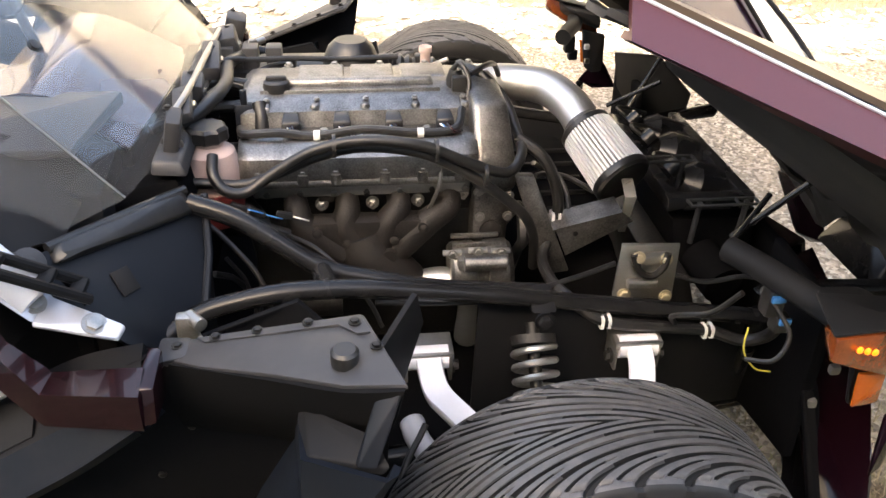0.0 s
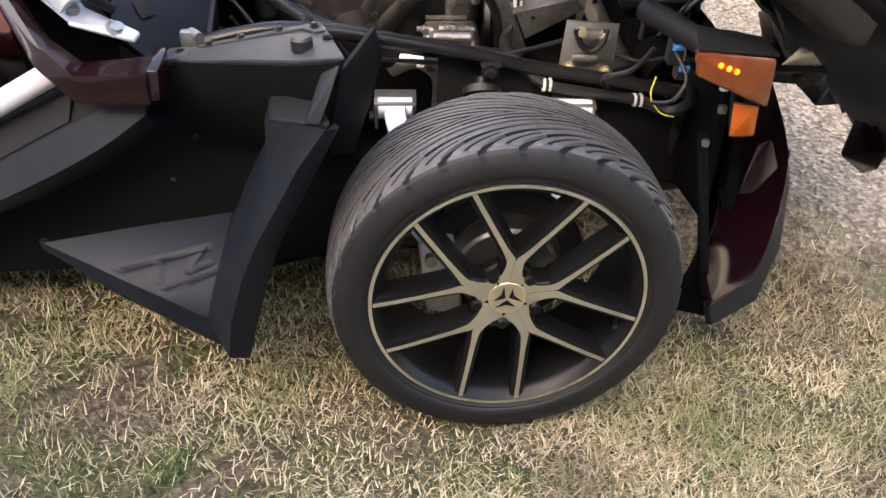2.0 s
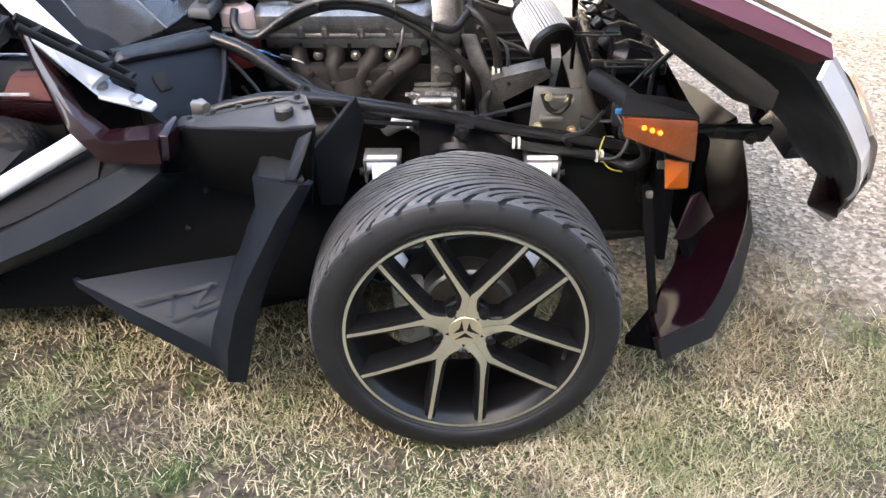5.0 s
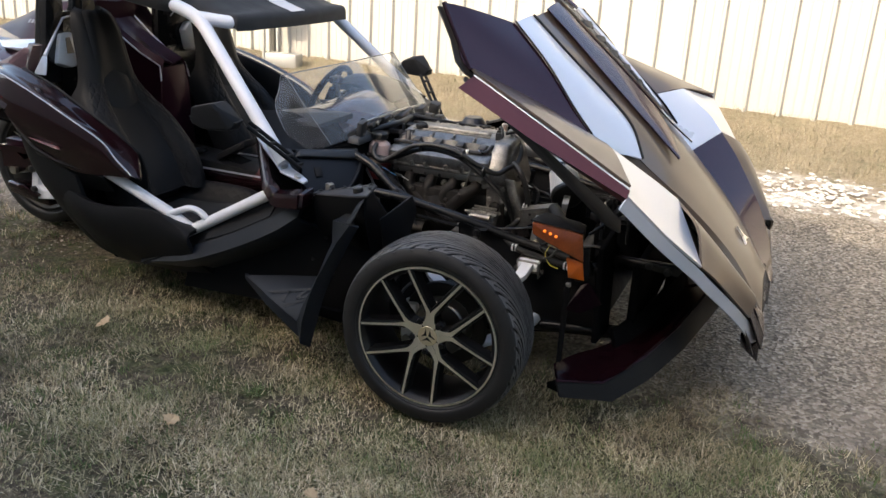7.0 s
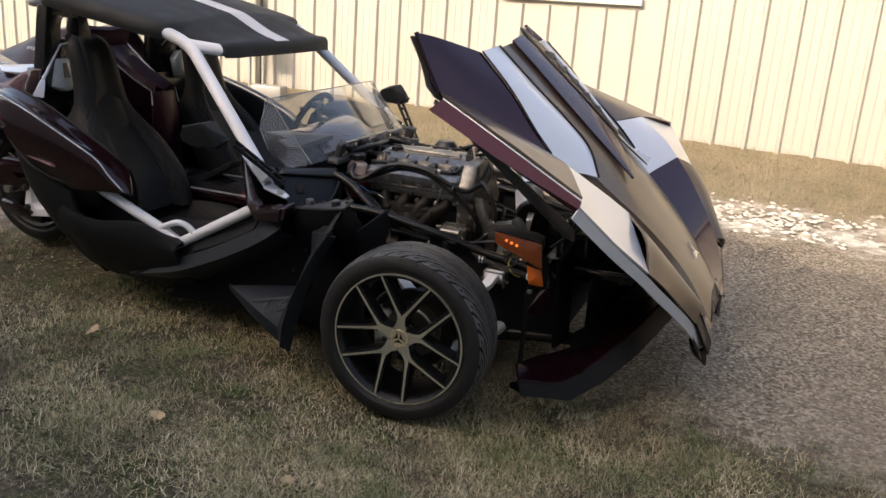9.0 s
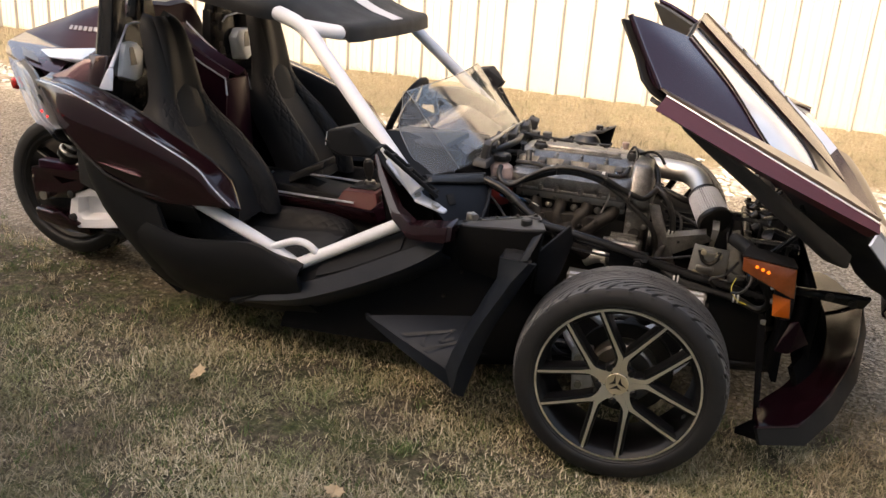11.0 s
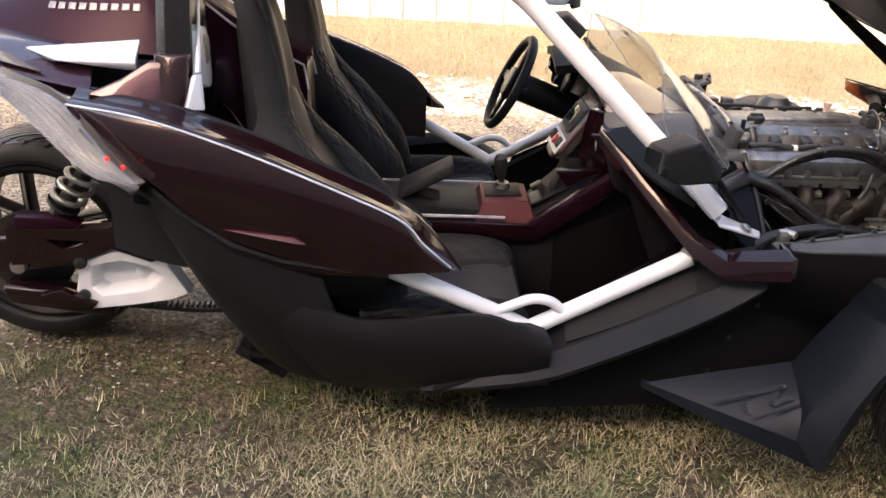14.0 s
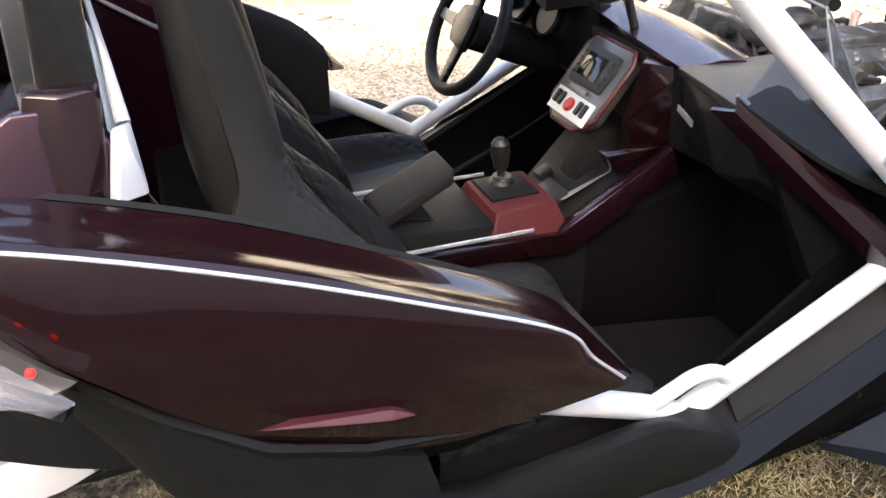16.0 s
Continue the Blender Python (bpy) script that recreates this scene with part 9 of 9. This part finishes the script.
# ---- grass blades, gravel and white stones: real geometry, one object each ----
def tone_material(name, colours, rough, green=None, place=0.0):
    """Each blade or stone takes a tone of its own."""
    m = bpy.data.materials.new(name)
    m.use_nodes = True
    N, L = m.node_tree.nodes, m.node_tree.links
    p = N["Principled BSDF"]
    geo, ramp = N.new("ShaderNodeNewGeometry"), N.new("ShaderNodeValToRGB")
    el = ramp.color_ramp.elements
    while len(el) < len(colours):
        el.new(0.5)
    for k, (e, c) in enumerate(zip(el, colours)):
        e.position, e.color = k / (len(colours) - 1), (*c, 1)
    L.new(geo.outputs["Random Per Island"], ramp.inputs[0])
    col = ramp.outputs[0]
    if green:
        tc, nz, r2, mx = N.new("ShaderNodeTexCoord"), N.new("ShaderNodeTexNoise"), N.new("ShaderNodeValToRGB"), N.new("ShaderNodeMix")
        nz.inputs["Scale"].default_value, nz.inputs["Detail"].default_value = 2.6, 5
        L.new(tc.outputs["Object"], nz.inputs["Vector"])
        r2.color_ramp.elements[0].position, r2.color_ramp.elements[1].position = 0.47, 0.68
        r2.color_ramp.elements[1].color = (0.7, 0.7, 0.7, 1)
        L.new(nz.outputs["Fac"], r2.inputs[0])
        mx.data_type = "RGBA"
        L.new(r2.outputs[0], mx.inputs["Factor"])
        L.new(col, mx.inputs["A"])
        mx.inputs["B"].default_value = (*green, 1)
        col = mx.outputs["Result"]
        # worn, darker patches of dead thatch
        n2, r3, m2 = N.new("ShaderNodeTexNoise"), N.new("ShaderNodeValToRGB"), N.new("ShaderNodeMix")
        n2.inputs["Scale"].default_value, n2.inputs["Detail"].default_value = 1.7, 6
        L.new(tc.outputs["Object"], n2.inputs["Vector"])
        r3.color_ramp.elements[0].position, r3.color_ramp.elements[1].position = 0.48, 0.66
        r3.color_ramp.elements[1].color = (0.75, 0.75, 0.75, 1)
        L.new(n2.outputs["Fac"], r3.inputs[0])
        m2.data_type = "RGBA"
        L.new(r3.outputs[0], m2.inputs["Factor"])
        L.new(col, m2.inputs["A"])
        m2.inputs["B"].default_value = (0.105, 0.080, 0.050, 1)
        col = m2.outputs["Result"]
    L.new(col, p.inputs["Base Color"])
    p.inputs["Roughness"].default_value = rough
    p.inputs["Specular IOR Level"].default_value = 0.25
    return m


def heights(X, Y):
    return np.interp(Y + LEAN_W * X, [-400, -0.9, 2.0, 4.06, 4.67, 5.25, 400], [0, 0, 0.104, 0.225, 0.30, 0.43, 0.43])


def blades(name, X, Y, lo, hi, flat, mat, label):
    rng = np.random.default_rng(len(X))
    n = len(X)
    Z = heights(X, Y) - 0.008
    ln = rng.uniform(lo, hi, n) * rng.uniform(0.6, 1.2, n)
    az = rng.uniform(0, 2 * np.pi, n)
    up = np.radians(rng.uniform(flat[0], flat[1], n))
    w = rng.uniform(0.0007, 0.0019, n)
    d = np.stack([np.cos(az) * np.cos(up), np.sin(az) * np.cos(up), np.sin(up)], 1)
    sd = np.stack([-np.sin(az), np.cos(az), np.zeros(n)], 1)
    base = np.stack([X, Y, Z], 1)
    mid = base + d * ln[:, None] * 0.55
    droop = rng.uniform(-0.15, 0.35, n)
    d2 = d.copy()
    d2[:, 2] = d2[:, 2] - droop
    tip = mid + d2 * ln[:, None] * 0.5
    tip[:, 2] = np.maximum(tip[:, 2], Z + 0.002)
    V = np.stack([base - sd * w[:, None], base + sd * w[:, None], mid + sd * w[:, None] * 0.8, mid - sd * w[:, None] * 0.8, tip], 1).reshape(-1, 3)
    k = np.arange(n)[:, None] * 5
    quads, tris = (k + np.array([[0, 1, 2, 3]])).tolist(), (k + np.array([[3, 2, 4]])).tolist()
    me = bpy.data.meshes.new(name)
    me.from_pydata(V.tolist(), [], quads + tris)
    me.materials.append(mat)
    return tagged(new(name, me), label, "grass", kind="stuff")


def scatter(n, x0, x1, w0, w1, seed, keep=None):
    rng = np.random.default_rng(seed)
    X, W = rng.uniform(x0, x1, n), rng.uniform(w0, w1, n)
    Y = W - LEAN_W * X
    if keep is not None:
        m = keep(X, Y, W, rng.uniform(0, 1, n))
        X, Y = X[m], Y[m]
    return X, Y


def lawn_edge(X, Y, W, r):
    edge = np.interp(X, [-5, -2.6, -1.2, 0.6, 3], [-1.05, -0.85, -0.30, -0.10, -0.20])
    wob = 0.12 * np.sin(X * 3.1) + 0.08 * np.sin(X * 7.7 + 1)
    patch = 0.5 + 0.25 * np.sin(X * 2.1 + 3 * np.sin(Y * 1.7)) * np.sin(Y * 2.9 + 1.3) + 0.25 * np.sin(X * 6.3 + 2 * np.sin(Y * 4.1)) * np.sin(Y * 7.7 + 2 * np.sin(X * 3.3))
    return r < np.clip((edge + wob - W) / 0.35, 0, 1) * np.clip(-0.12 + 1.55 * patch, 0.05, 1)


STRAW = [(0.10, 0.078, 0.046), (0.40, 0.318, 0.190), (0.66, 0.55, 0.37), (0.17, 0.132, 0.080), (0.78, 0.67, 0.48), (0.46, 0.375, 0.235), (0.12, 0.16, 0.050), (0.30, 0.235, 0.140)]
straw = tone_material("straw and green grass blades", STRAW, 0.7, (0.115, 0.145, 0.050))
xa, ya = scatter(300000, -3.2, 2.2, -2.9, 0.15, 11, lawn_edge)
xb, yb = scatter(60000, -6.0, 4.0, -4.4, 0.15, 12, lawn_edge)
xc, yc = scatter(110000, -1.6, 1.3, -1.75, -0.5, 13, lawn_edge)
blades("lawn_grass", np.concatenate([xa, xb, xc]), np.concatenate([ya, yb, yc]), 0.011, 0.040, (4, 60), straw, "short dry mown grass with green patches")
tufts = np.random.default_rng(5)
tx, tw = tufts.uniform(-4, 2.5, 700), tufts.uniform(-3.2, -0.35, 700)
X = (tx[:, None] + tufts.normal(0, 0.020, (700, 36))).ravel()
Y = ((tw - LEAN_W * tx)[:, None] + tufts.normal(0, 0.020, (700, 36))).ravel()
blades("grass_tufts", X, Y, 0.025, 0.060, (25, 80), straw, "pale dry tufts of longer grass")
sprig = tone_material("fresh green grass sprigs", [(0.05, 0.085, 0.022), (0.08, 0.13, 0.035), (0.11, 0.15, 0.05), (0.06, 0.10, 0.03)], 0.6)
tx, tw = tufts.uniform(-3.6, 2.2, 520), tufts.uniform(-3.0, -0.25, 520)
X = (tx[:, None] + tufts.normal(0, 0.022, (520, 26))).ravel()
Y = ((tw - LEAN_W * tx)[:, None] + tufts.normal(0, 0.022, (520, 26))).ravel()
blades("green_sprigs", X, Y, 0.012, 0.045, (25, 85), sprig, "small green sprigs among the dry grass")
dry = tone_material("sunlit dry grass blades", [(0.235, 0.195, 0.128), (0.335, 0.288, 0.200), (0.170, 0.138, 0.088), (0.40, 0.350, 0.255)], 0.7, (0.17, 0.172, 0.090))
xd, yd = scatter(70000, -12, 5, 3.35, 5.12, 14, lambda X, Y, W, r: r < np.clip((W - 3.2) / 0.5, 0.05, 1))
blades("verge_grass", xd, yd, 0.04, 0.09, (15, 75), dry, "dry pale grass along the metal building")


def stones(name, X, Y, lo, hi, mat, label, sink=0.35):
    rng = np.random.default_rng(len(X) + 1)
    n = len(X)
    S = np.array([(1, 0, 0), (-1, 0, 0), (0, 1, 0), (0, -1, 0), (0, 0, 1), (0, 0, -1), (0.7, 0.7, 0.35), (-0.7, 0.7, 0.3), (-0.7, -0.7, 0.35), (0.7, -0.7, 0.3)])
    F = np.array([(6, 4, 0), (6, 2, 4), (6, 0, 2), (7, 4, 2), (7, 1, 4), (7, 2, 1), (8, 4, 1), (8, 3, 4), (8, 1, 3), (9, 4, 3), (9, 0, 4), (9, 3, 0), (5, 2, 0), (5, 1, 2), (5, 3, 1), (5, 0, 3)])
    sz = rng.uniform(lo, hi, (n, 1, 1)) * rng.uniform(0.6, 1.2, (n, 1, 3)) * np.array([1, 1, 0.6])
    P = S[None] * rng.uniform(0.75, 1.25, (n, 10, 1)) * sz
    a = rng.uniform(0, 2 * np.pi, n)
    c, s = np.cos(a)[:, None], np.sin(a)[:, None]
    P = np.stack([P[..., 0] * c - P[..., 1] * s, P[..., 0] * s + P[..., 1] * c, P[..., 2]], 2)
    P += np.stack([X, Y, heights(X, Y) - 0.006 + sz[:, 0, 2] * (0.6 - sink)], 1)[:, None]
    me = bpy.data.meshes.new(name)
    me.from_pydata(P.reshape(-1, 3).tolist(), [], (F[None] + 10 * np.arange(n)[:, None, None]).reshape(-1, 3).tolist())
    me.materials.append(mat)
    return tagged(new(name, me), label, "stones", kind="stuff")


pebble = tone_material("drive gravel", [(0.10, 0.085, 0.065), (0.24, 0.205, 0.16), (0.34, 0.30, 0.25), (0.17, 0.14, 0.11), (0.42, 0.38, 0.32)], 0.85)
xe, ye = scatter(26000, -5.0, 3.2, -1.2, 2.5, 15, lambda X, Y, W, r: (r < np.clip((W - np.interp(X, [-5, -2.6, -1.2, 0.6, 3], [-1.05, -0.85, -0.30, -0.10, -0.20])) / 0.3, 0, 1)) & (np.sin(X * 1.3 + 2 * np.sin(Y)) > -0.7))
stones("drive_gravel", xe, ye, 0.003, 0.009, pebble, "brown grey drive gravel")
white = tone_material("white limestone", [(0.45, 0.42, 0.37), (0.62, 0.59, 0.53), (0.36, 0.33, 0.28), (0.70, 0.67, 0.61)], 0.85)
xf, yf = scatter(9000, -9, 5, 2.5, 3.6, 16, lambda X, Y, W, r: r < np.clip(1 - np.abs(W - 3.0) / 0.55, 0.03, 1) * (0.4 + 0.6 * (np.sin(X * 2.2) * np.sin(X * 0.9 + 1) > -0.1)))
stones("limestone_rocks", xf, yf, 0.010, 0.032, white, "white limestone rocks along the drive")

# ---- dark hose lying on the drive ----
hose_pts = [(x, y, ground_z(x, y) + 0.012) for x, y in ((-5.7, 1.2), (-5.94, 1.6), (-6.21, 2.04), (-6.51, 2.43), (-6.86, 2.84), (-7.4, 3.2))]
tagged(part("garden_hose", tube(spline(hose_pts, 6), 0.014, 8), "hose"), "dark rubber hose lying on the gravel drive", "hose")

# ---- small things by the far wall ----
M["galv"] = pbr("weathered galvanised steel", (0.42, 0.42, 0.40), (0.30, 0.30, 0.29), 0.5, 0.6)
pst = tagged(part("downspout", box((0, 0, 1.7), (0.07, 0.06, 3.3), 0.006), "darkpost"), "dark square downspout on the metal wall", "downspout")
pst.matrix_basis = wall_m @ pose(-5.25, -0.06, 0.05)
mt = tagged(part("utility_box", add(box((0, 0, 0.62), (0.34, 0.14, 0.20), 0.01), add(box((-0.10, 0, 0.28), (0.03, 0.03, 0.56)), box((0.12, 0, 0.28), (0.03, 0.03, 0.56)))), "galv"), "small grey utility box on two posts by the wall", "utility box")
mt.matrix_basis = wall_m @ pose(-5.05, -0.35, 0.0)
blk = tagged(part("concrete_block", box((0, 0, 0.08), (0.40, 0.20, 0.16), 0.01), "galv"), "grey block lying by the wall", "block")
blk.matrix_basis = wall_m @ pose(-4.75, -0.45, -0.02, 0, 0, 15)
